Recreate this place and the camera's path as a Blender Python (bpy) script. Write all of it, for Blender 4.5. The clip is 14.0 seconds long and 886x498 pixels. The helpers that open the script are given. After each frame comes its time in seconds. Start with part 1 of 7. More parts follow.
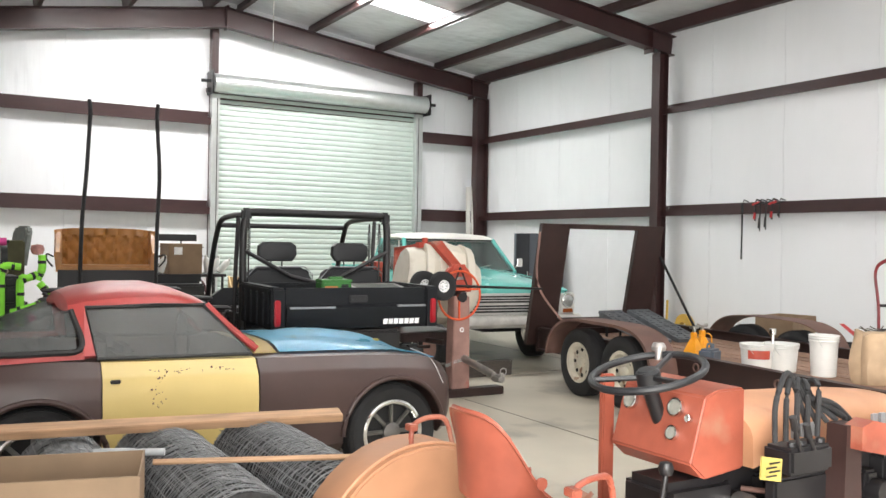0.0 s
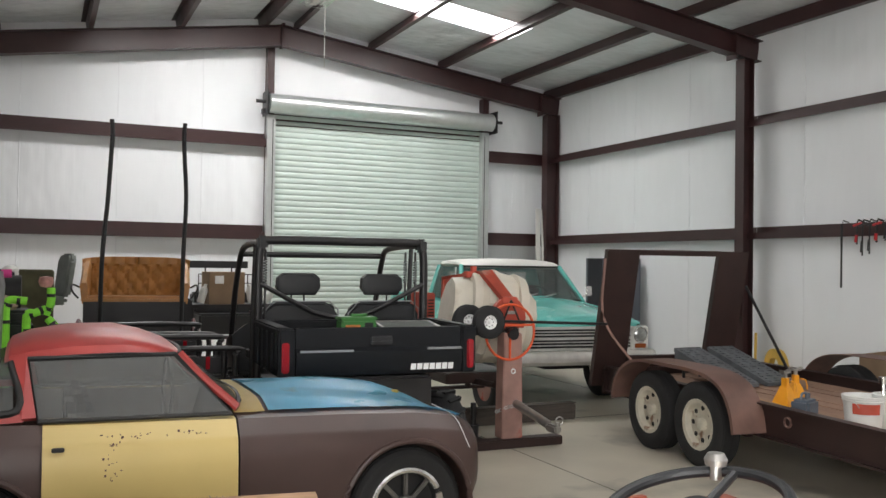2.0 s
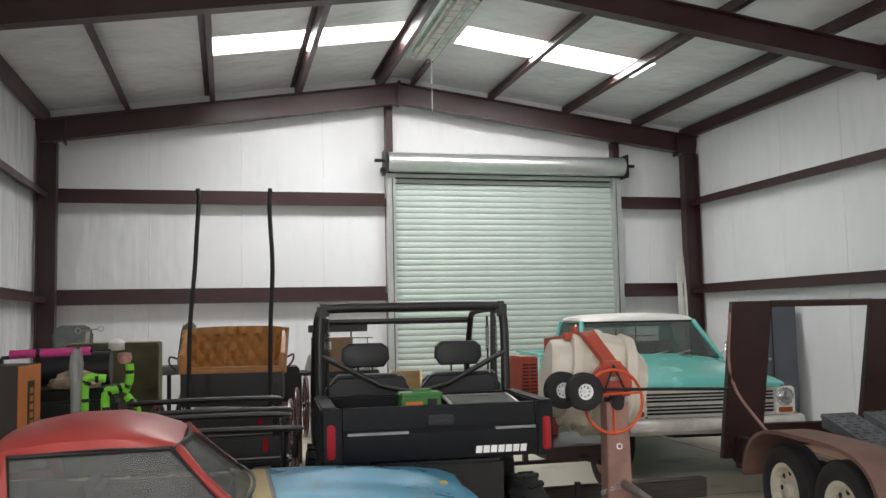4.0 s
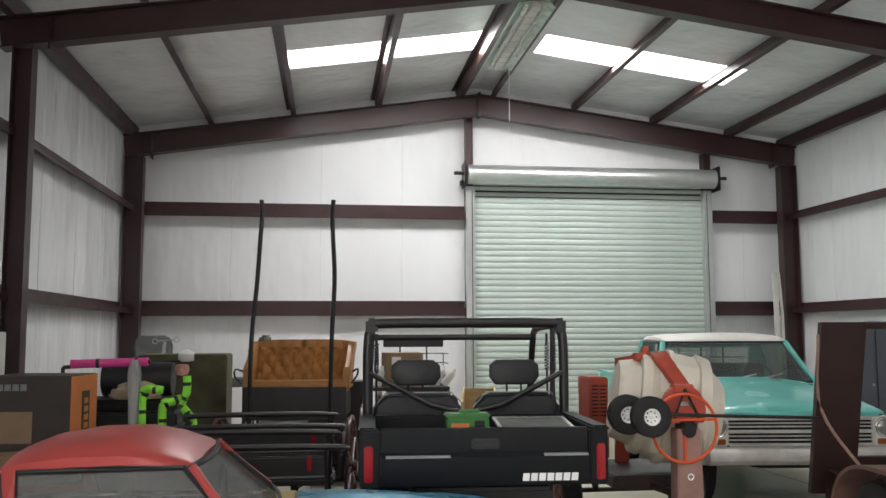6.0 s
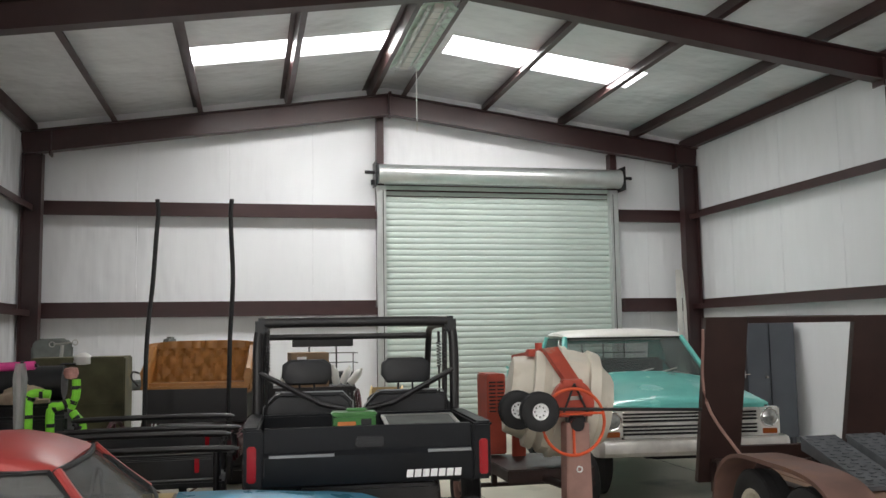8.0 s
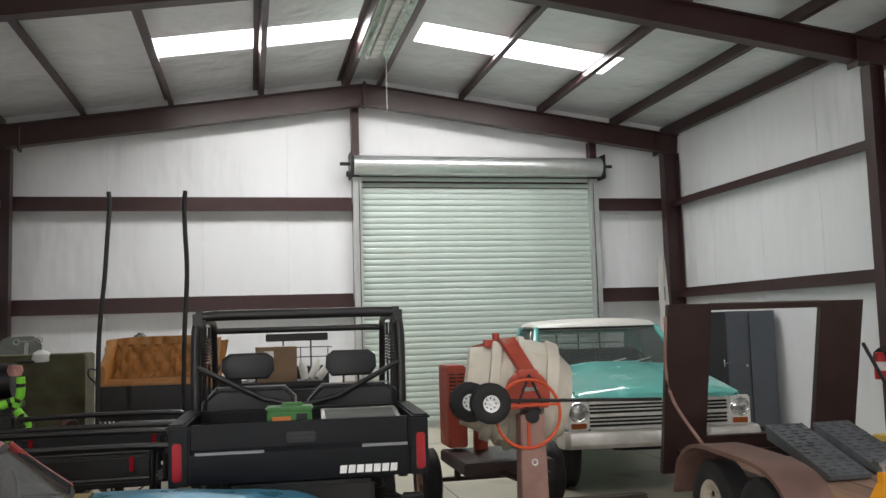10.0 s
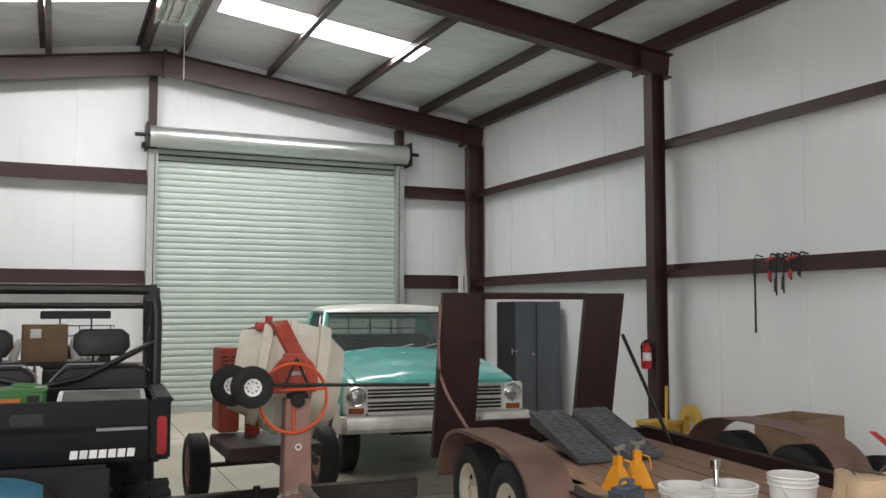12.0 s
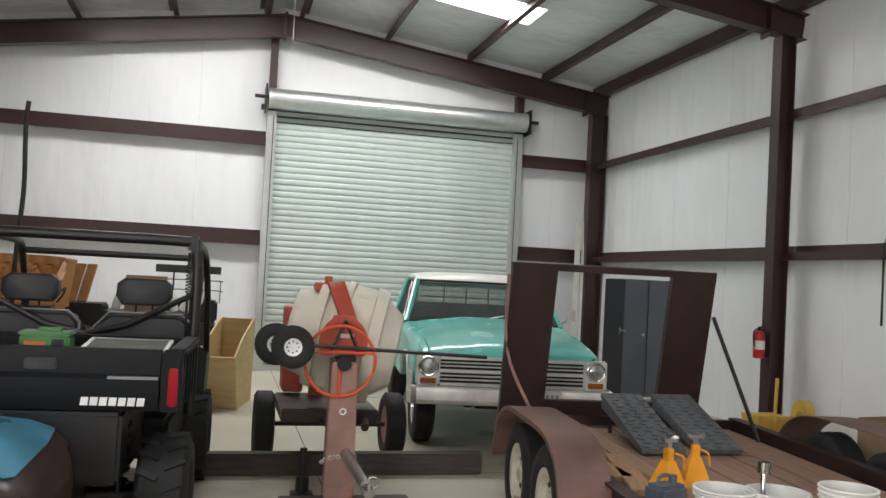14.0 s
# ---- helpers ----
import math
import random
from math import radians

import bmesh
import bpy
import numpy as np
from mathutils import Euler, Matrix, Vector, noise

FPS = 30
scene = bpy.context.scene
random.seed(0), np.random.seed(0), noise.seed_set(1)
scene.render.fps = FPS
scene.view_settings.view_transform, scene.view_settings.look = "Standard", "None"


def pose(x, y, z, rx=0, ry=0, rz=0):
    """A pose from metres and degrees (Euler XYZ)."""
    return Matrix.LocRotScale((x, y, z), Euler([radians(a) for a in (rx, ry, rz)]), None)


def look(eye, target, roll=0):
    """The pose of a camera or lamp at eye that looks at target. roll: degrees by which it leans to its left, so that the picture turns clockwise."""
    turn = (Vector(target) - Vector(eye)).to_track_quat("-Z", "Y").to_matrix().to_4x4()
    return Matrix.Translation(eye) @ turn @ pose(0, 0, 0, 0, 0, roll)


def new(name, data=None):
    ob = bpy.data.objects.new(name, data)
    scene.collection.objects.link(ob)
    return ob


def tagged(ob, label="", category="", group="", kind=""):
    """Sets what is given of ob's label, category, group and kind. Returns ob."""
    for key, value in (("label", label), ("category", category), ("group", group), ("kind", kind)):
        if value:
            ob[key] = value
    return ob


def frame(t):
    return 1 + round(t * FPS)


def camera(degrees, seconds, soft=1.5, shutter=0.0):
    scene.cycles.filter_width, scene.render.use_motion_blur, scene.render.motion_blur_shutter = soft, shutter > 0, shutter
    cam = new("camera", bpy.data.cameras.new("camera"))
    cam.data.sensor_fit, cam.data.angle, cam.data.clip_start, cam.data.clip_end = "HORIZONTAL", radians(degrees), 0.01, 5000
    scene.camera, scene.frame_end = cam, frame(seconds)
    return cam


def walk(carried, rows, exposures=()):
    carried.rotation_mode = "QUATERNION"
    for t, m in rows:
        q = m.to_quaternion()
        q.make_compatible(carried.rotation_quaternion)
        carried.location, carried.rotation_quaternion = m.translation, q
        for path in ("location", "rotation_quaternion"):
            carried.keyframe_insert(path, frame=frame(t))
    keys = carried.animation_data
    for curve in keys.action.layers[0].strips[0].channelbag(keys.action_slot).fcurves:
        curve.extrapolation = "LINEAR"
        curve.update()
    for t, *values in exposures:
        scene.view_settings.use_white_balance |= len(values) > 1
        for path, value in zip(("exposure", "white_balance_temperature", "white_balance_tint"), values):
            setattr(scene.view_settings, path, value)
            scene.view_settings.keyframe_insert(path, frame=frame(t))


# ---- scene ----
cam = camera(53.9, 14.0)
EXPOSURES = [(0.0, 0.85), (0.5, 0.78), (1.0, 0.65), (1.5, 0.2), (2.0, 0.14), (2.5, 0.1), (3.0, 0.08), (6.5, 0.0), (12.5, -0.03), (13.5, -0.15), (14.0, 0.08)]
PATH = [
    (0, (0.442, 0.257, 1.552), (1.454, 1.982, 1.539), 1.0),
    (0.5, (0.625, 0.452, 1.564), (1.618, 2.188, 1.548), 3.3),
    (1, (0.784, 0.63, 1.593), (1.723, 2.396, 1.587), 2.2),
    (1.5, (0.965, 0.84, 1.62), (1.92, 2.597, 1.652), 1.1),
    (2, (1.229, 0.956, 1.629), (2.068, 2.771, 1.663), 0.8),
    (2.5, (1.502, 1.078, 1.658), (2.14, 2.974, 1.664), 0.7),
    (3, (1.748, 1.223, 1.694), (2.311, 3.139, 1.815), -0.4),
    (3.2, (1.825, 1.26, 1.708), (2.353, 3.185, 1.835), -1.5),
    (5.3, (2.383, 1.587, 1.728), (2.763, 3.54, 1.923), 1.0),
    (5.5, (2.404, 1.619, 1.722), (2.764, 3.578, 1.911), 1.0),
    (6, (2.454, 1.608, 1.727), (2.717, 3.581, 1.918), -0.2),
    (6.5, (2.501, 1.558, 1.75), (2.774, 3.529, 1.945), -1.6),
    (7, (2.556, 1.558, 1.743), (2.829, 3.529, 1.941), -2.1),
    (7.5, (2.602, 1.524, 1.741), (2.94, 3.485, 1.936), -1.2),
    (8, (2.678, 1.518, 1.722), (3.11, 3.462, 1.909), -0.9),
    (8.2, (2.718, 1.538, 1.718), (3.189, 3.474, 1.894), -1.4),
    (10.3, (3.122, 1.623, 1.692), (3.552, 3.569, 1.865), -1.7),
    (10.5, (3.142, 1.602, 1.694), (3.602, 3.541, 1.87), -2.2),
    (11, (3.178, 1.563, 1.695), (3.702, 3.486, 1.863), -1.6),
    (11.5, (3.267, 1.531, 1.692), (3.915, 3.418, 1.836), -2.3),
    (12, (3.453, 1.564, 1.683), (4.266, 3.387, 1.815), -0.0),
    (12.5, (3.632, 1.648, 1.674), (4.46, 3.462, 1.827), 0.6),
    (13, (3.811, 1.638, 1.655), (4.46, 3.528, 1.744), -0.4),
    (13.5, (4.044, 1.619, 1.67), (4.528, 3.558, 1.744), 1.9),
    (14, (4.219, 1.693, 1.651), (4.704, 3.632, 1.715), 3.0),
]
walk(cam, [(t, look(eye, target, roll)) for t, eye, target, roll in PATH], EXPOSURES)

# ---- world, light ----
world = bpy.data.worlds.new("sky")
scene.world = world
world.use_nodes = True
wn = world.node_tree
sky = wn.nodes.new("ShaderNodeTexSky")
sky.sky_type = "NISHITA"
sky.sun_disc = False
sky.sun_elevation = radians(55)
sky.sun_rotation = radians(200)
wn.links.new(sky.outputs[0], wn.nodes["Background"].inputs[0])
wn.nodes["Background"].inputs[1].default_value = 0.1
sun = new("sun", bpy.data.lights.new("sun", "SUN"))
sun.data.energy, sun.data.angle, sun.data.color = 2.0, radians(0.5), (1.0, 0.96, 0.9)
sun.matrix_world = look((2, -14, 20), (5, 4, 0))


def area(name, m, sx, sy, watts, color):
    lamp = new(name, bpy.data.lights.new(name, "AREA"))
    lamp.data.shape, lamp.data.size, lamp.data.size_y = "RECTANGLE", sx, sy
    lamp.data.energy, lamp.data.color = watts, color
    lamp.matrix_world = m
    return lamp


RIDGE_X, SLOPE = 4.96, 0.14
WEST, EAST, NORTH, SOUTH = -0.77, 10.60, 16.14, -4.2
BAYS = (15.78, 10.45, 5.06, -0.3, -4.05)


def roof_z(x, base=5.93):
    return base - (0.147 if x < RIDGE_X else 0.135) * abs(x - RIDGE_X)


SKYLIGHTS = [(1.87, 4.60), (5.46, 8.41)]
# second row is an unseen addition that lights the near half from above
SKY_ROWS = [(13.12, 13.93), (2.6, 3.44)]
for y0, y1 in SKY_ROWS:
    for x0, x1 in SKYLIGHTS:
        xm = (x0 + x1) / 2
        tilt = math.degrees(math.atan(SLOPE)) * (1 if xm > RIDGE_X else -1)
        area("skylight_light", pose(xm, (y0 + y1) / 2, roof_z(xm) - 0.05, 0, tilt, 0), x1 - x0, y1 - y0, 116 if y0 > 8 else 38, (1.0, 0.975, 0.945))
# added fill lamp out of view to the southwest, brightens the east wall
area("west_fill_light", look((WEST + 0.2, -1.9, 1.9), (WEST + 5, -1.9, 1.9)), 3.4, 3.5, 640, (1.0, 0.98, 0.95))

# ---- materials ----
MATS = {}


def mat(name, color, rough=0.6, metal=0.0, vary=0.12, scale=6.0, bump=0.1, fine=60.0, stain=None, stain_amount=0.5, stain_scale=2.0, coat=0.0, stretch=(1, 1, 1), piece=0.0, spec=0.5):
    """A painted, bare or coated surface with grain at two scales, and stains of a second colour."""
    if name in MATS:
        return MATS[name]
    m = MATS[name] = bpy.data.materials.new(name)
    m.use_nodes = True
    nt = m.node_tree
    N, L = nt.nodes, nt.links
    b = N["Principled BSDF"]
    b.inputs["Roughness"].default_value, b.inputs["Metallic"].default_value = rough, metal
    b.inputs["Coat Weight"].default_value = coat
    b.inputs["Specular IOR Level"].default_value = spec
    tc = N.new("ShaderNodeTexCoord")
    mp = N.new("ShaderNodeMapping")
    mp.inputs["Scale"].default_value = stretch
    L.new(tc.outputs["Object"], mp.inputs["Vector"])

    def noise_tex(s, detail=4.0):
        n = N.new("ShaderNodeTexNoise")
        n.inputs["Scale"].default_value, n.inputs["Detail"].default_value = s, detail
        L.new(mp.outputs[0], n.inputs["Vector"])
        return n.outputs["Fac"]

    def ramp(src, a, c):
        r = N.new("ShaderNodeMapRange")
        r.inputs["From Min"].default_value, r.inputs["From Max"].default_value = a, c
        L.new(src, r.inputs["Value"])
        return r.outputs[0]

    def mixc(fac, one, two):
        x = N.new("ShaderNodeMix")
        x.data_type = "RGBA"
        for sock, v in ((x.inputs[0], fac), (x.inputs[6], one), (x.inputs[7], two)):
            if isinstance(v, tuple):
                sock.default_value = (*v, 1)
            else:
                L.new(v, sock)
        return x.outputs[2]

    big, small = noise_tex(scale), noise_tex(fine, 2.0)
    lo = tuple(max(0, c * (1 - vary)) for c in color)
    hi = tuple(min(1, c * (1 + vary)) for c in color)
    col = mixc(ramp(big, 0.3, 0.7), lo, hi)
    if piece:
        info = N.new("ShaderNodeObjectInfo")
        hsv = N.new("ShaderNodeHueSaturation")
        mr = N.new("ShaderNodeMapRange")
        mr.inputs["To Min"].default_value, mr.inputs["To Max"].default_value = 1 - piece, 1 + piece
        L.new(info.outputs["Random"], mr.inputs["Value"])
        L.new(mr.outputs[0], hsv.inputs["Value"])
        L.new(col, hsv.inputs["Color"])
        col = hsv.outputs[0]
    if stain:
        edge = 0.75 - 0.35 * stain_amount
        f = ramp(noise_tex(stain_scale, 8.0), edge, edge + 0.12)
        col = mixc(f, col, stain)
    L.new(col, b.inputs["Base Color"])
    rr = N.new("ShaderNodeMapRange")
    rr.inputs["To Min"].default_value, rr.inputs["To Max"].default_value = max(0.02, rough - 0.12), min(1, rough + 0.12)
    L.new(big, rr.inputs["Value"])
    L.new(rr.outputs[0], b.inputs["Roughness"])
    if bump:
        bp = N.new("ShaderNodeBump")
        bp.inputs["Strength"].default_value, bp.inputs["Distance"].default_value = bump, 0.004
        L.new(small, bp.inputs["Height"])
        L.new(bp.outputs[0], b.inputs["Normal"])
    return m


def glow(name, color, strength):
    m = MATS[name] = bpy.data.materials.new(name)
    m.use_nodes = True
    b = m.node_tree.nodes["Principled BSDF"]
    b.inputs["Base Color"].default_value = (*color, 1)
    b.inputs["Emission Color"].default_value = (*color, 1)
    b.inputs["Emission Strength"].default_value = strength
    return m


def glass(name, tint=(0.8, 0.85, 0.85), rough=0.03, mix=0.35):
    """Thin dusty pane: clear glass with a film of dirt."""
    m = MATS[name] = bpy.data.materials.new(name)
    m.use_nodes = True
    N, L = m.node_tree.nodes, m.node_tree.links
    b = N["Principled BSDF"]
    b.inputs["Base Color"].default_value = (*tint, 1)
    b.inputs["Roughness"].default_value = rough
    t = N.new("ShaderNodeBsdfTransparent")
    t.inputs[0].default_value = (*tint, 1)
    n = N.new("ShaderNodeTexNoise")
    n.inputs["Scale"].default_value, n.inputs["Detail"].default_value = 5.0, 6.0
    r = N.new("ShaderNodeMapRange")
    r.inputs["From Min"].default_value, r.inputs["From Max"].default_value = 0.2, 0.8
    r.inputs["To Min"].default_value, r.inputs["To Max"].default_value = mix * 0.75, min(1, mix * 1.25)
    L.new(n.outputs["Fac"], r.inputs[0])
    x = N.new("ShaderNodeMixShader")
    L.new(r.outputs[0], x.inputs[0])
    L.new(t.outputs[0], x.inputs[1])
    L.new(b.outputs[0], x.inputs[2])
    L.new(x.outputs[0], N["Material Output"].inputs[0])
    return m


def foil_material():
    """White vinyl-faced insulation: glossy sheet with soft vertical creases."""
    m = MATS["vinyl"] = bpy.data.materials.new("vinyl")
    m.use_nodes = True
    N, L = m.node_tree.nodes, m.node_tree.links
    b = N["Principled BSDF"]
    b.inputs["Base Color"].default_value = (0.83, 0.84, 0.86, 1)
    b.inputs["Roughness"].default_value = 0.27
    tc = N.new("ShaderNodeTexCoord")

    def nz(scale, vec, detail):
        mp = N.new("ShaderNodeMapping")
        mp.inputs["Scale"].default_value = vec
        L.new(tc.outputs["Object"], mp.inputs[0])
        n = N.new("ShaderNodeTexNoise")
        n.inputs["Scale"].default_value, n.inputs["Detail"].default_value = scale, detail
        L.new(mp.outputs[0], n.inputs["Vector"])
        return n.outputs["Fac"]

    wide = nz(0.9, (1, 1, 0.5), 3.0)
    crease = nz(4.5, (1, 1, 0.10), 3.0)
    bump1, bump2 = N.new("ShaderNodeBump"), N.new("ShaderNodeBump")
    bump1.inputs["Strength"].default_value, bump1.inputs["Distance"].default_value = 0.6, 0.2
    bump2.inputs["Strength"].default_value, bump2.inputs["Distance"].default_value = 0.45, 0.03
    L.new(wide, bump1.inputs["Height"])
    L.new(crease, bump2.inputs["Height"])
    L.new(bump1.outputs[0], bump2.inputs["Normal"])
    L.new(bump2.outputs[0], b.inputs["Normal"])
    cr = N.new("ShaderNodeMix")
    cr.data_type = "RGBA"
    cr.inputs[6].default_value, cr.inputs[7].default_value = (0.78, 0.79, 0.81, 1), (0.87, 0.88, 0.9, 1)
    L.new(wide, cr.inputs[0])
    L.new(cr.outputs[2], b.inputs["Base Color"])
    return m


def concrete_material():
    return mat("concrete", (0.50, 0.455, 0.37), 0.45, vary=0.14, scale=0.8, bump=0.12, fine=35, stain=(0.25, 0.23, 0.19), stain_amount=0.45, stain_scale=0.9)


VINYL, CONCRETE = foil_material(), concrete_material()
OXIDE = mat("red_oxide_steel", (0.042, 0.017, 0.017), 0.40, vary=0.15, scale=3, bump=0.05)
SKYPANEL = glow("skylight_sheet", (0.96, 0.98, 1.0), 6.0)
CURTAIN = mat("door_curtain", (0.50, 0.57, 0.53), 0.42, vary=0.05, scale=2, bump=0.03)
GALV = mat("galvanised", (0.60, 0.62, 0.61), 0.34, 0.75, vary=0.05, scale=9, bump=0.02)
BLACK = mat("black_plastic", (0.014, 0.015, 0.017), 0.5, vary=0.2, scale=8, bump=0.08)
BLACKSTEEL = mat("black_steel", (0.012, 0.011, 0.012), 0.42, vary=0.2, scale=6, bump=0.05)
RUBBER = mat("rubber", (0.016, 0.016, 0.017), 0.75, vary=0.3, scale=10, bump=0.2)


# ---- mesh helpers ----
def box(bm, c, s, m=None, bevel=0.0):
    got = bmesh.ops.create_cube(bm, size=1.0)["verts"]
    k = Matrix.LocRotScale(c, None, s)
    bmesh.ops.transform(bm, matrix=(m @ k) if m else k, verts=got)
    if bevel:
        edges = {e for v in got for e in v.link_edges}
        bmesh.ops.bevel(bm, geom=list(edges), offset=bevel, segments=2, affect="EDGES", clamp_overlap=True)
    return bm


def rod(bm, a, b, r, r2=None, seg=12, caps=True):
    a, b = Vector(a), Vector(b)
    d = b - a
    q = d.to_track_quat("Z", "Y").to_matrix().to_4x4()
    bmesh.ops.create_cone(bm, cap_ends=caps, segments=seg, radius1=r, radius2=r if r2 is None else r2, depth=d.length, matrix=Matrix.Translation((a + b) / 2) @ q)
    return bm


def tube(bm, pts, r, seg=10, closed=False):
    """A bent round tube along points."""
    pts = [Vector(p) for p in pts]
    n = len(pts)
    rings = []
    for i, p in enumerate(pts):
        if closed:
            d = (pts[(i + 1) % n] - pts[i - 1])
        else:
            d = pts[min(i + 1, n - 1)] - pts[max(i - 1, 0)]
        d.normalize()
        up = Vector((0, 0, 1)) if abs(d.z) < 0.95 else Vector((0, 1, 0))
        u = d.cross(up).normalized()
        w = u.cross(d)
        rings.append([bm.verts.new(p + r * (math.cos(2 * math.pi * k / seg) * u + math.sin(2 * math.pi * k / seg) * w)) for k in range(seg)])
    for i in range(n if closed else n - 1):
        a, b = rings[i], rings[(i + 1) % n]
        off = 0
        if closed and i == n - 1:
            off = min(range(seg), key=lambda o: (a[0].co - b[o].co).length)
        for k in range(seg):
            bm.faces.new((a[k], a[(k + 1) % seg], b[(k + 1 + off) % seg], b[(k + off) % seg]))
    if not closed:
        bm.faces.new(rings[0][::-1])
        bm.faces.new(rings[-1])
    return bm


def smooth_path(pts, n=6):
    """Catmull-Rom through points."""
    p = [Vector(q) for q in pts]
    p = [2 * p[0] - p[1]] + p + [2 * p[-1] - p[-2]]
    out = []
    for i in range(1, len(p) - 2):
        for k in range(n):
            t = k / n
            a, b, c, d = p[i - 1], p[i], p[i + 1], p[i + 2]
            out.append(0.5 * (2 * b + (c - a) * t + (2 * a - 5 * b + 4 * c - d) * t * t + (3 * b - a - 3 * c + d) * t ** 3))
    out.append(p[-2])
    return out


def ring(bm, c, R, r, axis="Y", seg=36, sub=10):
    pts = []
    for k in range(seg):
        a = 2 * math.pi * k / seg
        u, w = R * math.cos(a), R * math.sin(a)
        pts.append(Vector(c) + Vector({"Y": (u, 0, w), "X": (0, u, w), "Z": (u, w, 0)}[axis]))
    return tube(bm, pts, r, sub, closed=True)


def lathe(bm, profile, c=(0, 0, 0), axis="X", seg=36, hollow=False):
    """Turns (radius, along) pairs about an axis through c."""
    rows = []
    for rad, al in profile:
        row = []
        for k in range(seg):
            a = 2 * math.pi * k / seg
            u, w = rad * math.cos(a), rad * math.sin(a)
            row.append(bm.verts.new(Vector(c) + Vector({"X": (al, u, w), "Y": (u, al, w), "Z": (u, w, al)}[axis])))
        rows.append(row)
    for a, b in zip(rows, rows[1:]):
        for k in range(seg):
            bm.faces.new((a[k], a[(k + 1) % seg], b[(k + 1) % seg], b[k]))
    if hollow:
        a, b = rows[-1], rows[0]
        for k in range(seg):
            bm.faces.new((a[k], a[(k + 1) % seg], b[(k + 1) % seg], b[k]))
    else:
        bm.faces.new(rows[0][::-1])
        bm.faces.new(rows[-1])
    return bm


def plate(bm, pts, thick, axis="Y"):
    """A flat plate from an outline of (u, v), thick along an axis, centred on it."""
    def at(u, v, h):
        return {"Y": (u, h, v), "X": (h, u, v), "Z": (u, v, h)}[axis]
    lo = [bm.verts.new(at(u, v, -thick / 2)) for u, v in pts]
    hi = [bm.verts.new(at(u, v, thick / 2)) for u, v in pts]
    n = len(pts)
    bm.faces.new(lo)
    bm.faces.new(hi[::-1])
    for i in range(n):
        bm.faces.new((lo[i], lo[(i + 1) % n], hi[(i + 1) % n], hi[i]))
    return bm


def loft(bm, sections, caps=True, closed=True):
    rows = [[bm.verts.new(p) for p in s] for s in sections]
    for a, b in zip(rows, rows[1:]):
        n = len(a)
        for k in range(n if closed else n - 1):
            bm.faces.new((a[k], a[(k + 1) % n], b[(k + 1) % n], b[k]))
    if caps and closed:
        bm.faces.new(rows[0][::-1])
        bm.faces.new(rows[-1])
    return bm


def xf(bm, m):
    bmesh.ops.transform(bm, matrix=m, verts=bm.verts)
    return bm


def mesh_of(name, bm, material, smooth=True):
    bmesh.ops.recalc_face_normals(bm, faces=bm.faces)
    me = bpy.data.meshes.new(name)
    bm.to_mesh(me)
    bm.free()
    me.materials.append(material)
    if smooth:
        me.shade_smooth()
        me.set_sharp_from_angle(angle=radians(35))
    return me


def part(name, bm, material, parent=None, label=""):
    ob = new(name, mesh_of(name, bm, material))
    if parent:
        ob.parent = parent
    if label:
        tagged(ob, label)
    return ob


def thing(name, m, label, category, group="", kind=""):
    ob = new(name)
    ob.empty_display_size = 0.1
    ob.matrix_world = m
    return tagged(ob, label, category, group, kind)


def single(name, bm, material, label, category="", group="", kind=""):
    return tagged(part(name, bm, material), label, category, group, kind)


def BM():
    return bmesh.new()


def carve(ob, cutters):
    """Cuts the shapes of the given bmeshes out of ob."""
    for cb in cutters:
        tmp = new("cutter", mesh_of("cutter", cb, OXIDE))
        tmp.parent = ob.parent
        md = ob.modifiers.new("cut", "BOOLEAN")
        md.operation, md.object, md.solver = "DIFFERENCE", tmp, "EXACT"
        bpy.context.view_layer.update()
        got = bpy.data.meshes.new_from_object(ob.evaluated_get(bpy.context.evaluated_depsgraph_get()))
        ob.modifiers.clear()
        ob.data = got
        bpy.data.objects.remove(tmp)
    ob.data.shade_smooth()
    ob.data.set_sharp_from_angle(angle=radians(35))
    return ob


# ---- structure ----
def structure(name, bm, material, label, category):
    return single(name, bm, material, label, category, kind="structure")


b = BM()
box(b, ((WEST + EAST) / 2, (NORTH + SOUTH) / 2, -0.1), (EAST - WEST + 0.4, NORTH - SOUTH + 0.4, 0.2))
floor = structure("floor", b, CONCRETE, "smooth beige concrete slab with stains and saw-cut joints", "floor")
b = BM()
box(b, (0, 0, -0.27), (600, 600, 0.02))
structure("ground", b, mat("gravel", (0.3, 0.27, 0.22), 0.9), "bare gravel ground around the building", "ground")
# saw-cut joints as thin dark recess strips
JOINT = mat("joint", (0.12, 0.11, 0.09), 0.9)
for x in (2.3, 5.05, 7.9):
    b = BM()
    box(b, (x, (NORTH + SOUTH) / 2, 0.0005), (0.008, NORTH - SOUTH, 0.003))
    structure("trim", b, JOINT, "saw-cut control joint in the concrete floor", "floor joint")
for y in (3.5, 8.85, 13.2):
    b = BM()
    box(b, ((WEST + EAST) / 2, y, 0.0005), (EAST - WEST, 0.008, 0.003))
    structure("trim", b, JOINT, "saw-cut control joint in the concrete floor", "floor joint")


DOOR_X0, DOOR_X1, DOOR_H = 4.88, 8.985, 4.0


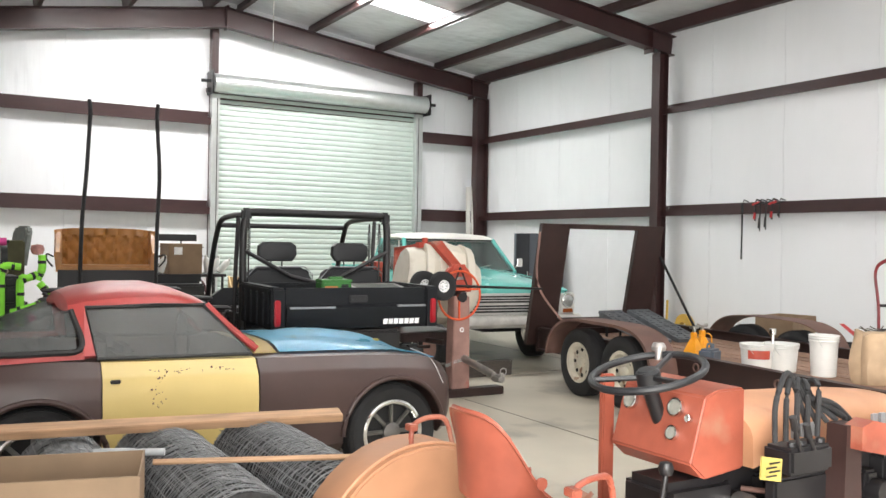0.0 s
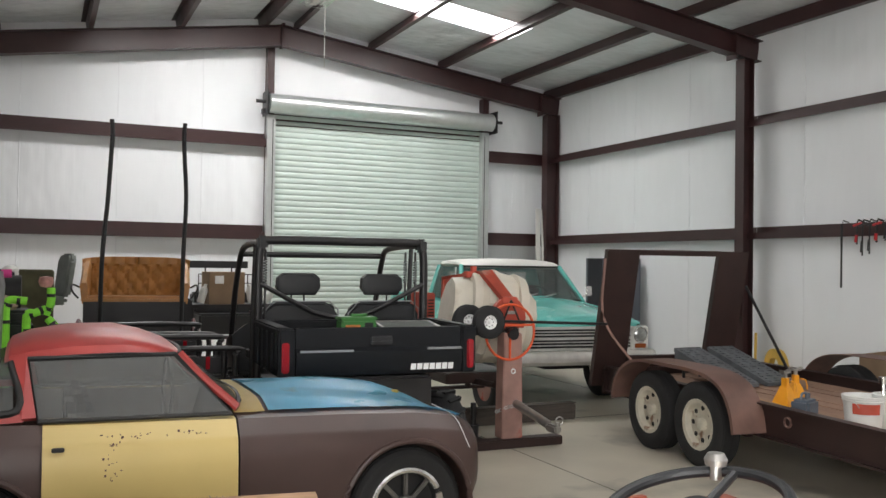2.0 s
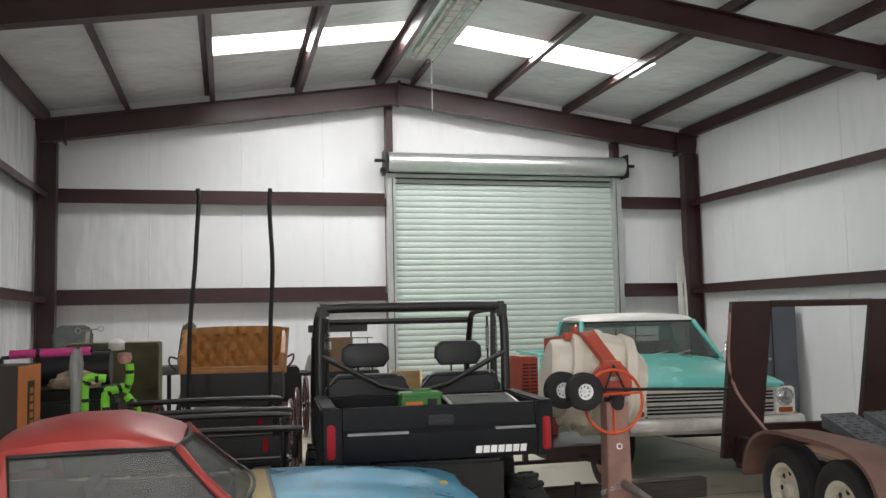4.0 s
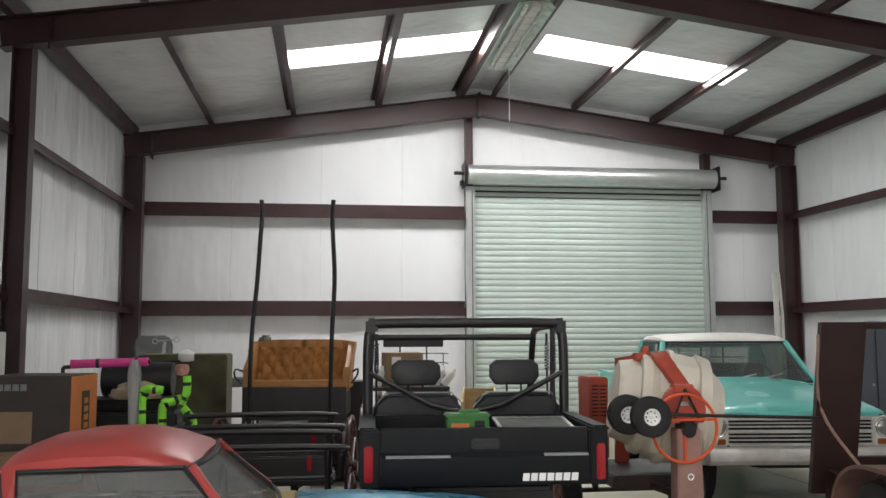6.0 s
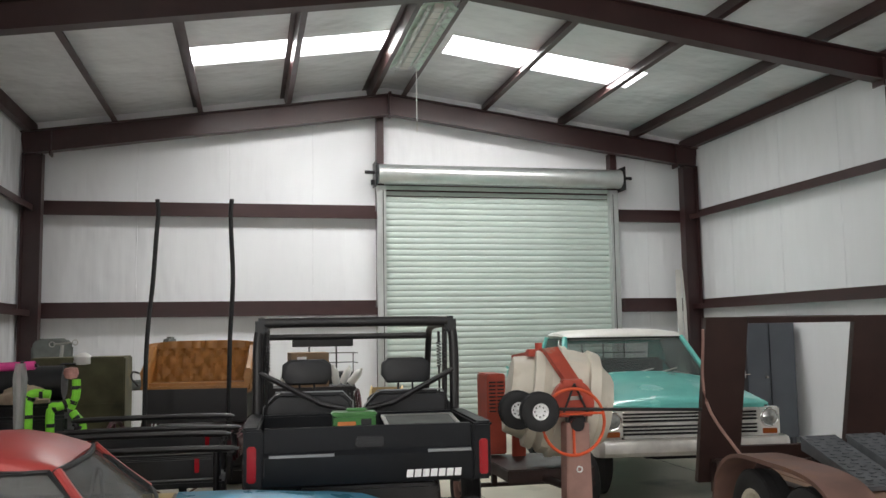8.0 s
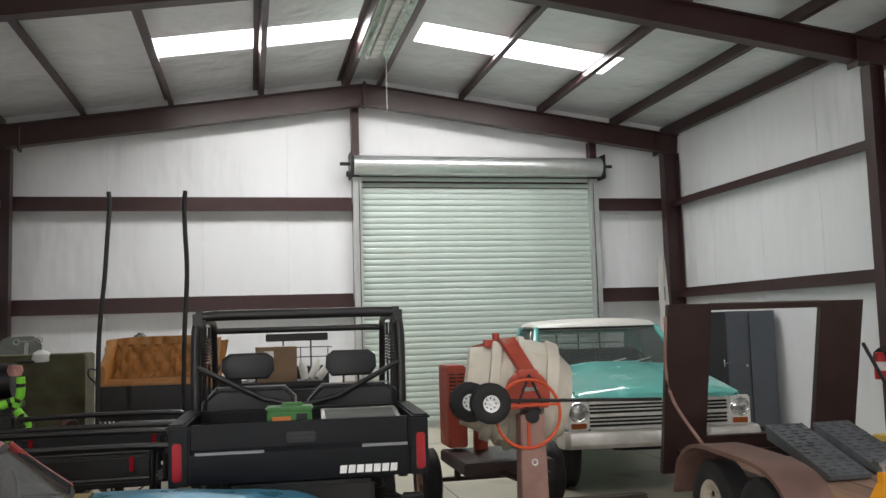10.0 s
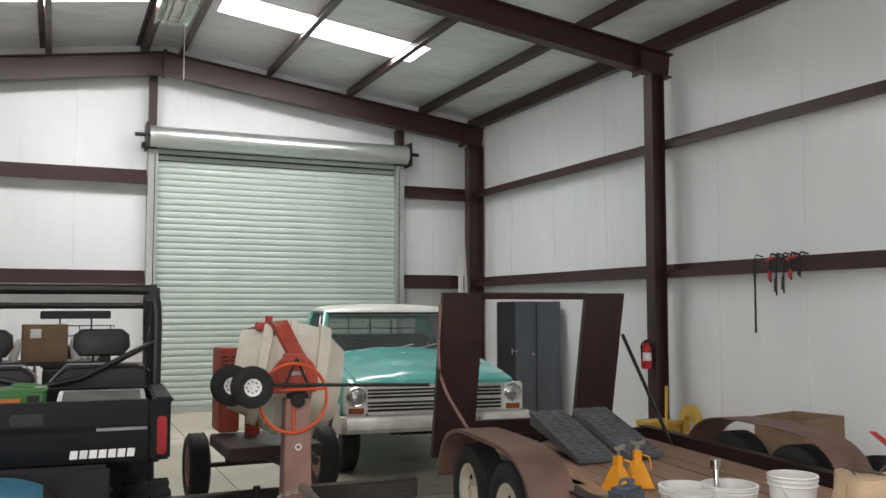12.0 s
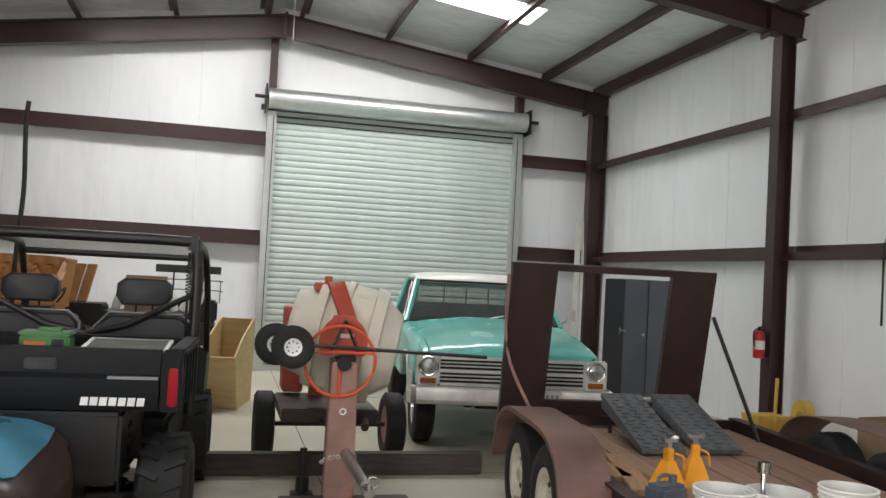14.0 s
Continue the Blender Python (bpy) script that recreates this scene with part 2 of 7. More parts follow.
def gable(y, thick, opening=None):
    b = BM()
    pts = [(WEST - 0.1, 0.0)]
    if opening:
        x0, x1, h = opening
        pts += [(x0, 0.0), (x0, h), (x1, h), (x1, 0.0)]
    pts += [(EAST + 0.1, 0.0), (EAST + 0.1, roof_z(EAST + 0.1)), (RIDGE_X, roof_z(RIDGE_X)), (WEST - 0.1, roof_z(WEST - 0.1))]
    plate(b, pts, thick, "Y")
    bmesh.ops.triangulate(b, faces=b.faces)
    return xf(b, Matrix.Translation((0, y, 0)))


structure("wall_north", gable(NORTH + 0.05, 0.1, (DOOR_X0 - 0.02, DOOR_X1 + 0.02, DOOR_H + 0.1)), VINYL, "white vinyl-faced insulation on the end wall", "wall")
structure("wall_south", gable(SOUTH - 0.05, 0.1), VINYL, "white vinyl-faced insulation on the entrance wall", "wall")
for nm, x in (("wall_west", WEST - 0.05), ("wall_east", EAST + 0.05)):
    b = BM()
    if nm == "wall_west":
        # unseen opening, made up to go with the added west lamp
        zt = roof_z(x)
        plate(b, [(SOUTH, 0), (-3.65, 0), (-3.65, 3.7), (-0.15, 3.7), (-0.15, 0), (NORTH, 0), (NORTH, zt), (SOUTH, zt)], 0.1, "X")
        bmesh.ops.triangulate(b, faces=b.faces)
        xf(b, Matrix.Translation((x, 0, 0)))
    else:
        box(b, (x, (NORTH + SOUTH) / 2, roof_z(x) / 2), (0.1, NORTH - SOUTH, roof_z(x)))
    structure(nm, b, VINYL, "white vinyl-faced insulation on the side wall", "wall")

# roof sheet with real openings for the skylights
b = BM()
for side in (-1, 1):
    xs = [RIDGE_X]
    band = SKYLIGHTS[0][::-1] if side < 0 else SKYLIGHTS[1]
    xs += list(band) + [WEST - 0.2 if side < 0 else EAST + 0.2]
    ys = [SOUTH - 0.2]
    for y0, y1 in sorted(SKY_ROWS):
        ys += [y0, y1]
    ys.append(NORTH + 0.2)
    for i in range(3):
        for j in range(len(ys) - 1):
            if i == 1 and j % 2 == 1:
                continue
            q = [(xs[i], ys[j]), (xs[i + 1], ys[j]), (xs[i + 1], ys[j + 1]), (xs[i], ys[j + 1])]
            lo = [b.verts.new((x, y, roof_z(x))) for x, y in q]
            hi = [b.verts.new((x, y, roof_z(x) + 0.1)) for x, y in q]
            b.faces.new(lo)
            b.faces.new(hi)
            for k in range(4):
                b.faces.new((lo[k], lo[(k + 1) % 4], hi[(k + 1) % 4], hi[k]))
structure("ceiling", b, VINYL, "white vinyl insulation sagging between roof purlins", "ceiling")
# sheets of the second row are added too, outside the camera's view
for y0, y1 in SKY_ROWS:
    for x0, x1 in SKYLIGHTS:
        b = BM()
        q = [(x0, y0), (x1, y0), (x1, y1), (x0, y1)]
        lo = [b.verts.new((x, y, roof_z(x) + 0.05)) for x, y in q]
        hi = [b.verts.new((x, y, roof_z(x) + 0.06)) for x, y in q]
        b.faces.new(lo)
        b.faces.new(hi)
        for k in range(4):
            b.faces.new((lo[k], lo[(k + 1) % 4], hi[(k + 1) % 4], hi[k]))
        structure("skylight", b, SKYPANEL, "translucent fibreglass skylight sheet glowing with daylight", "skylight")


def section_bar(bm, p, q, up, profile):
    """Sweeps a closed (side, up) profile straight from p to q."""
    p, q = Vector(p), Vector(q)
    d = (q - p).normalized()
    up = (Vector(up) - Vector(up).dot(d) * d).normalized()
    side = d.cross(up)
    rows = [[bm.verts.new(e + u * side + v * up) for u, v in profile] for e in (p, q)]
    n = len(profile)
    for k in range(n):
        bm.faces.new((rows[0][k], rows[0][(k + 1) % n], rows[1][(k + 1) % n], rows[1][k]))
    bm.faces.new(rows[0][::-1])
    bm.faces.new(rows[1])
    return bm


def ibeam(bm, p, q, depth, width, up=(0, 0, 1), web=0.012, fl=0.014):
    """An I-section from p to q; up is the direction of its depth."""
    w, h, t, f = width / 2, depth / 2, web / 2, fl
    return section_bar(bm, p, q, up, [(-w, -h), (w, -h), (w, -h + f), (t, -h + f), (t, h - f), (w, h - f), (w, h), (-w, h), (-w, h - f), (-t, h - f), (-t, -h + f), (-w, -h + f)])


def zee(bm, p, q, depth, flange, up=(0, 0, 1), lip=1):
    """A light lipped Z-section (purlin or girt)."""
    h, t, g, k = depth / 2, 0.006, flange, lip
    pts = [(-t / 2, h - t), (-t / 2, -h + t), (-g + t, -h + t), (-g + t, -h + 0.024), (-g, -h + 0.024), (-g, -h), (t / 2, -h), (t / 2, h - t), (g, h - t), (g, h), (-t / 2, h)]
    return section_bar(bm, p, q, up, [(k * u, v) for u, v in pts])


def frame_line(y, first):
    """Portal frame: two columns and two rafters."""
    top = 5.71 if first else 5.66
    depth = 0.355 if first else 0.31
    for s, xw in ((-1, WEST), (1, EAST)):
        xc, web_depth, flange = (xw - s * 0.185, 0.285, 0.19) if first else (xw - s * 0.25, 0.19, 0.17)
        b = BM()
        ibeam(b, (xc, y, 0), (xc, y, roof_z(xc, top) - depth - 0.01), web_depth, flange, up=(1, 0, 0))
        box(b, (xc, y, 0.012), (0.36, 0.28, 0.024))
        structure("column", b, OXIDE, "dark red-oxide painted steel building column", "column")
        b = BM()
        xa = xw - s * 0.01
        ibeam(b, (xa, y, roof_z(xa, top) - depth / 2), (RIDGE_X, y, top - depth / 2), depth, 0.18)
        raf = structure("rafter", b, OXIDE, "dark red-oxide painted steel roof rafter", "rafter")
        b = BM()
        box(b, (RIDGE_X + s * 0.012, y, top - depth / 2), (0.02, 0.2, depth + 0.06))
        part("ridge_plate", b, OXIDE, raf)
        b = BM()
        box(b, (xc - s * 0.25, y, roof_z(xc, top) - depth / 2 - 0.02), (0.02, 0.2, depth + 0.03))
        part("knee_plate", b, OXIDE, raf)


for i, y in enumerate(BAYS):
    frame_line(y, i == 0)
PURLINS = [0.54, 1.84, 3.24, 4.63, 5.25, 6.66, 8.08, 9.46]
for x in PURLINS:
    b = BM()
    s = 1 if x > RIDGE_X else -1
    zee(b, (x, SOUTH, roof_z(x) - 0.105), (x, NORTH, roof_z(x) - 0.105), 0.2, 0.075, up=(s * SLOPE, 0, 1), lip=s)
    structure("purlin", b, OXIDE, "dark red-oxide steel roof purlin", "purlin")
for xw, s in ((WEST, 1), (EAST, -1)):
    b = BM()
    x = xw + s * 0.1
    box(b, (x, (NORTH + SOUTH) / 2, roof_z(x) - 0.13), (0.1, NORTH - SOUTH, 0.2))
    structure("eave_strut", b, OXIDE, "dark red-oxide steel eave strut", "eave strut")
    for z in (2.13, 3.74):
        for y0, y1 in zip(BAYS[1:], BAYS):
            if xw == WEST and y0 < 0 and z < 3.7:
                continue
            b = BM()
            zee(b, (xw + s * 0.1, y0 + 0.006, z), (xw + s * 0.1, y1 - 0.006, z), 0.19, 0.088, up=(-s, 0, 0), lip=s)
            structure("girt", b, OXIDE, "dark red-oxide steel wall girt", "girt")
for z in (2.13, 3.74):
    for x0, x1 in ((WEST + 0.02, 4.755), (9.105, EAST - 0.02)):
        b = BM()
        zee(b, (x0, NORTH - 0.1, z), (x1, NORTH - 0.1, z), 0.19, 0.125, up=(0, 1, 0), lip=1)
        structure("girt", b, OXIDE, "dark red-oxide steel wall girt", "girt")
for x, top in ((4.82, roof_z(4.82, 5.4)), (9.045, roof_z(9.045, 5.4))):
    b = BM()
    box(b, (x, NORTH - 0.1, top / 2), (0.12, 0.18, top))
    structure("door_jamb", b, OXIDE, "dark red-oxide steel jamb beside the roll-up door", "jamb")
b = BM()
box(b, ((DOOR_X0 + DOOR_X1) / 2, NORTH - 0.02, DOOR_H + 0.12), (DOOR_X1 - DOOR_X0, 0.12, 0.2))
structure("door_header", b, OXIDE, "dark red-oxide steel header over the roll-up door", "header")

# lapped seams of the wall vinyl: thin folded strips
SEAM = mat("vinyl_seam", (0.80, 0.81, 0.83), 0.25, vary=0.04, bump=0.05)
for x in (0.9, 2.35, 3.7, 9.75):
    b = BM()
    rnd = random.Random(int(x * 10))
    tube(b, [(x + 0.012 * rnd.uniform(-1, 1), NORTH - 0.001, z) for z in np.linspace(0.0, roof_z(x) - 0.3, 14)], 0.006, 6)
    structure("trim", b, SEAM, "lapped seam in the white vinyl wall facing", "seam")
for xw, s in ((WEST, 1), (EAST, -1)):
    for y in (6.9, 8.3, 9.6, 11.9, 13.3, 14.7):
        b = BM()
        rnd = random.Random(int(y * 10))
        tube(b, [(xw + s * 0.001, y + 0.012 * rnd.uniform(-1, 1), z) for z in np.linspace(0.0, roof_z(xw) - 0.25, 14)], 0.006, 6)
        structure("trim", b, SEAM, "lapped seam in the white vinyl wall facing", "seam")


# ---- more materials ----
BROWN = mat("brown_primer", (0.062, 0.036, 0.031), 0.40, vary=0.18, scale=2.5, bump=0.04, stain=(0.07, 0.042, 0.036), stain_amount=0.3)
YELLOW = mat("yellow_paint", (0.66, 0.50, 0.19), 0.42, vary=0.06, scale=2.0, bump=0.03, stain=(0.12, 0.05, 0.03), stain_amount=-0.02, stain_scale=7)
REDROOF = mat("faded_red_paint", (0.40, 0.055, 0.05), 0.34, vary=0.15, scale=3, bump=0.03, stain=(0.47, 0.11, 0.10), stain_amount=0.4)
BLUE = mat("blue_paint", (0.19, 0.56, 0.77), 0.3, vary=0.12, scale=3, bump=0.03, stain=(0.22, 0.5, 0.62), stain_amount=0.5, stain_scale=5)
CARGLASS = glass("dusty_glass", (0.66, 0.67, 0.66), 0.06, 0.14)
CABGLASS = glass("cab_glass", (0.6, 0.64, 0.63), 0.04, 0.10)
DARK = mat("dark_interior", (0.02, 0.02, 0.02), 0.8)
RUBBERTRIM = mat("rubber_trim", (0.02, 0.02, 0.02), 0.6)
CHROME = mat("chrome", (0.7, 0.7, 0.69), 0.16, 1.0, vary=0.06, scale=8, bump=0.02)
DULLCHROME = mat("dull_aluminium", (0.50, 0.49, 0.47), 0.33, 0.9, vary=0.15, scale=14, bump=0.06)
ALLOY = mat("weathered_alloy", (0.19, 0.185, 0.175), 0.42, 0.9, vary=0.2, scale=14, bump=0.06)
TURQ = mat("turquoise_paint", (0.17, 0.60, 0.54), 0.25, vary=0.06, scale=2, bump=0.02, coat=0.4, stain=(0.2, 0.5, 0.44), stain_amount=0.3)
WHITE = mat("white_paint", (0.72, 0.71, 0.67), 0.35, vary=0.06, scale=4, bump=0.03, stain=(0.5, 0.47, 0.4), stain_amount=0.25, stain_scale=4)
RIMWHITE = mat("white_wheel_paint", (0.62, 0.58, 0.48), 0.45, vary=0.12, scale=9, bump=0.06, stain=(0.25, 0.14, 0.08), stain_amount=0.45, stain_scale=10)
AMBER = mat("amber_lens", (0.30, 0.08, 0.02), 0.2)
REDLENS = mat("red_lens", (0.34, 0.01, 0.018), 0.18, vary=0.1)
GREYBED = mat("charcoal_plastic", (0.008, 0.009, 0.011), 0.55, spec=0.22, vary=0.15, scale=12, bump=0.12, fine=150)
DECAL = mat("white_decal", (0.85, 0.85, 0.85), 0.4)
GREYDECAL = mat("grey_decal", (0.25, 0.26, 0.27), 0.4)
RUST = mat("rusty_brown_steel", (0.155, 0.085, 0.068), 0.62, vary=0.25, scale=5, bump=0.15, stain=(0.18, 0.09, 0.055), stain_amount=0.5, stain_scale=3)
DARKBROWN = mat("dark_brown_paint", (0.030, 0.014, 0.012), 0.5, vary=0.25, scale=5, bump=0.08)
DECKWOOD = mat("deck_planks", (0.29, 0.175, 0.12), 0.75, vary=0.25, scale=3, bump=0.2, fine=30, stretch=(12, 1, 1), piece=0.15, stain=(0.12, 0.06, 0.04), stain_amount=0.4)
PINE = mat("pine", (0.44, 0.27, 0.155), 0.62, vary=0.25, scale=4, bump=0.12, fine=30, stretch=(1, 10, 10), stain=(0.3, 0.13, 0.06), stain_amount=0.05, stain_scale=3)
GREYWOOD = mat("weathered_beam", (0.075, 0.062, 0.052), 0.8, vary=0.3, scale=4, bump=0.25, fine=30, stretch=(1, 10, 10))
CARD = mat("cardboard", (0.27, 0.185, 0.115), 0.8, vary=0.14, scale=5, bump=0.06)
CARDIN = mat("cardboard_inside", (0.23, 0.155, 0.095), 0.85, vary=0.08, scale=5, bump=0.06)
ORANGE = mat("tractor_orange", (0.31, 0.078, 0.046), 0.48, vary=0.28, scale=5, bump=0.08, stain=(0.31, 0.145, 0.095), stain_amount=0.5, stain_scale=4)
FADED = mat("faded_orange", (0.43, 0.215, 0.115), 0.6, vary=0.2, scale=3, bump=0.06, stain=(0.36, 0.13, 0.07), stain_amount=0.4, stain_scale=5)
MIXRED = mat("mixer_red", (0.46, 0.075, 0.045), 0.52, vary=0.2, scale=6, bump=0.06, stain=(0.4, 0.25, 0.2), stain_amount=0.35, stain_scale=6)
DUSTRED = mat("dusty_red_steel", (0.33, 0.19, 0.16), 0.7, vary=0.25, scale=5, bump=0.15, stain=(0.42, 0.07, 0.04), stain_amount=0.35, stain_scale=5)
DRUM = mat("cement_drum_plastic", (0.72, 0.67, 0.57), 0.55, vary=0.1, scale=3, bump=0.1, stain=(0.52, 0.45, 0.35), stain_amount=0.4, stain_scale=3)
RAMP = mat("grey_ramp", (0.115, 0.125, 0.135), 0.6, vary=0.25, scale=8, bump=0.4, fine=45)
LOCKER = mat("grey_locker_steel", (0.115, 0.13, 0.155), 0.45, vary=0.1, scale=2, bump=0.03)
LOCKERDARK = mat("dark_locker_steel", (0.03, 0.033, 0.04), 0.45, vary=0.1, scale=2, bump=0.03)
TUFT = mat("tan_leather", (0.42, 0.185, 0.045), 0.42, vary=0.15, scale=9, bump=0.12)
MAROON = mat("maroon_paint", (0.06, 0.012, 0.018), 0.3, vary=0.2, scale=4, bump=0.03)
GREEN = mat("lime_foam", (0.28, 0.80, 0.06), 0.75, vary=0.1, scale=12, bump=0.15)
PINK = mat("pink_foam", (0.72, 0.07, 0.30), 0.75, vary=0.1, scale=12, bump=0.15)
COOLGREEN = mat("green_plastic", (0.045, 0.19, 0.04), 0.45, vary=0.1)
JACKYEL = mat("jack_yellow", (0.85, 0.36, 0.02), 0.4, vary=0.1, bump=0.04)
BUCKET = mat("bucket_white", (0.72, 0.72, 0.69), 0.4, vary=0.06, scale=5, bump=0.03, stain=(0.5, 0.48, 0.42), stain_amount=0.3, stain_scale=6)
SACK = mat("paper_sack", (0.46, 0.33, 0.21), 0.8, vary=0.15, scale=7, bump=0.3, fine=25)
WIRE = mat("fence_wire", (0.24, 0.245, 0.25), 0.5, 0.6, vary=0.25, scale=9, bump=0.0)
WIREFILL = mat("wire_roll_shade", (0.03, 0.03, 0.03), 0.8, vary=0.5, scale=40, bump=0.3)
OLIVE = mat("olive_fabric", (0.10, 0.095, 0.05), 0.8, vary=0.4, scale=4, bump=0.2, stain=(0.17, 0.13, 0.03), stain_amount=0.4)
GREYFAB = mat("grey_fabric", (0.13, 0.14, 0.13), 0.85, vary=0.2, scale=7, bump=0.2)
TANWOOD = mat("tan_plywood", (0.50, 0.36, 0.17), 0.65, vary=0.12, scale=3, bump=0.08, stretch=(1, 1, 6))
YELWOOD = mat("yellow_plastic", (0.62, 0.40, 0.08), 0.5, vary=0.12)
RED = mat("red_enamel", (0.52, 0.02, 0.025), 0.35, vary=0.1, bump=0.03)
ORANGEBOX = mat("printed_orange_card", (0.62, 0.20, 0.05), 0.6, vary=0.08)
DARKBOX = mat("printed_dark_card", (0.045, 0.035, 0.03), 0.6, vary=0.15)
GREENLENS = mat("fixture_reflector", (0.58, 0.72, 0.63), 0.3, vary=0.15)
TUBE = mat("fluorescent_tube", (0.8, 0.83, 0.8), 0.25, vary=0.04)
CLEARPLASTIC = glass("plastic_wrap", (0.8, 0.82, 0.82), 0.2, 0.35)
FACE = mat("gauge_face", (0.22, 0.22, 0.19), 0.35, vary=0.3, scale=30)
LABELYEL = mat("yellow_label", (0.42, 0.34, 0.09), 0.5, vary=0.2, scale=20)


def slab(bm, pts, thick):
    """A flat sheet through 3D points, thickened along its normal."""
    p = [Vector(q) for q in pts]
    n = (p[1] - p[0]).cross(p[-1] - p[0]).normalized() * thick / 2
    lo, hi = [bm.verts.new(q - n) for q in p], [bm.verts.new(q + n) for q in p]
    bm.faces.new(lo[::-1])
    bm.faces.new(hi)
    for i in range(len(p)):
        j = (i + 1) % len(p)
        bm.faces.new((lo[i], lo[j], hi[j], hi[i]))
    return bm


def wheel(parent, x, y, z, R, width, rimr, axis, tyre_mat, rim_mat, out, style="steel", lugs=0, name="wheel", label=""):
    """A wheel at (x, y, z) under a thing; out is the side of the axis on which the rim's face lies."""
    w = new(name)
    w.parent = parent
    w.matrix_local = pose(x, y, z, 0, 0, 90 if axis == "Y" else 0)
    h = width / 2
    b = BM()
    k = R - rimr
    lathe(b, [(rimr, -h * 0.8), (rimr + 0.25 * k, -h), (R - 0.3 * k, -h * 1.02), (R - 0.06 * k, -h * 0.82), (R, -h * 0.55), (R, h * 0.55), (R - 0.06 * k, h * 0.82), (R - 0.3 * k, h * 1.02), (rimr + 0.25 * k, h), (rimr, h * 0.8)], seg=40, hollow=True)
    part("tyre", b, tyre_mat, w)
    b = BM()
    if lugs:
        for i in range(lugs):
            a = 2 * math.pi * i / lugs
            for s in (-1, 1):
                m = pose(0, 0, 0, math.degrees(a + (0.5 if s > 0 else 0) * 2 * math.pi / lugs)) @ pose(s * h * 0.5, 0, R - 0.002, 0, 0, 25 * s)
                box(b, (0, 0, 0), (h * 0.85, R * 0.09, 0.03), m)
    else:
        for s in (-0.35, 0.0, 0.35):
            ring(b, (s * width, 0, 0), R + 0.0005, 0.004, "X", 40, 6)
    tagged(part("tread", b, tyre_mat, w), kind="stuff")
    b = BM()
    o = out
    lathe(b, [(0.0001, o * h * 0.25), (rimr * 0.5, o * h * 0.3), (rimr * 0.8, o * h * 0.28), (rimr * 0.86, o * h * 0.8), (rimr * 1.02, o * h * 0.86), (rimr * 1.02, o * h * 0.7), (rimr * 0.97, -o * h * 0.8), (rimr * 0.5, -o * h * 0.8), (0.0001, -o * h * 0.8)], seg=40)
    part("rim", b, rim_mat if style != "spoke" else DARK, w)
    b = BM()
    if style == "spoke":
        for i in range(8):
            m = pose(0, 0, 0, 45 * i) @ pose(o * h * 0.55, 0, rimr * 0.55)
            box(b, (0, 0, 0), (0.034, rimr * 0.115, rimr * 0.72), m, 0.009)
        lathe(b, [(0.0001, o * h * 0.4), (rimr * 0.28, o * h * 0.4), (rimr * 0.28, o * h * 0.8), (rimr * 0.16, o * h * 0.9), (0.0001, o * h * 0.92)], seg=20)
        part("spokes", b, rim_mat, w, "eight polished alloy spokes")
        b = BM()
        ring(b, (o * h * 0.75, 0, 0), rimr * 0.93, 0.022, "X", 40, 10)
        part("rim_lip", b, CHROME, w)
    else:
        lathe(b, [(0.0001, o * h * 0.2), (rimr * 0.26, o * h * 0.2), (rimr * 0.24, o * h * 0.65), (rimr * 0.16, o * h * 0.75), (0.0001, o * h * 0.76)], seg=20)
        part("hub_cap", b, rim_mat, w)
        b = BM()
        for i in range(8):
            a = 2 * math.pi * i / 8
            rod(b, (o * h * 0.25, rimr * 0.64 * math.cos(a), rimr * 0.64 * math.sin(a)), (o * h * 0.34, rimr * 0.64 * math.cos(a), rimr * 0.64 * math.sin(a)), rimr * 0.1, seg=10)
        part("vent_holes", b, DARK, w)
    return w


# ---- roll-up door ----
door = thing("door_1", pose((DOOR_X0 + DOOR_X1) / 2, NORTH - 0.06, 0), "pale grey-green corrugated steel roll-up door, closed", "roll-up door", kind="structure")
DW = DOOR_X1 - DOOR_X0
b = BM()
rod(b, (-DW / 2 - 0.12, -0.26, 4.36), (DW / 2 + 0.12, -0.26, 4.36), 0.165, seg=32)
part("drum", b, GALV, door, "shiny galvanised steel drum hood")
for s in (-1, 1):
    b = BM()
    box(b, (s * (DW / 2 + 0.16), -0.2, 4.36), (0.03, 0.4, 0.42), None, 0.006)
    rod(b, (s * (DW / 2 + 0.1), -0.26, 4.38), (s * (DW / 2 + 0.34), -0.26, 4.38), 0.03)
    box(b, (s * (DW / 2 + 0.2), -0.2, 4.22), (0.06, 0.1, 0.08))
    part("bracket", b, BLACKSTEEL, door)
    b = BM()
    box(b, (s * (DW / 2 + 0.045), -0.09, 2.09), (0.15, 0.13, 4.18), None, 0.004)
    part("guide_rail", b, GALV, door)
    b = BM()
    rod(b, (s * (DW / 2 + 0.02), -0.163, 0.3), (s * (DW / 2 + 0.02), -0.163, 4.1), 0.006, seg=8)
    part("chain", b, BLACKSTEEL, door)
b = BM()
box(b, (0, -0.03, 0.04), (DW, 0.06, 0.08), None, 0.006)
part("bottom_bar", b, GALV, door)
b = BM()
prof = [(-0.012, -0.047), (-0.020, -0.036), (-0.024, 0.0), (-0.020, 0.034), (-0.012, 0.044), (-0.004, 0.0502), (0.004, 0.0502), (0.004, -0.0502), (-0.004, -0.0502)]
loft(b, [[(x, yy, zz) for yy, zz in prof] for x in (-DW / 2, DW / 2)])
SLATMESH = mesh_of("slat", b, CURTAIN)
for i in range(41):
    o = new("slat", SLATMESH)
    o.parent = door
    o.location = (0, 0, 0.13 + i * 0.101)

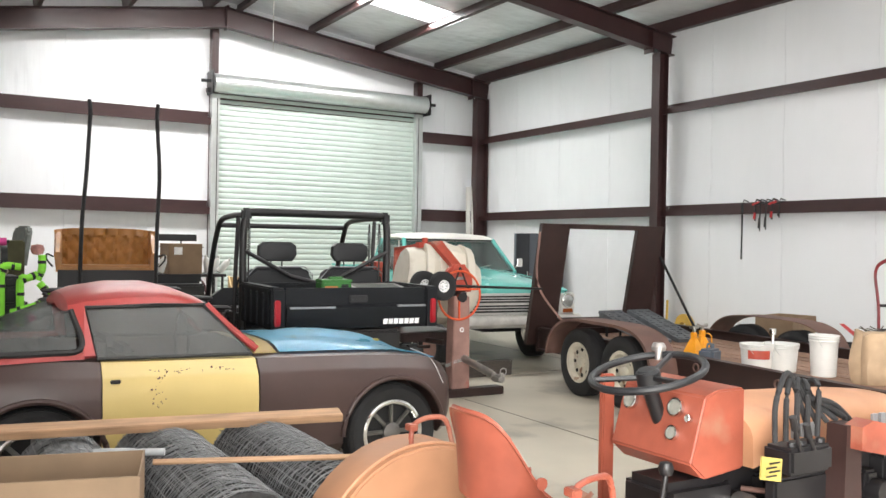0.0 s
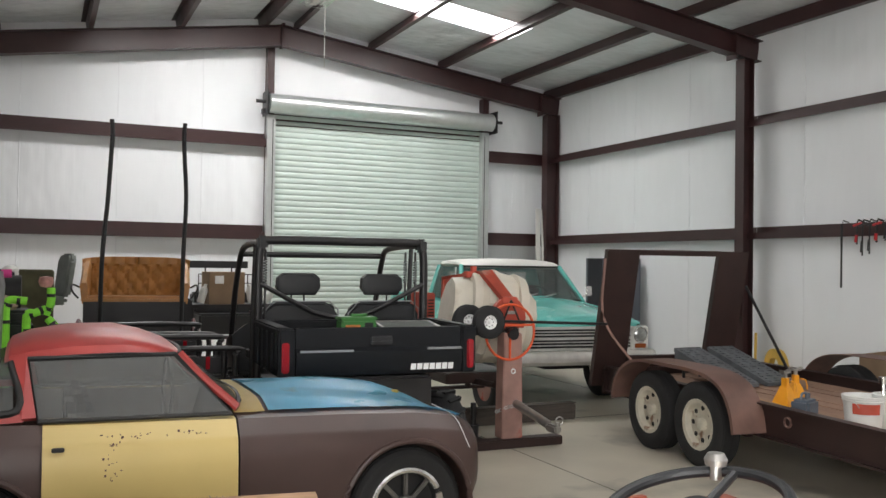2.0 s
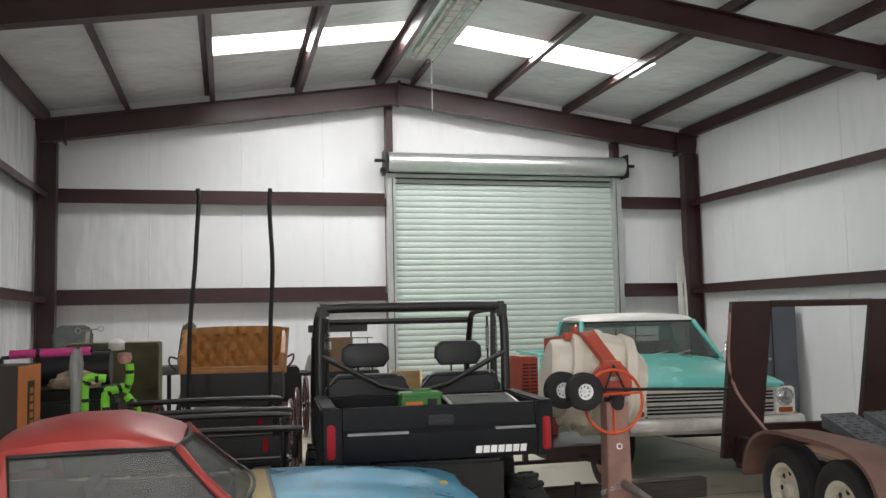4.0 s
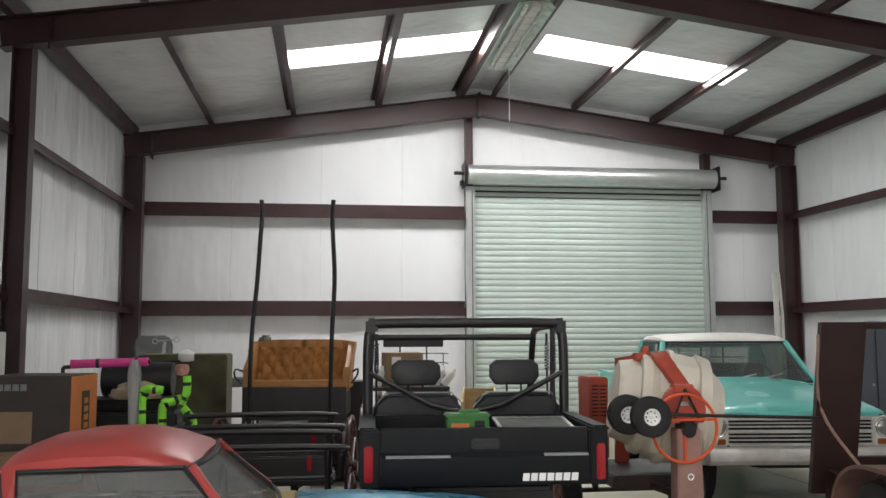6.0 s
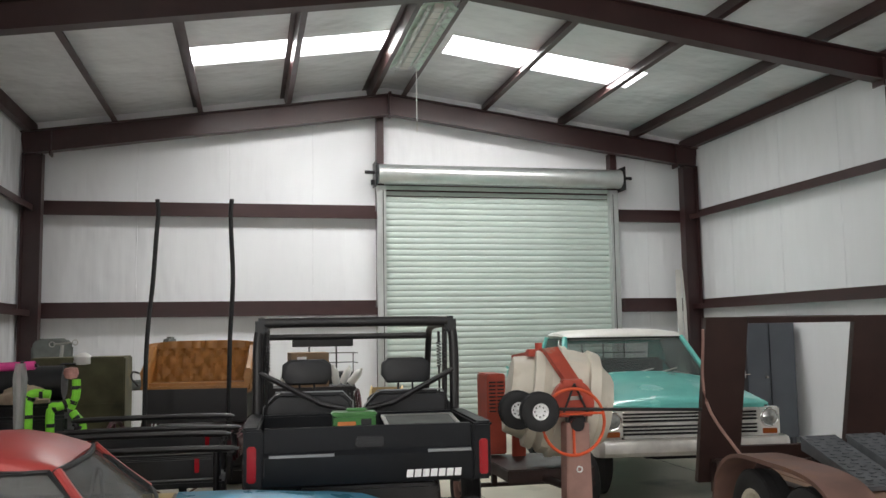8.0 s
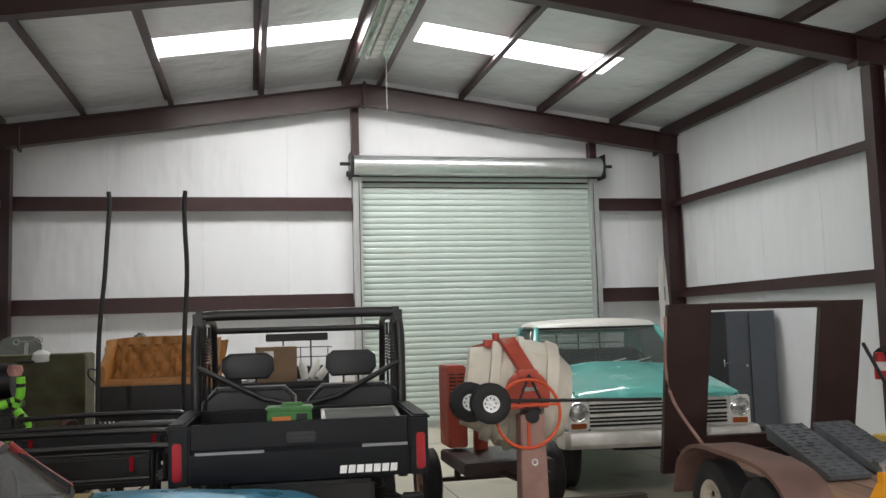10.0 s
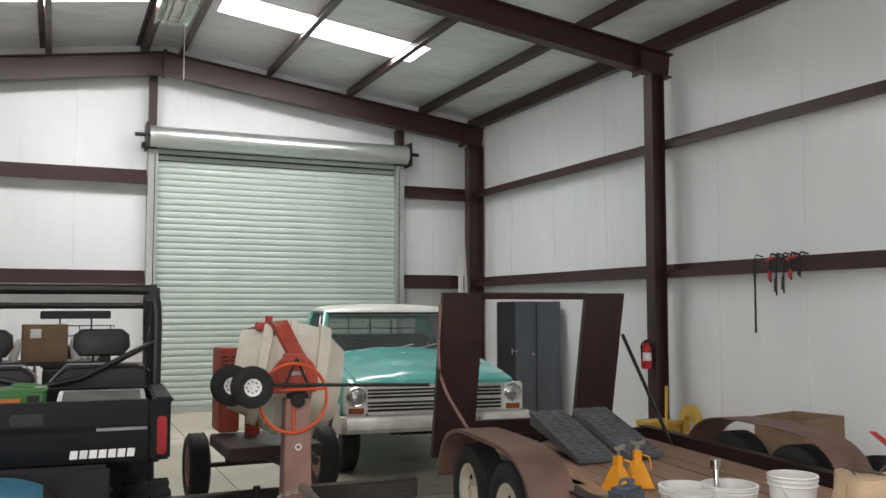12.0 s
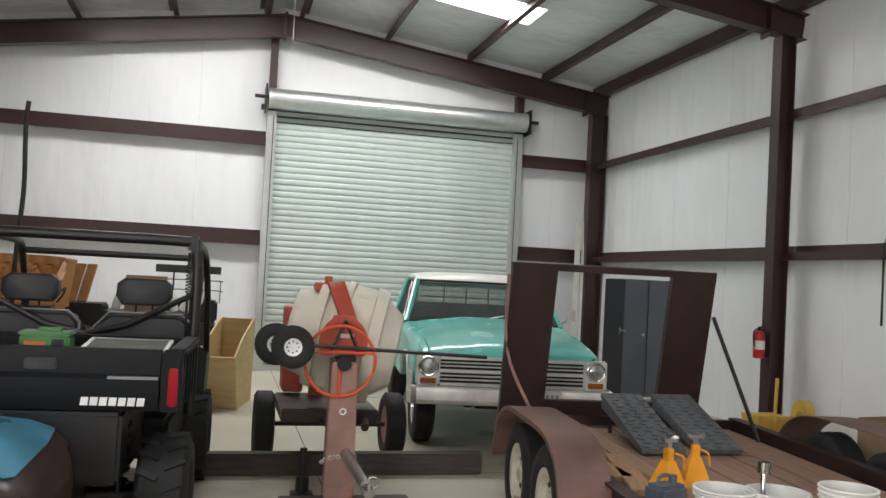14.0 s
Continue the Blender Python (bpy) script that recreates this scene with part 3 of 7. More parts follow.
# ---- strip light under the ridge ----
lamp = thing("ceiling_light", pose(4.76, 12.05, 5.40) @ Matrix.Diagonal((1.35, 1, 1.2, 1)), "long bare fluorescent strip light with wire guard, unlit", "light fixture")
b = BM()
plate(b, [(-0.16, -0.03), (-0.10, 0.03), (0.10, 0.03), (0.16, -0.03), (0.15, -0.034), (0.09, 0.02), (-0.09, 0.02), (-0.15, -0.034)], 2.4, "Y")
part("reflector", b, GREENLENS, lamp)
for x in (-0.08, 0.08):
    b = BM()
    rod(b, (x, -1.15, -0.012), (x, 1.15, -0.012), 0.016, seg=10)
    part("fluorescent_tube", b, TUBE, lamp)
b = BM()
box(b, (0, 0, -0.005), (0.08, 2.36, 0.05), None, 0.005)
part("ballast_cover", b, WHITE, lamp)
b = BM()
for y in np.linspace(-1.15, 1.15, 12):
    tube(b, [(-0.15, y, -0.035), (-0.08, y, -0.06), (0.08, y, -0.06), (0.15, y, -0.035)], 0.003, 6)
for x in (-0.08, 0.08):
    rod(b, (x, -1.18, -0.06), (x, 1.18, -0.06), 0.003, seg=6)
part("wire_guard", b, GALV, lamp)
for y in (-1.0, 1.0):
    b = BM()
    rod(b, (0, y, 0.02), (0, y, 0.44), 0.004, seg=6)
    part("hanger", b, GALV, lamp)
b = BM()
rod(b, (0.12, 1.1, -0.03), (0.12, 1.1, -0.78), 0.005, seg=6)
part("pull_cord", b, WHITE, lamp, "white pull cord")


# ---- sports car ----
def interp(table, x):
    xs = [a for a, _ in table]
    return float(np.interp(x, xs, [c for _, c in table]))


CAR_W = [(-2.95, 0.52), (-2.85, 0.62), (-2.6, 0.70), (-2.0, 0.735), (-0.9, 0.725), (0.0, 0.73), (0.25, 0.725), (0.35, 0.70), (0.40, 0.65), (0.43, 0.56), (0.445, 0.44)]
CAR_T = [(-2.95, 0.66), (-2.85, 0.78), (-2.65, 0.85), (-2.2, 0.885), (-1.84, 0.87), (-0.95, 0.845), (-0.4, 0.835), (0.0, 0.82), (0.22, 0.795), (0.33, 0.755), (0.39, 0.70), (0.43, 0.63), (0.445, 0.56)]
CAR_C = [(-2.95, 0.66), (-2.6, 0.86), (-2.15, 0.90), (-2.05, 0.5), (-1.02, 0.5), (-0.96, 0.90), (-0.5, 0.895), (0.0, 0.84), (0.25, 0.775), (0.38, 0.68), (0.445, 0.56)]
CAR_S = [(-2.95, 0.45), (-2.7, 0.32), (-2.5, 0.24), (0.2, 0.22), (0.36, 0.3), (0.445, 0.42)]


def half_section(x, k=1.0):
    w, t, c, s = interp(CAR_W, x) * k, interp(CAR_T, x), interp(CAR_C, x), interp(CAR_S, x)
    return [(0, s), (w * 0.9, s), (w * 0.98, s + 0.06), (w, s + 0.35 * (t - s)), (w * 0.995, s + 0.66 * (t - s)), (w * 0.975, s + 0.84 * (t - s)), (w * 0.955, s + 0.875 * (t - s)), (w * 0.88, t - 0.006), (w * 0.74, t + 0.004), (w * 0.55, min(c, t + 0.05)), (w * 0.25, c), (0, c)]


def car_section(x, k=1.0):
    h = half_section(x, k)
    return [(x, y, z) for y, z in h] + [(x, -y, z) for y, z in h[-2:0:-1]]


car = thing("sports_car", pose(3.10, 6.0, 0, 0, 0, 0), "old coupe, brown primer, yellow door, red hardtop, blue bonnet", "car")


def car_piece(name, x0, x1, n, material, label="", k=1.0, cuts=()):
    b = BM()
    loft(b, [car_section(x, k) for x in np.linspace(x0, x1, n)])
    o = part(name, b, material, car, label)
    if cuts:
        cs = []
        for cx in cuts:
            for s in (-1, 1):
                cb = BM()
                rod(cb, (cx, s * 0.46, 0.31), (cx, s * 0.9, 0.31), 0.365, seg=40)
                cs.append(cb)
        carve(o, cs)
    return o


car_piece("rear_body", -2.93, -1.855, 18, BROWN, "brown primer rear quarters", cuts=(-2.18,))
car_piece("sill_tub", -1.855, -0.96, 8, BROWN, "brown primer sills", k=0.975)
car_piece("bonnet", -0.955, 0.44, 30, BROWN, "brown primer front wings", cuts=(-0.05,))
for s in (-1, 1):
    b = BM()
    secs = []
    for x in np.linspace(-1.845, -0.965, 8):
        pts = [p for p in half_section(x)[2:9]]
        pts[0] = (pts[0][0], pts[0][1] + 0.03)
        inner = [(y * 0.97 - 0.004, z) for y, z in pts[::-1]]
        secs.append([(x, s * y, z) for y, z in pts + inner])
    loft(b, secs)
    d = part("door", b, YELLOW, car, "yellow painted door with rust marks")
    b = BM()
    box(b, (-1.78, s * 0.725, 0.76), (0.055, 0.012, 0.022), None, 0.004)
    part("handle", b, BLACKSTEEL, d)
    b = BM()
    rnd = random.Random(4 + s)
    for i in range(60):
        x = -1.55 + 0.02 * rnd.gauss(0, 1) if i < 36 else -1.6 + 0.5 * rnd.random()
        z = 0.48 + 0.33 * rnd.random() if i < 36 else 0.80 + 0.008 * rnd.gauss(0, 1)
        box(b, (x, s * 0.7265, z), (0.003 + 0.008 * rnd.random() ** 2, 0.004, 0.003 + 0.010 * rnd.random() ** 2))
    tagged(part("rust_chips", b, RUST, d), kind="stuff")
# wheel arch lips
for cx in (-0.05, -2.18):
    for s in (-1, 1):
        b = BM()
        tube(b, [(cx + 0.37 * math.cos(a), s * (interp(CAR_W, cx + 0.37 * math.cos(a)) * 1.0), 0.31 + 0.37 * math.sin(a)) for a in np.linspace(0.05, math.pi - 0.05, 24)], 0.017, 8)
        part("arch_lip", b, BROWN, car)
for cx in (-0.05, -2.18):
    for s in (-1, 1):
        wheel(car, cx, s * 0.61, 0.315, 0.315, 0.18, 0.215, "Y", RUBBER, ALLOY, s, "spoke")
# blue bonnet top and yellow scuttle
def top_sheet(x0, x1, y0, y1, bulge, lift, nx=18, ny=12):
    b = BM()
    rows = []
    for x in np.linspace(x0, x1, nx):
        row = []
        for y in np.linspace(y0, y1, ny):
            h = half_section(x)
            ys, zs = [p[0] for p in h[7:]][::-1], [p[1] for p in h[7:]][::-1]
            z = float(np.interp(abs(y), ys, zs))
            hump = bulge * math.exp(-((y / 0.13) ** 2)) * max(0, math.sin(math.pi * min(1, max(0, (x - x0) / (x1 - x0)))))
            row.append(b.verts.new((x, y, z + lift + hump)))
        rows.append(row)
    for a, c in zip(rows, rows[1:]):
        for k in range(ny - 1):
            b.faces.new((a[k], a[k + 1], c[k + 1], c[k]))
    got = bmesh.ops.solidify(b, geom=list(b.faces), thickness=0.006)
    return b


part("bonnet_top", top_sheet(-0.78, 0.33, -0.55, 0.55, 0.06, 0.014), BLUE, car, "faded light blue bonnet panel with centre bulge")
part("scuttle", top_sheet(-0.96, -0.80, -0.56, 0.56, 0.0, 0.010, 6, 12), YELLOW, car, "yellow scuttle panel")
# hardtop
TOP = Matrix.Translation((-0.125, 0, 0)) @ Matrix.Diagonal((1.0, 1.06, 1.063, 1))
ROOF = [(-1.89, 0.40, 1.06, 1.115), (-1.87, 0.44, 1.07, 1.145), (-1.78, 0.465, 1.085, 1.178), (-1.6, 0.475, 1.10, 1.205), (-1.38, 0.475, 1.105, 1.205), (-1.24, 0.465, 1.10, 1.175), (-1.12, 0.44, 1.085, 1.13), (-1.08, 0.40, 1.08, 1.10)]
b = BM()
secs = []
for x, w, e, c in ROOF:
    top = [(x, w * math.cos(a), e + (c - e) * math.sin(a) ** 0.8) for a in np.linspace(0, math.pi, 13)]
    secs.append(top + [(x, -w * 0.9, e - 0.02), (x, 0, c - 0.03), (x, w * 0.9, e - 0.02)])
loft(b, secs)
part("hardtop_roof", xf(b, TOP), REDROOF, car, "faded red hardtop roof")
for s in (-1, 1):
    b = BM()
    tube(b, smooth_path([(-1.09, s * 0.43, 1.085), (-0.98, s * 0.51, 0.97), (-0.83, s * 0.595, 0.84)]), 0.021, 8)
    part("windscreen_pillar", xf(b, TOP), REDROOF, car)
    b = BM()
    slab(b, [(-1.855, s * 0.465, 1.08), (-1.79, s * 0.475, 1.09), (-1.745, s * 0.60, 0.84), (-1.805, s * 0.615, 0.84)], 0.03)
    part("rear_pillar", xf(b, TOP), REDROOF, car)
    b = BM()
    slab(b, [(-1.785, s * 0.483, 1.085), (-1.12, s * 0.45, 1.085), (-0.87, s * 0.595, 0.825), (-1.745, s * 0.61, 0.835)], 0.005)
    o = part("side_window", xf(b, TOP), CARGLASS, car, "dusty side window")
    b = BM()
    pts = [(-1.785, s * 0.487, 1.088), (-1.12, s * 0.453, 1.088), (-0.86, s * 0.60, 0.815), (-1.74, s * 0.612, 0.828)]
    tube(b, pts, 0.012, 6, closed=True)
    part("window_seal", xf(b, TOP), RUBBERTRIM, car)
    b = BM()
    slab(b, [(-1.855, s * 0.474, 1.078), (-1.89, s * 0.39, 1.065), (-2.52, s * 0.44, 0.85), (-2.36, s * 0.56, 0.865), (-1.845, s * 0.61, 0.865)], 0.005)
    part("quarter_window", xf(b, TOP), CARGLASS, car, "dark dusty rear quarter glass")
    b = BM()
    tube(b, smooth_path([(-1.86, s * 0.478, 1.075), (-1.82, s * 0.60, 0.89), (-2.0, s * 0.605, 0.868), (-2.36, s * 0.565, 0.868), (-2.47, s * 0.44, 0.875)]), 0.016, 8)
    part("quarter_seal", xf(b, TOP), RUBBERTRIM, car)
    b = BM()
    slab(b, [(-1.80, s * 0.60, 0.83), (-1.80, s * 0.60, 0.865), (-2.36, s * 0.575, 0.868), (-2.55, s * 0.52, 0.83), (-2.36, s * 0.60, 0.82)], 0.02)
    part("hardtop_skirt", xf(b, TOP), REDROOF, car)
    b = BM()
    tube(b, [(x, s * (w + 0.004), e - 0.005) for x, w, e, c in ROOF], 0.0045, 6)
    part("drip_rail", xf(b, TOP), BLACKSTEEL, car, "dark scuffed drip rail")
b = BM()
slab(b, [(-1.885, 0.39, 1.068), (-1.885, -0.39, 1.068), (-2.54, -0.44, 0.85), (-2.54, 0.44, 0.85)], 0.006)
part("rear_window", xf(b, TOP), CARGLASS, car)
b = BM()
rows = []
for k in range(9):
    a = (k / 8 - 0.5) * 2
    bulgex = 0.09 * (1 - a * a)
    rows.append([(-1.10 + bulgex * 0.5, a * 0.425, 1.085), (-0.83 + bulgex, a * 0.575, 0.845), (-0.836 + bulgex, a * 0.575, 0.845), (-1.106 + bulgex * 0.5, a * 0.425, 1.085)])
loft(b, rows)
part("windscreen", xf(b, TOP), CARGLASS, car, "dusty curved windscreen")
b = BM()
loop = [r[0] for r in rows] + [r[1] for r in rows[::-1]]
tube(b, loop, 0.015, 6, closed=True)
part("windscreen_seal", xf(b, TOP), RUBBERTRIM, car)
b = BM()
box(b, (-1.35, 0, 0.52), (0.8, 1.1, 0.04))
for s in (-1, 1):
    box(b, (-1.55, s * 0.28, 0.66), (0.12, 0.42, 0.42), None, 0.04)
part("seats", xf(b, TOP), DARK, car)
b = BM()
ring(b, (-1.05, 0.28, 0.82), 0.17, 0.012, "X", 24, 6)
part("steering_wheel", xf(b, TOP), DARK, car)
for s in (-1, 1):
    b = BM()
    lathe(b, [(0.0001, 0.0), (0.05, 0.0), (0.075, -0.02), (0.08, -0.05)], (0.41, s * 0.52, 0.62), "X", 20)
    part("headlight", b, CHROME, car)
b = BM()
tube(b, smooth_path([(0.16, -0.52, 0.835), (0.24, -0.66, 0.78), (0.30, -0.735, 0.62)]), 0.002, 5)
part("bonnet_string", b, DECAL, car)
b = BM()
box(b, (0.10, -0.1, 0.85), (0.05, 0.03, 0.02), None, 0.006)
part("bonnet_catch", b, LABELYEL, car)

# ---- utility vehicle ----
utv = thing("utility_vehicle", pose(3.345, 6.52, 0, 0, 0, -3), "black side-by-side utility vehicle with cargo bed and roll cage", "utility vehicle")
W2, BL, Z0, Z1 = 0.70, 0.88, 0.87, 1.19
b = BM()
box(b, (0, BL / 2, Z0 + 0.03), (2 * W2, BL, 0.06), None, 0.01)
part("bed_floor", b, GREYBED, utv)
for s in (-1, 1):
    b = BM()
    box(b, (s * (W2 - 0.035), BL / 2 + 0.04, (Z0 + Z1) / 2), (0.07, BL - 0.08, Z1 - Z0), None, 0.012)
    box(b, (s * (W2 - 0.035), BL / 2, Z1 - 0.01), (0.10, BL, 0.035), None, 0.012)
    for k in range(4):
        box(b, (s * (W2 + 0.004), 0.2 + 0.18 * k, 1.02), (0.016, 0.05, 0.26), None, 0.005)
    part("bed_side", b, GREYBED, utv)
b = BM()
box(b, (0, BL - 0.03, (Z0 + Z1) / 2), (2 * W2 - 0.14, 0.06, Z1 - Z0), None, 0.012)
part("bed_front", b, GREYBED, utv)
b = BM()
loft(b, [[(x, 0.05, Z0), (x, -0.02, Z0 + 0.01), (x, -0.035, Z0 + 0.05), (x, -0.035, Z0 + 0.165), (x, -0.005, Z0 + 0.19), (x, -0.005, Z1 - 0.03), (x, 0.0, Z1), (x, 0.05, Z1)] for x in (-W2 + 0.115, -W2 + 0.12, W2 - 0.12, W2 - 0.115)])
tg = part("tailgate", b, GREYBED, utv, "charcoal plastic tailgate with stepped panel")
b = BM()
box(b, (0, -0.012, 1.105), (0.16, 0.02, 0.06), None, 0.008)
box(b, (0, -0.018, 1.092), (0.13, 0.02, 0.02), None, 0.004)
part("latch", b, BLACK, tg)
for k in range(7):
    b = BM()
    u = 0.225 + 0.046 * k
    slab(b, [(u - 0.021, -0.0365, 0.922 - 0.021), (u + 0.016, -0.0365, 0.922 - 0.021), (u + 0.021, -0.0365, 0.922 + 0.021), (u - 0.016, -0.0365, 0.922 + 0.021)], 0.005)
    part("brand_mark", b, DECAL, tg, "plain white mark")
for x0, x1 in ((-0.56, -0.2), (0.33, 0.58)):
    b = BM()
    box(b, ((x0 + x1) / 2, -0.007, 1.045 if x0 > 0 else 1.04), (x1 - x0, 0.07, 0.014))
    part("trim_strip", b, GREYDECAL, tg)
for s in (-1, 1):
    b = BM()
    box(b, (s * (W2 - 0.055), 0.02, (Z0 + Z1) / 2), (0.11, 0.08, Z1 - Z0), None, 0.012)
    part("bed_corner", b, GREYBED, utv)
    b = BM()
    box(b, (s * (W2 - 0.045), -0.022, 1.0), (0.05, 0.02, 0.20), None, 0.008)
    box(b, (s * (W2 - 0.045), -0.028, 0.935), (0.036, 0.02, 0.05), None, 0.006)
    part("taillight", b, REDLENS, utv, "red vertical taillight")
b = BM()
box(b, (0, 1.55, 0.55), (1.1, 1.3, 0.25), None, 0.03)
box(b, (0, 0.5, 0.66), (0.8, 0.9, 0.38), None, 0.02)
box(b, (0, 0.45, 0.36), (0.34, 0.5, 0.22), None, 0.04)
rod(b, (-0.6, 0.45, 0.34), (0.6, 0.45, 0.34), 0.03)
for s in (-1, 1):
    rod(b, (s * 0.2, 0.3, 0.36), (s * 0.55, 0.4, 0.34), 0.025)
    rod(b, (s * 0.2, 0.65, 0.36), (s * 0.55, 0.5, 0.34), 0.025)
box(b, (0, 0.05, 0.42), (0.12, 0.1, 0.1), None, 0.01)
part("chassis", b, BLACKSTEEL, utv)
b = BM()
loft(b, [[(x * k, y, z) for x, z in ((-0.66, 0.5), (0.66, 0.5), (0.68, zt - 0.1), (0.55, zt), (-0.55, zt), (-0.68, zt - 0.1))] for y, zt, k in ((2.15, 1.08, 1), (2.5, 1.02, 1), (2.8, 0.92, 0.95), (2.95, 0.75, 0.85))])
part("front_body", b, BLACK, utv)
for s in (-1, 1):
    wheel(utv, s * 0.60, 0.45, 0.335, 0.335, 0.27, 0.16, "X", RUBBER, BLACKSTEEL, s, lugs=18)
    wheel(utv, s * 0.60, 2.25, 0.335, 0.335, 0.24, 0.16, "X", RUBBER, BLACKSTEEL, s, lugs=18)
    b = BM()
    pts = [(s * 0.36 + 0.05 * math.cos(a), 0.33 + 0.05 * math.sin(a), 0.42 + 0.013 * a) for a in np.linspace(0, 2 * math.pi * 5, 80)]
    tube(b, pts, 0.011, 6)
    rod(b, (s * 0.36, 0.33, 0.36), (s * 0.36, 0.33, 0.86), 0.016)
    part("coil_shock", b, BLACKSTEEL, utv)
CT = 1.79
CAGE = Matrix.Translation((0, -0.13, 0)) @ Matrix.Diagonal((0.965, 1, 1, 1))
SEATS = Matrix.Translation((0, -0.22, 0.055))
b = BM()
tube(b, smooth_path([(-0.69, 1.1, 0.7), (-0.69, 1.1, 1.2), (-0.69, 1.1, 1.62), (-0.665, 1.1, CT - 0.03), (-0.6, 1.1, CT), (0, 1.1, CT + 0.003), (0.6, 1.1, CT), (0.665, 1.1, CT - 0.03), (0.69, 1.1, 1.62), (0.69, 1.1, 1.2), (0.69, 1.1, 0.7)], 8), 0.034, 12)
part("rear_hoop", xf(b, CAGE), BLACKSTEEL, utv)
for s in (-1, 1):
    b = BM()
    tube(b, smooth_path([(s * 0.66, 1.1, CT - 0.02), (s * 0.66, 1.6, CT - 0.02), (s * 0.66, 2.0, CT - 0.05), (s * 0.67, 2.15, CT - 0.16), (s * 0.68, 2.32, 1.35), (s * 0.68, 2.5, 0.95)], 8), 0.026, 10)
    part("side_hoop", xf(b, CAGE), BLACKSTEEL, utv)
    b = BM()
    tube(b, [(s * 0.67, 1.35, CT - 0.03), (s * 0.675, 1.42, 1.2), (s * 0.675, 1.42, 0.7)], 0.02, 8)
    part("centre_post", xf(b, CAGE), BLACKSTEEL, utv)
    b = BM()
    tube(b, [(s * 0.68, 1.08, 1.46), (s * 0.25, 1.12, 1.24), (-s * 0.45, 1.16, 1.08)], 0.019, 8)
    part("cross_brace", xf(b, CAGE), BLACKSTEEL, utv)
    for yy in (1.14, 1.38):
        b = BM()
        pts = [(s * 0.63 + 0.016 * math.cos(a), yy + 0.016 * math.sin(a), 1.46 + 0.0033 * a) for a in np.linspace(0, 2 * math.pi * 9, 90)]
        tube(b, pts, 0.004, 5)
        rod(b, (s * 0.63, yy, 1.64), (s * 0.63, yy, 1.72), 0.01, seg=8)
        rod(b, (s * 0.63, yy, 1.0), (s * 0.63, yy, 1.47), 0.008, seg=8)
        part("net_spring", xf(b, CAGE), BLACKSTEEL, utv)
    b = BM()
    box(b, (s * 0.665, 1.1, CT - 0.02), (0.085, 0.09, 0.11), None, 0.02)
    part("clamp", xf(b, CAGE), BLACK, utv)
    b = BM()
    loft(b, [[(s * 0.34 + w, y, z) for w, z in ((-0.31, 0.85), (0.31, 0.85), (0.31, 1.20), (0.24, 1.265), (-0.2, 1.265), (-0.29, 1.19))] for y in (1.24, 1.35)])
    bmesh.ops.bevel(b, geom=list(b.edges), offset=0.03, segments=3, affect="EDGES", clamp_overlap=True)
    part("seat_back", xf(b, SEATS), BLACK, utv)
    b = BM()
    tube(b, [(s * 0.34 + w, 1.235, z) for w, z in ((-0.31, 0.9), (-0.29, 1.17), (-0.2, 1.268), (0.24, 1.268), (0.31, 1.20), (0.31, 0.9))], 0.006, 6)
    part("seat_piping", xf(b, SEATS), GREYDECAL, utv)
    b = BM()
    loft(b, [[(s * 0.34 + w * k, y, 1.40 + z * k) for w, z in ((-0.17, -0.03), (-0.165, 0.05), (-0.12, 0.085), (0.12, 0.085), (0.165, 0.05), (0.17, -0.03), (0.13, -0.085), (-0.13, -0.085))] for y, k in ((1.245, 0.85), (1.26, 1.0), (1.33, 1.0), (1.345, 0.85))])
    for w in (-0.05, 0.05):
        rod(b, (s * 0.34 + w, 1.3, 1.2), (s * 0.34 + w, 1.3, 1.33), 0.007, seg=8)
    part("headrest", xf(b, SEATS), BLACK, utv)
    b = BM()
    box(b, (s * 0.34, 1.6, 0.82), (0.62, 0.55, 0.14), None, 0.04)
    part("seat_cushion", xf(b, SEATS), BLACK, utv)
b = BM()
tube(b, [(-0.66, 2.1, CT - 0.1), (0.66, 2.1, CT - 0.1)], 0.024, 10)
part("front_crossbar", xf(b, CAGE), BLACKSTEEL, utv)
b = BM()
ring(b, (0, 0, 0), 0.17, 0.013, "Z", 24, 8)
rod(b, (0, 0, 0), (0, 0, -0.3), 0.02)
xf(b, pose(-0.34, 2.0, 1.12, -55))
part("steering_wheel", xf(b, CAGE), BLACK, utv)

# camp cooler box and framed screen lying in the bed
cool = thing("cooler_box", pose(3.30, 6.90, Z0 + 0.29, 0, 0, -3) @ Matrix.Scale(0.78, 4), "small green plastic carry case with orange panel, standing in cargo bed", "case")
b = BM()
box(b, (0, 0, 0.0), (0.33, 0.2, 0.16), None, 0.015)
part("body", b, COOLGREEN, cool)
b = BM()
box(b, (0, 0, 0.09), (0.35, 0.21, 0.03), None, 0.01)
box(b, (0.02, 0, 0.118), (0.16, 0.06, 0.025), None, 0.008)
part("lid", b, COOLGREEN, cool)
b = BM()
box(b, (-0.06, -0.101, 0.0), (0.14, 0.008, 0.07), None, 0.003)
part("panel", b, ORANGEBOX, cool)
b = BM()
box(b, (0.09, -0.101, 0.01), (0.08, 0.012, 0.09), None, 0.003)
part("clasp", b, BLACK, cool)
b = BM()
box(b, (0, 0, 0), (0.42, 0.34, 0.142), None, 0.02)
o = single("plastic_crate", b, BLACK, "black plastic crate inside the cargo bed", "crate")
o.matrix_world = pose(3.30, 6.93, Z0 + 0.132, 0, 0, -3)
scr = thing("window_screen", pose(3.72, 6.95, Z0 + 0.30, 6, 0, -3), "aluminium framed mesh screen lying in the cargo bed", "screen")
b = BM()
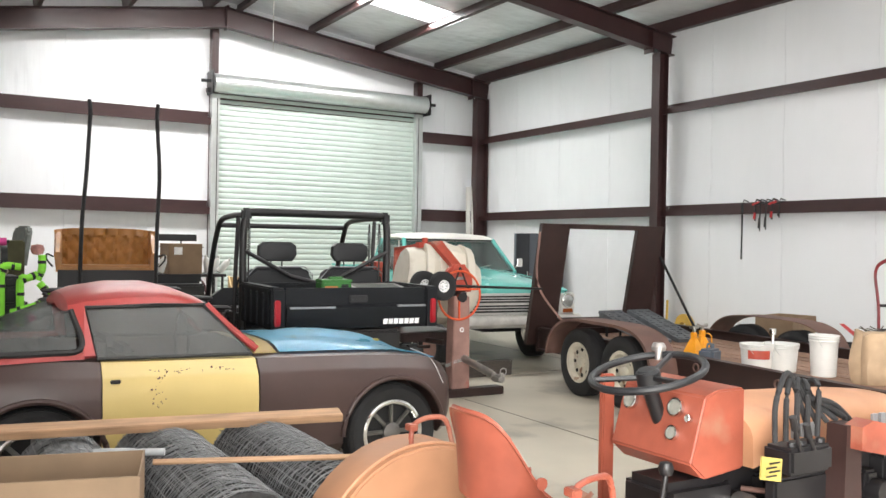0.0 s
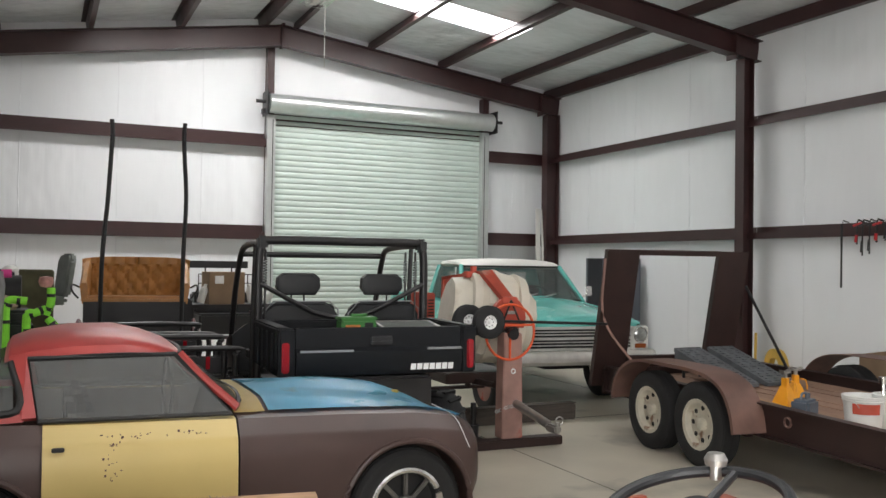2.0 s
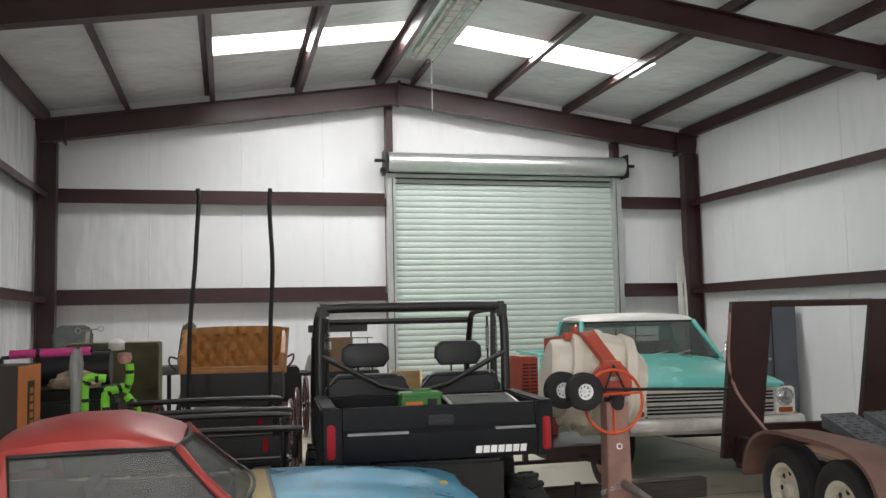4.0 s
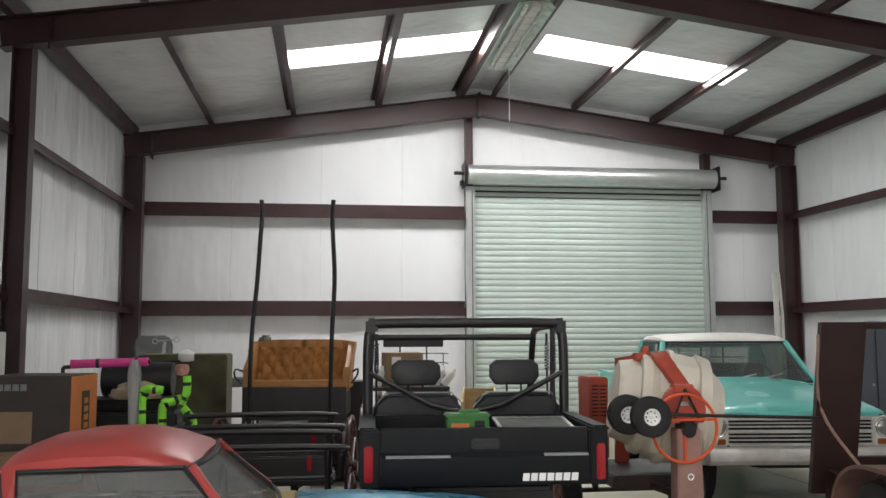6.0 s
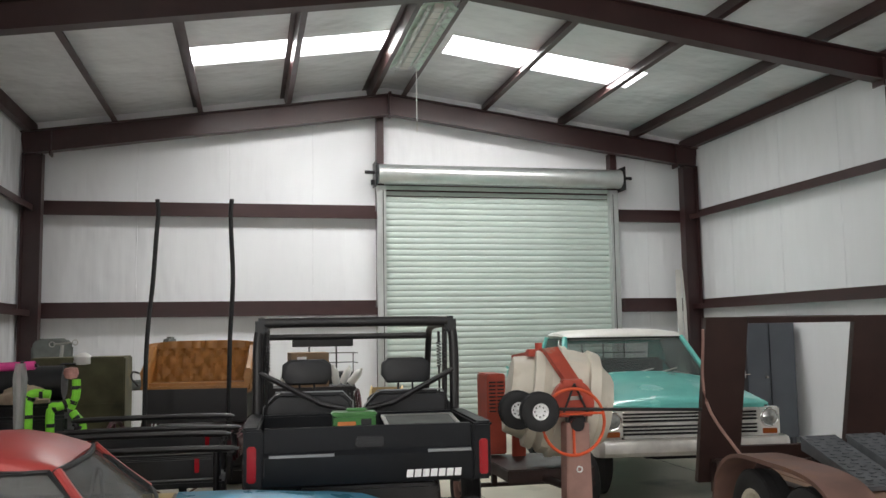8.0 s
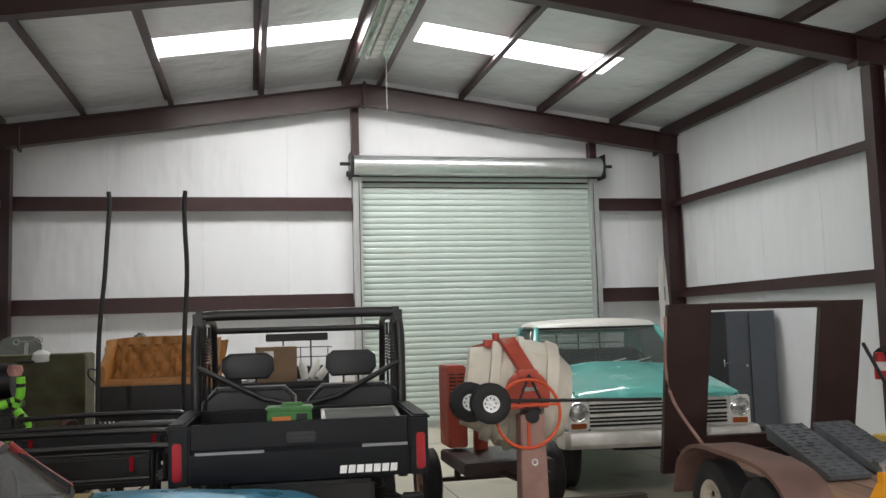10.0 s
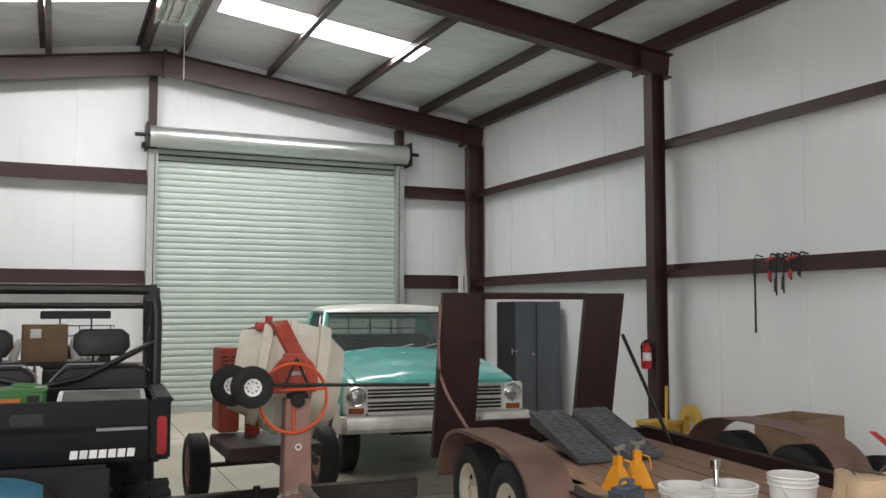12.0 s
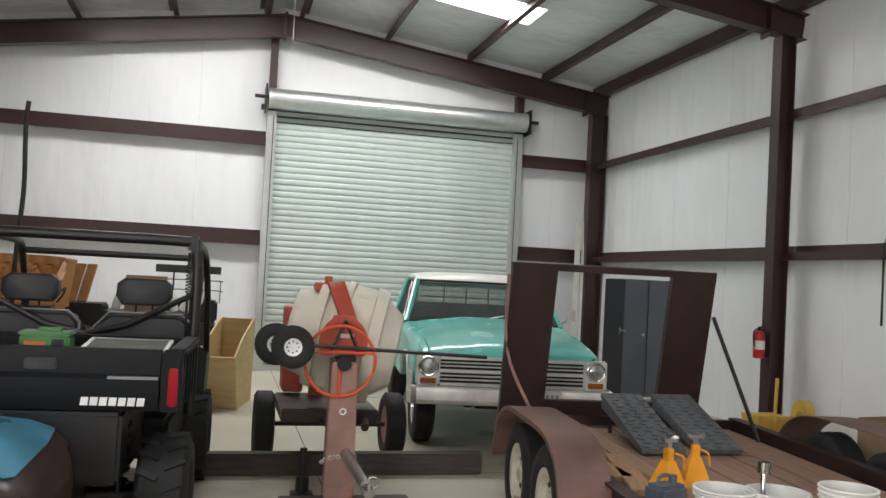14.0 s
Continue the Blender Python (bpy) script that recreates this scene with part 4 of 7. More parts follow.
for y in (-0.16, 0.16):
    box(b, (0, y, 0), (0.46, 0.025, 0.015), None, 0.003)
for x in (-0.22, 0.22):
    box(b, (x, 0, 0), (0.025, 0.3, 0.015), None, 0.003)
part("frame", b, DULLCHROME, scr)
b = BM()
box(b, (0, 0, 0), (0.42, 0.3, 0.004))
part("mesh", b, GREYFAB, scr)
b = BM()
box(b, (0, 0, 0.1), (0.40, 0.3, 0.2), None, 0.02)
o = single("plastic_crate", b, BLACK, "black plastic crate inside the cargo bed", "crate")
o.matrix_world = pose(3.74, 6.98, Z0 + 0.06, 0, 0, -3)

# ---- pickup truck (front towards -y) ----
truck = thing("pickup_truck", pose(6.885, 9.45, 0.125, 0, 0, -6.5) @ Matrix.Scale(0.933, 4), "classic turquoise pickup truck with white roof and chrome grille", "truck")


def prism(bm, outline, y0, y1, k0=1.0, k1=1.0):
    """Extrudes an (x, z) outline along y."""
    return loft(bm, [[(x * k, y, z) for x, z in outline] for y, k in ((y0, k0), (y1, k1))])


b = BM()
TSEC = [(0.02, 0.93, 0.86), (0.10, 0.96, 0.91), (0.5, 0.985, 0.97), (1.0, 0.99, 1.04), (1.66, 0.995, 1.10)]
loft(b, [[(x * s, y, z) for x, z, s in ((w, 0.52, -1), (w + 0.012, 0.66, -1), (w, 0.80, -1), (w - 0.01, t - 0.07, -1), (w - 0.06, t - 0.01, -1), (w - 0.14, t, -1), (w - 0.14, t, 1), (w - 0.06, t - 0.01, 1), (w - 0.01, t - 0.07, 1), (w, 0.80, 1), (w + 0.012, 0.66, 1), (w, 0.52, 1))] for y, w, t in TSEC])
o = part("front_clip", b, TURQ, truck)
cs = []
for s in (-1, 1):
    cb = BM()
    rod(cb, (s * 0.55, 0.83, 0.38), (s * 1.2, 0.83, 0.38), 0.43, seg=40)
    cs.append(cb)
carve(o, cs)
for s in (-1, 1):
    b = BM()
    box(b, (s * 0.992, 0.26, 0.60), (0.012, 0.34, 0.14), None, 0.004)
    part("lower_wing", b, WHITE, truck, "white two-tone lower wing")
    b = BM()
    tube(b, [(s * 1.0, 0.83 + 0.44 * math.cos(a), 0.38 + 0.44 * math.sin(a)) for a in np.linspace(0.35, math.pi - 0.35, 20)], 0.016, 8)
    part("arch_lip", b, WHITE, truck)
b = BM()
rows = []
for y, zc, ze, w in ((-0.05, 0.905, 0.89, 0.80), (-0.01, 0.945, 0.915, 0.83), (0.12, 0.985, 0.945, 0.84), (0.6, 1.06, 1.0, 0.84), (1.2, 1.13, 1.06, 0.83), (1.63, 1.165, 1.10, 0.83)):
    rows.append([(w * a, y, ze + (zc - ze) * (1 - abs(a) ** 2.5) + (0.012 if abs(a) < 0.45 else 0)) for a in np.linspace(-1, 1, 21)] + [(w, y, ze - 0.03), (-w, y, ze - 0.03)])
loft(b, rows)
part("bonnet", b, TURQ, truck, "glossy turquoise bonnet")
b = BM()
loft(b, [[(-0.85, y, z0), (0.85, y, z0), (0.85, y, z1), (-0.85, y, z1)] for y, z0, z1, xs in ((-0.045, 0.885, 0.905, ()), (0.05, 0.86, 0.93, ()))])
part("bonnet_lip", b, TURQ, truck)
b = BM()
GRILLE = mat("bright_grille", (0.80, 0.79, 0.76), 0.34, 0.45, vary=0.08, scale=8, bump=0.03)
box(b, (0, -0.002, 0.715), (1.70, 0.03, 0.34))
part("grille_back", b, DARK, truck)
for z, hgt in ((0.845, 0.034), (0.797, 0.013), (0.762, 0.013), (0.715, 0.032), (0.668, 0.013), (0.630, 0.013), (0.583, 0.03)):
    b = BM()
    box(b, (0, -0.045 if hgt > 0.02 else -0.03, z), (1.46, 0.05, hgt), None, 0.006)
    part("grille_bar", b, GRILLE, truck, "chrome horizontal grille bar")
for s in (-1, 1):
    b = BM()
    box(b, (s * 0.85, -0.015, 0.715), (0.24, 0.09, 0.30), None, 0.018)
    bez = part("headlight_bezel", b, WHITE, truck, "white headlight surround")
    b = BM()
    ring(b, (s * 0.85, -0.062, 0.755), 0.092, 0.012, "Y", 32, 8)
    part("bezel_ring", b, CHROME, bez)
    b = BM()
    lathe(b, [(0.0001, -0.088), (0.04, -0.085), (0.07, -0.076), (0.088, -0.062), (0.088, -0.045)], (s * 0.85, 0, 0.755), "Y", 32)
    part("lens", b, mat("headlight_glass", (0.45, 0.47, 0.46), 0.08, 0.6, vary=0.25, scale=40), bez)
    b = BM()
    box(b, (s * 0.85, -0.060, 0.615), (0.16, 0.02, 0.055), None, 0.006)
    part("indicator", b, AMBER, bez, "amber indicator lens")
    for w in (0.55, 0.10):
        b = BM()
        box(b, (s * w, -0.034, 0.895), (0.07, 0.008, 0.02), None, 0.003)
        part("badge", b, CHROME, truck)
b = BM()
loft(b, [[(x, yy, z) for yy, z in ((-0.16, 0.40), (-0.19, 0.44), (-0.19, 0.52), (-0.165, 0.56), (-0.10, 0.57), (-0.10, 0.39))] for x in (-0.97, 0.97)] )
for s in (-1, 1):
    loft(b, [[(s * x, yy + d, z) for yy, z in ((-0.16, 0.40), (-0.19, 0.44), (-0.19, 0.52), (-0.165, 0.56), (-0.10, 0.57), (-0.10, 0.39))] for x, d in ((0.965, 0.0), (1.02, 0.04), (1.03, 0.18), (1.03, 0.30))])
part("bumper", b, mat("worn_chrome", (0.74, 0.72, 0.68), 0.36, 0.5, vary=0.15, scale=6, bump=0.05), truck, "dull silver front bumper")
b = BM()
box(b, (0.32, -0.20, 0.50), (0.30, 0.012, 0.15), None, 0.004)
pl = part("number_plate", b, WHITE, truck, "white number plate")
b = BM()
for k in range(5):
    box(b, (0.22 + 0.05 * k, -0.208, 0.495), (0.03, 0.004, 0.07))
part("plate_marks", b, GREYDECAL, pl)
GREENHOUSE = Matrix.Translation((0, 0.26, 0)) @ Matrix.Diagonal((1.11, 1, 1, 1))
CAB = Matrix.Translation((0, 0.26, 0)) @ Matrix.Diagonal((1.01, 1, 1, 1))
# cab
b = BM()
prism(b, [(-0.98, 0.5), (0.98, 0.5), (0.985, 0.8), (0.95, 1.06), (0.86, 1.10), (-0.86, 1.10), (-0.95, 1.06), (-0.985, 0.8)], 1.38, 2.9)
part("cab_body", xf(b, CAB), TURQ, truck)
b = BM()
box(b, (0, 2.1, 1.106), (1.6, 1.38, 0.008))
part("cab_floor", xf(b, CAB), DARK, truck)
b = BM()
secs = []
for y, w, e, c in ((1.88, 0.66, 1.585, 1.60), (1.93, 0.71, 1.60, 1.65), (2.1, 0.735, 1.615, 1.69), (2.4, 0.74, 1.62, 1.705), (2.75, 0.73, 1.61, 1.69), (2.9, 0.69, 1.595, 1.64)):
    secs.append([(w * math.cos(a), y, e + (c - e) * math.sin(a) ** 0.55) for a in np.linspace(0, math.pi, 17)] + [(-w * 0.96, y, e - 0.03), (w * 0.96, y, e - 0.03)])
loft(b, secs)
part("cab_roof", xf(b, GREENHOUSE), WHITE, truck, "white painted cab roof")
for s in (-1, 1):
    b = BM()
    tube(b, [(s * 0.84, 1.40, 1.09), (s * 0.70, 1.90, 1.59)], 0.032, 8)
    part("windscreen_pillar", xf(b, GREENHOUSE), TURQ, truck)
    b = BM()
    tube(b, [(s * 0.84, 2.86, 1.09), (s * 0.70, 2.84, 1.59)], 0.05, 8)
    part("rear_pillar", xf(b, GREENHOUSE), TURQ, truck)
    b = BM()
    tube(b, [(s * 0.85, 1.72, 1.09), (s * 0.745, 1.98, 1.56)], 0.012, 8)
    part("vent_window_bar", xf(b, GREENHOUSE), DULLCHROME, truck)
    b = BM()
    slab(b, [(s * 0.85, 1.46, 1.10), (s * 0.85, 2.82, 1.10), (s * 0.72, 2.8, 1.58), (s * 0.72, 1.92, 1.58)], 0.005)
    part("side_window", xf(b, GREENHOUSE), CABGLASS, truck)
    b = BM()
    rod(b, (s * 0.92, 1.62, 1.08), (s * 1.06, 1.56, 1.19), 0.008, seg=8)
    box(b, (s * 1.09, 1.55, 1.24), (0.10, 0.03, 0.14), None, 0.012)
    part("wing_mirror", xf(b, CAB), CHROME, truck)
    b = BM()
    rod(b, (s * 0.15 + 0.05, 1.41, 1.135), (s * 0.15 + 0.40, 1.50, 1.20), 0.008, seg=6)
    part("wiper", xf(b, CAB), DULLCHROME, truck)
b = BM()
slab(b, [(-0.81, 1.41, 1.11), (0.81, 1.41, 1.11), (0.685, 1.89, 1.58), (-0.685, 1.89, 1.58)], 0.006)
part("windscreen", xf(b, GREENHOUSE), CABGLASS, truck, "clear windscreen with wipers")
b = BM()
tube(b, [(-0.81, 1.405, 1.11), (0.81, 1.405, 1.11), (0.685, 1.885, 1.585), (-0.685, 1.885, 1.585)], 0.016, 6, closed=True)
part("windscreen_seal", xf(b, GREENHOUSE), RUBBERTRIM, truck)
b = BM()
prism(b, [(-0.86, 1.10), (0.86, 1.10), (0.82, 1.24), (-0.82, 1.24)], 2.80, 2.86)
prism(b, [(-0.75, 1.50), (0.75, 1.50), (0.72, 1.60), (-0.72, 1.60)], 2.80, 2.86)
for x in (-0.68, 0.68):
    prism(b, [(x - 0.1, 1.2), (x + 0.1, 1.2), (x + 0.08, 1.52), (x - 0.08, 1.52)], 2.80, 2.86)
part("cab_rear_wall", xf(b, GREENHOUSE), TURQ, truck)
b = BM()
for x in (-0.3, 0.0, 0.3):
    rod(b, (x, 2.83, 1.22), (x, 2.83, 1.52), 0.012, seg=8)
rod(b, (-0.6, 2.83, 1.37), (0.6, 2.83, 1.37), 0.008, seg=8)
part("rear_window_bars", xf(b, CAB), BLACKSTEEL, truck)
b = BM()
box(b, (0, 1.62, 1.02), (1.6, 0.3, 0.16), None, 0.04)
box(b, (0, 2.6, 1.05), (1.5, 0.18, 0.5), None, 0.05)
box(b, (0, 2.3, 0.8), (1.5, 0.6, 0.2), None, 0.05)
part("cab_interior", xf(b, CAB), DARK, truck)
b = BM()
ring(b, (0, 0, 0), 0.2, 0.013, "Y", 28, 8)
xf(b, pose(0.42, 1.85, 1.12, -25))
part("steering_wheel", xf(b, CAB), DARK, truck)
b = BM()
for s in (-1, 1):
    box(b, (s * 0.95, 4.0, 0.82), (0.09, 2.0, 0.56), None, 0.03)
    box(b, (s * 0.95, 4.0, 1.10), (0.12, 2.0, 0.04), None, 0.012)
box(b, (0, 3.05, 0.82), (1.9, 0.06, 0.56), None, 0.012)
box(b, (0, 4.97, 0.82), (1.82, 0.06, 0.56), None, 0.012)
box(b, (0, 4.0, 0.6), (1.85, 1.95, 0.05))
part("cargo_bed", xf(b, CAB), TURQ, truck)
b = BM()
for s in (-1, 1):
    box(b, (s * 0.42, 2.6, 0.42), (0.09, 5.1, 0.15), None, 0.01)
box(b, (0, 0.6, 0.45), (0.7, 0.7, 0.3), None, 0.05)
rod(b, (-0.75, 0.83, 0.36), (0.75, 0.83, 0.36), 0.045)
rod(b, (-0.75, 4.05, 0.36), (0.75, 4.05, 0.36), 0.06)
part("chassis", b, BLACKSTEEL, truck)
for s in (-1, 1):
    for y in (0.83, 4.05):
        wheel(truck, s * 0.80, y, 0.266, 0.40, 0.22, 0.215, "X", RUBBER, CHROME, s)

# ---- concrete mixer ----
mixer = thing("concrete_mixer", pose(5.17, 8.45, 0.0, 0, 0, 0), "towable concrete mixer with cream drum and red frame", "concrete mixer")
FRONT = Matrix.Translation((-0.10, -0.06, 0.06))
drum_m = pose(-0.04, -0.04, 1.13, 0, -80, -12) @ Matrix.Scale(0.93, 4)
b = BM()
prof = [(0.22, -0.47), (0.30, -0.46), (0.42, -0.30), (0.455, -0.26), (0.47, -0.10), (0.465, 0.10), (0.40, 0.16), (0.385, 0.20), (0.345, 0.36), (0.33, 0.42)]
lathe(b, prof, axis="Z", seg=10)
xf(b, drum_m)
part("drum", b, DRUM, mixer, "cream plastic drum dusted with cement")
b = BM()
lathe(b, [(0.470, -0.03), (0.49, -0.025), (0.49, 0.025), (0.470, 0.03)], axis="Z", seg=20)
xf(b, drum_m)
part("drum_band", b, DRUM, mixer)
b = BM()
lathe(b, [(0.40, 0.16), (0.445, 0.165), (0.43, 0.24), (0.385, 0.245)], axis="Z", seg=20)
xf(b, drum_m)
part("drum_band", b, DRUM, mixer)
b = BM()
lathe(b, [(0.42, -0.32), (0.47, -0.315), (0.49, -0.22), (0.45, -0.215)], axis="Z", seg=20)
xf(b, drum_m)
part("drum_band", b, DRUM, mixer)
b = BM()
loft(b, [[(x, y, z) for x, z in ((-0.42, 0.62), (-0.25, 0.62), (-0.25, 1.33), (-0.42, 1.33))] for y in (0.66, 1.02)])
bmesh.ops.bevel(b, geom=list(b.edges), offset=0.012, segments=2, affect="EDGES")
eng = part("engine_cover", b, MIXRED, mixer, "red louvred engine cover")
b = BM()
for x in (-0.375, -0.30):
    for k in range(9):
        box(b, (x, 0.656, 1.00 + 0.032 * k), (0.06, 0.01, 0.013))
part("louvres", b, BLACKSTEEL, eng)
# yoke: bent red channel over the drum, and the round gear plate
b = BM()
slab(b, [(-0.18, -0.20, 1.55), (-0.06, -0.20, 1.56), (0.0, -0.56, 1.28), (-0.11, -0.56, 1.28)], 0.05)
slab(b, [(-0.18, -0.20, 1.555), (-0.06, -0.20, 1.565), (-0.08, 0.62, 1.49), (-0.20, 0.62, 1.48)], 0.03)
slab(b, [(-0.20, 0.60, 1.48), (-0.08, 0.60, 1.49), (-0.08, 0.66, 0.60), (-0.20, 0.66, 0.60)], 0.04)
box(b, (-0.19, -0.05, 1.53), (0.16, 0.10, 0.06), None, 0.01)
rod(b, (-0.16, -0.02, 1.53), (-0.16, -0.02, 1.61), 0.03)
part("yoke", b, MIXRED, mixer, "red bent steel yoke")
b = BM()
plate(b, [(0.17 * math.cos(a), 0.19 * math.sin(a)) for a in np.linspace(-0.5, math.pi + 0.5, 24)], 0.05, "Y")
xf(b, Matrix.Translation((0.0, -0.54, 1.09)))
box(b, (0.0, -0.54, 1.25), (0.16, 0.08, 0.06), None, 0.008)
part("gear_plate", xf(b, FRONT), MIXRED, mixer)
b = BM()
box(b, (0.02, -0.575, 1.14), (0.10, 0.012, 0.03), None, 0.003)
part("maker_plate", xf(b, FRONT), DULLCHROME, mixer)
b = BM()
for s in (-1, 1):
    rod(b, (0.0, -0.60, 1.25), (s * 0.10, -0.61, 1.02), 0.009, seg=8)
part("wheel_struts", xf(b, FRONT), BLACKSTEEL, mixer)
b = BM()
ring(b, (-0.03, -0.64, 0.97), 0.245, 0.012, "Y", 48, 10)
rod(b, (-0.03, -0.64, 0.96), (-0.03, -0.64, 0.72), 0.011)
rod(b, (-0.27, -0.64, 1.03), (0.21, -0.64, 1.03), 0.010)
rod(b, (-0.03, -0.64, 0.96), (-0.02, -0.56, 0.96), 0.02)
part("tilt_wheel", xf(b, FRONT), mat("bright_orange_red", (0.72, 0.10, 0.03), 0.4, vary=0.1), mixer, "orange-red hand wheel")
b = BM()
box(b, (0.02, -0.55, 0.94), (0.14, 0.10, 0.14), None, 0.015)
lathe(b, [(0.0001, -0.66), (0.05, -0.66), (0.05, -0.58), (0.0001, -0.58)], (0.0, 0, 0.95), "Y", 18)
part("gearbox", xf(b, FRONT), BLACKSTEEL, mixer)
b = BM()
loft(b, [[(x * k - 0.09, y, z) for x, y in ((-0.105, -0.69), (0.105, -0.69), (0.105, -0.55), (-0.105, -0.55))] for z, k in ((0.08, 1.0), (0.5, 0.95), (1.02, 0.85))])
bmesh.ops.bevel(b, geom=list(b.edges), offset=0.008, segments=2, affect="EDGES")
post = part("pedestal", b, DUSTRED, mixer, "cement-dusted red pedestal post")
b = BM()
ring(b, (-0.09, -0.694, 0.68), 0.02, 0.006, "Y", 20, 6)
part("round_mark", b, DECAL, post)
b = BM()
rnd = random.Random(2)
for k in range(30):
    a = k * 0.24
    ring(b, (-0.09 + 0.118 * math.cos(a), -0.62 + 0.085 * math.sin(a), 0.34 + 0.03 * math.sin(a * 1.7)), 0.013, 0.004, "Y" if k % 2 else "X", 12, 6)
part("safety_chain", b, GALV, mixer)
b = BM()
box(b, (-0.04, -0.66, 0.04), (0.91, 0.14, 0.08), pose(0, 0, 0), 0.008)
part("base_skid", b, DARKBROWN, mixer)
b = BM()
rod(b, (-0.06, -0.64, 0.40), (0.02, -1.12, 0.27), 0.038)
box(b, (0.03, -1.18, 0.25), (0.07, 0.16, 0.07), pose(0, 0, 0), 0.015)
rod(b, (0.03, -1.24, 0.22), (0.03, -1.24, 0.31), 0.02)
ring(b, (0.05, -1.24, 0.32), 0.035, 0.006, "Y", 16, 6)
part("tow_coupler", b, DULLCHROME, mixer, "grey tow tube with coupler")
b = BM()
rod(b, (-0.54, 1.09, 0.285), (0.62, 1.09, 0.285), 0.022)
for s in (-1, 1):
    box(b, (s * 0.30 + 0.04, 1.07, 0.40), (0.05, 0.05, 0.26), None, 0.005)
    rod(b, (s * 0.30 + 0.04, 1.07, 0.5), (s * 0.12, -0.4, 0.52), 0.03)
box(b, (-0.1, 0.35, 0.55), (0.74, 0.9, 0.10), None, 0.01)
part("axle_frame", b, DARKBROWN, mixer)
for s in (-1, 1):
    wheel(mixer, s * 0.575 + 0.04, 1.09, 0.285, 0.285, 0.17, 0.17, "X", RUBBER, DUSTRED, s)
b = BM()
rod(b, (-0.42, -0.78, 1.06), (-0.42, -0.70, 1.06), 0.012)
rod(b, (-0.62, -0.70, 1.09), (1.05, -0.58, 1.02), 0.013, seg=8)
part("crank_bar", xf(b, FRONT), BLACKSTEEL, mixer, "long black steel bar")
for x, y in ((-0.48, -0.95), (-0.58, -0.76)):
    wheel(mixer, x, y, 1.14, 0.137, 0.085, 0.058, "Y", RUBBER, DECAL, -1, name="jockey_wheel")

# timber beam lying behind the mixer base
b = BM()
box(b, (0, 0, 0.085), (2.4, 0.16, 0.17), None, 0.012)
box(b, (0.02, -0.012, 0.172), (2.38, 0.12, 0.008), None, 0.003)
o = single("timber_beam", b, GREYWOOD, "long dark weathered timber beam lying on concrete floor", "beam")
o.matrix_world = pose(5.23, 8.85, 0, 0, 0, 0.5)
jack = thing("trailer_jack", pose(4.86, 8.1, 0, 0, 0, 0), "small black steel screw jack standing on the floor", "jack")
b = BM()
box(b, (0, 0, 0.02), (0.16, 0.14, 0.04), None, 0.006)
part("foot", b, BLACKSTEEL, jack)
b = BM()
rod(b, (0, 0, 0.03), (0, 0, 0.36), 0.026)
rod(b, (0, 0, 0.05), (0, 0, 0.16), 0.05)
part("tube", b, BLACKSTEEL, jack)

# ---- trailer ----
trailer = thing("flatbed_trailer", Matrix.Translation((6.30, 6.15, 0)) @ pose(0, 0, 0, 0, 0, -6.5) @ Matrix.Translation((-6.62, -6.40, 0)), "tandem axle flatbed trailer, rusty brown with wooden deck", "trailer")
TX0, TX1, TY0, TY1, DECK = 6.62, 8.55, 3.3, 8.72, 0.50
for x in (TX0 + 0.03, TX1 - 0.03):
    b = BM()
    ibeam(b, (x, TY0, 0.465), (x, TY1, 0.465), 0.26, 0.09)
    rail = part("side_rail", b, DARKBROWN, trailer)
    for y in (4.0, 5.0, 5.95):
        b = BM()
        sx = -1 if x < 7 else 1
        ring(b, (x + sx * 0.052, y, 0.50), 0.035, 0.009, "X", 16, 6)
        part("tie_ring", b, RUST, rail)
for y in np.arange(TY0 + 0.1, TY1, 0.6):
    b = BM()
    box(b, ((TX0 + TX1) / 2, y, 0.41), (TX1 - TX0 - 0.1, 0.06, 0.1))
    part("cross_member", b, DARKBROWN, trailer)
b = BM()
box(b, ((TX0 + TX1) / 2, TY0, 0.465), (TX1 - TX0 + 0.02, 0.06, 0.24), None, 0.006)
part("end_member", b, DARKBROWN, trailer)
b = BM()
box(b, ((TX0 + TX1) / 2, TY1 + 0.02, 0.44), (TX1 - TX0 + 0.02, 0.06, 0.26), None, 0.006)
part("end_member", b, DARKBROWN, trailer)
n = 10
pw = (TX1 - TX0 - 0.16) / n
b = BM()
box(b, (0, 0, 0), (pw - 0.008, TY1 - TY0 - 0.06, 0.04), None, 0.004)
PLANK = mesh_of("deck_plank", b, DECKWOOD)
for i in range(n):
    o = new("deck_plank", PLANK)
    o.parent = trailer
    o.location = (TX0 + 0.08 + pw * (i + 0.5), (TY0 + TY1) / 2, DECK - 0.02 + 0.003 * (i % 3))
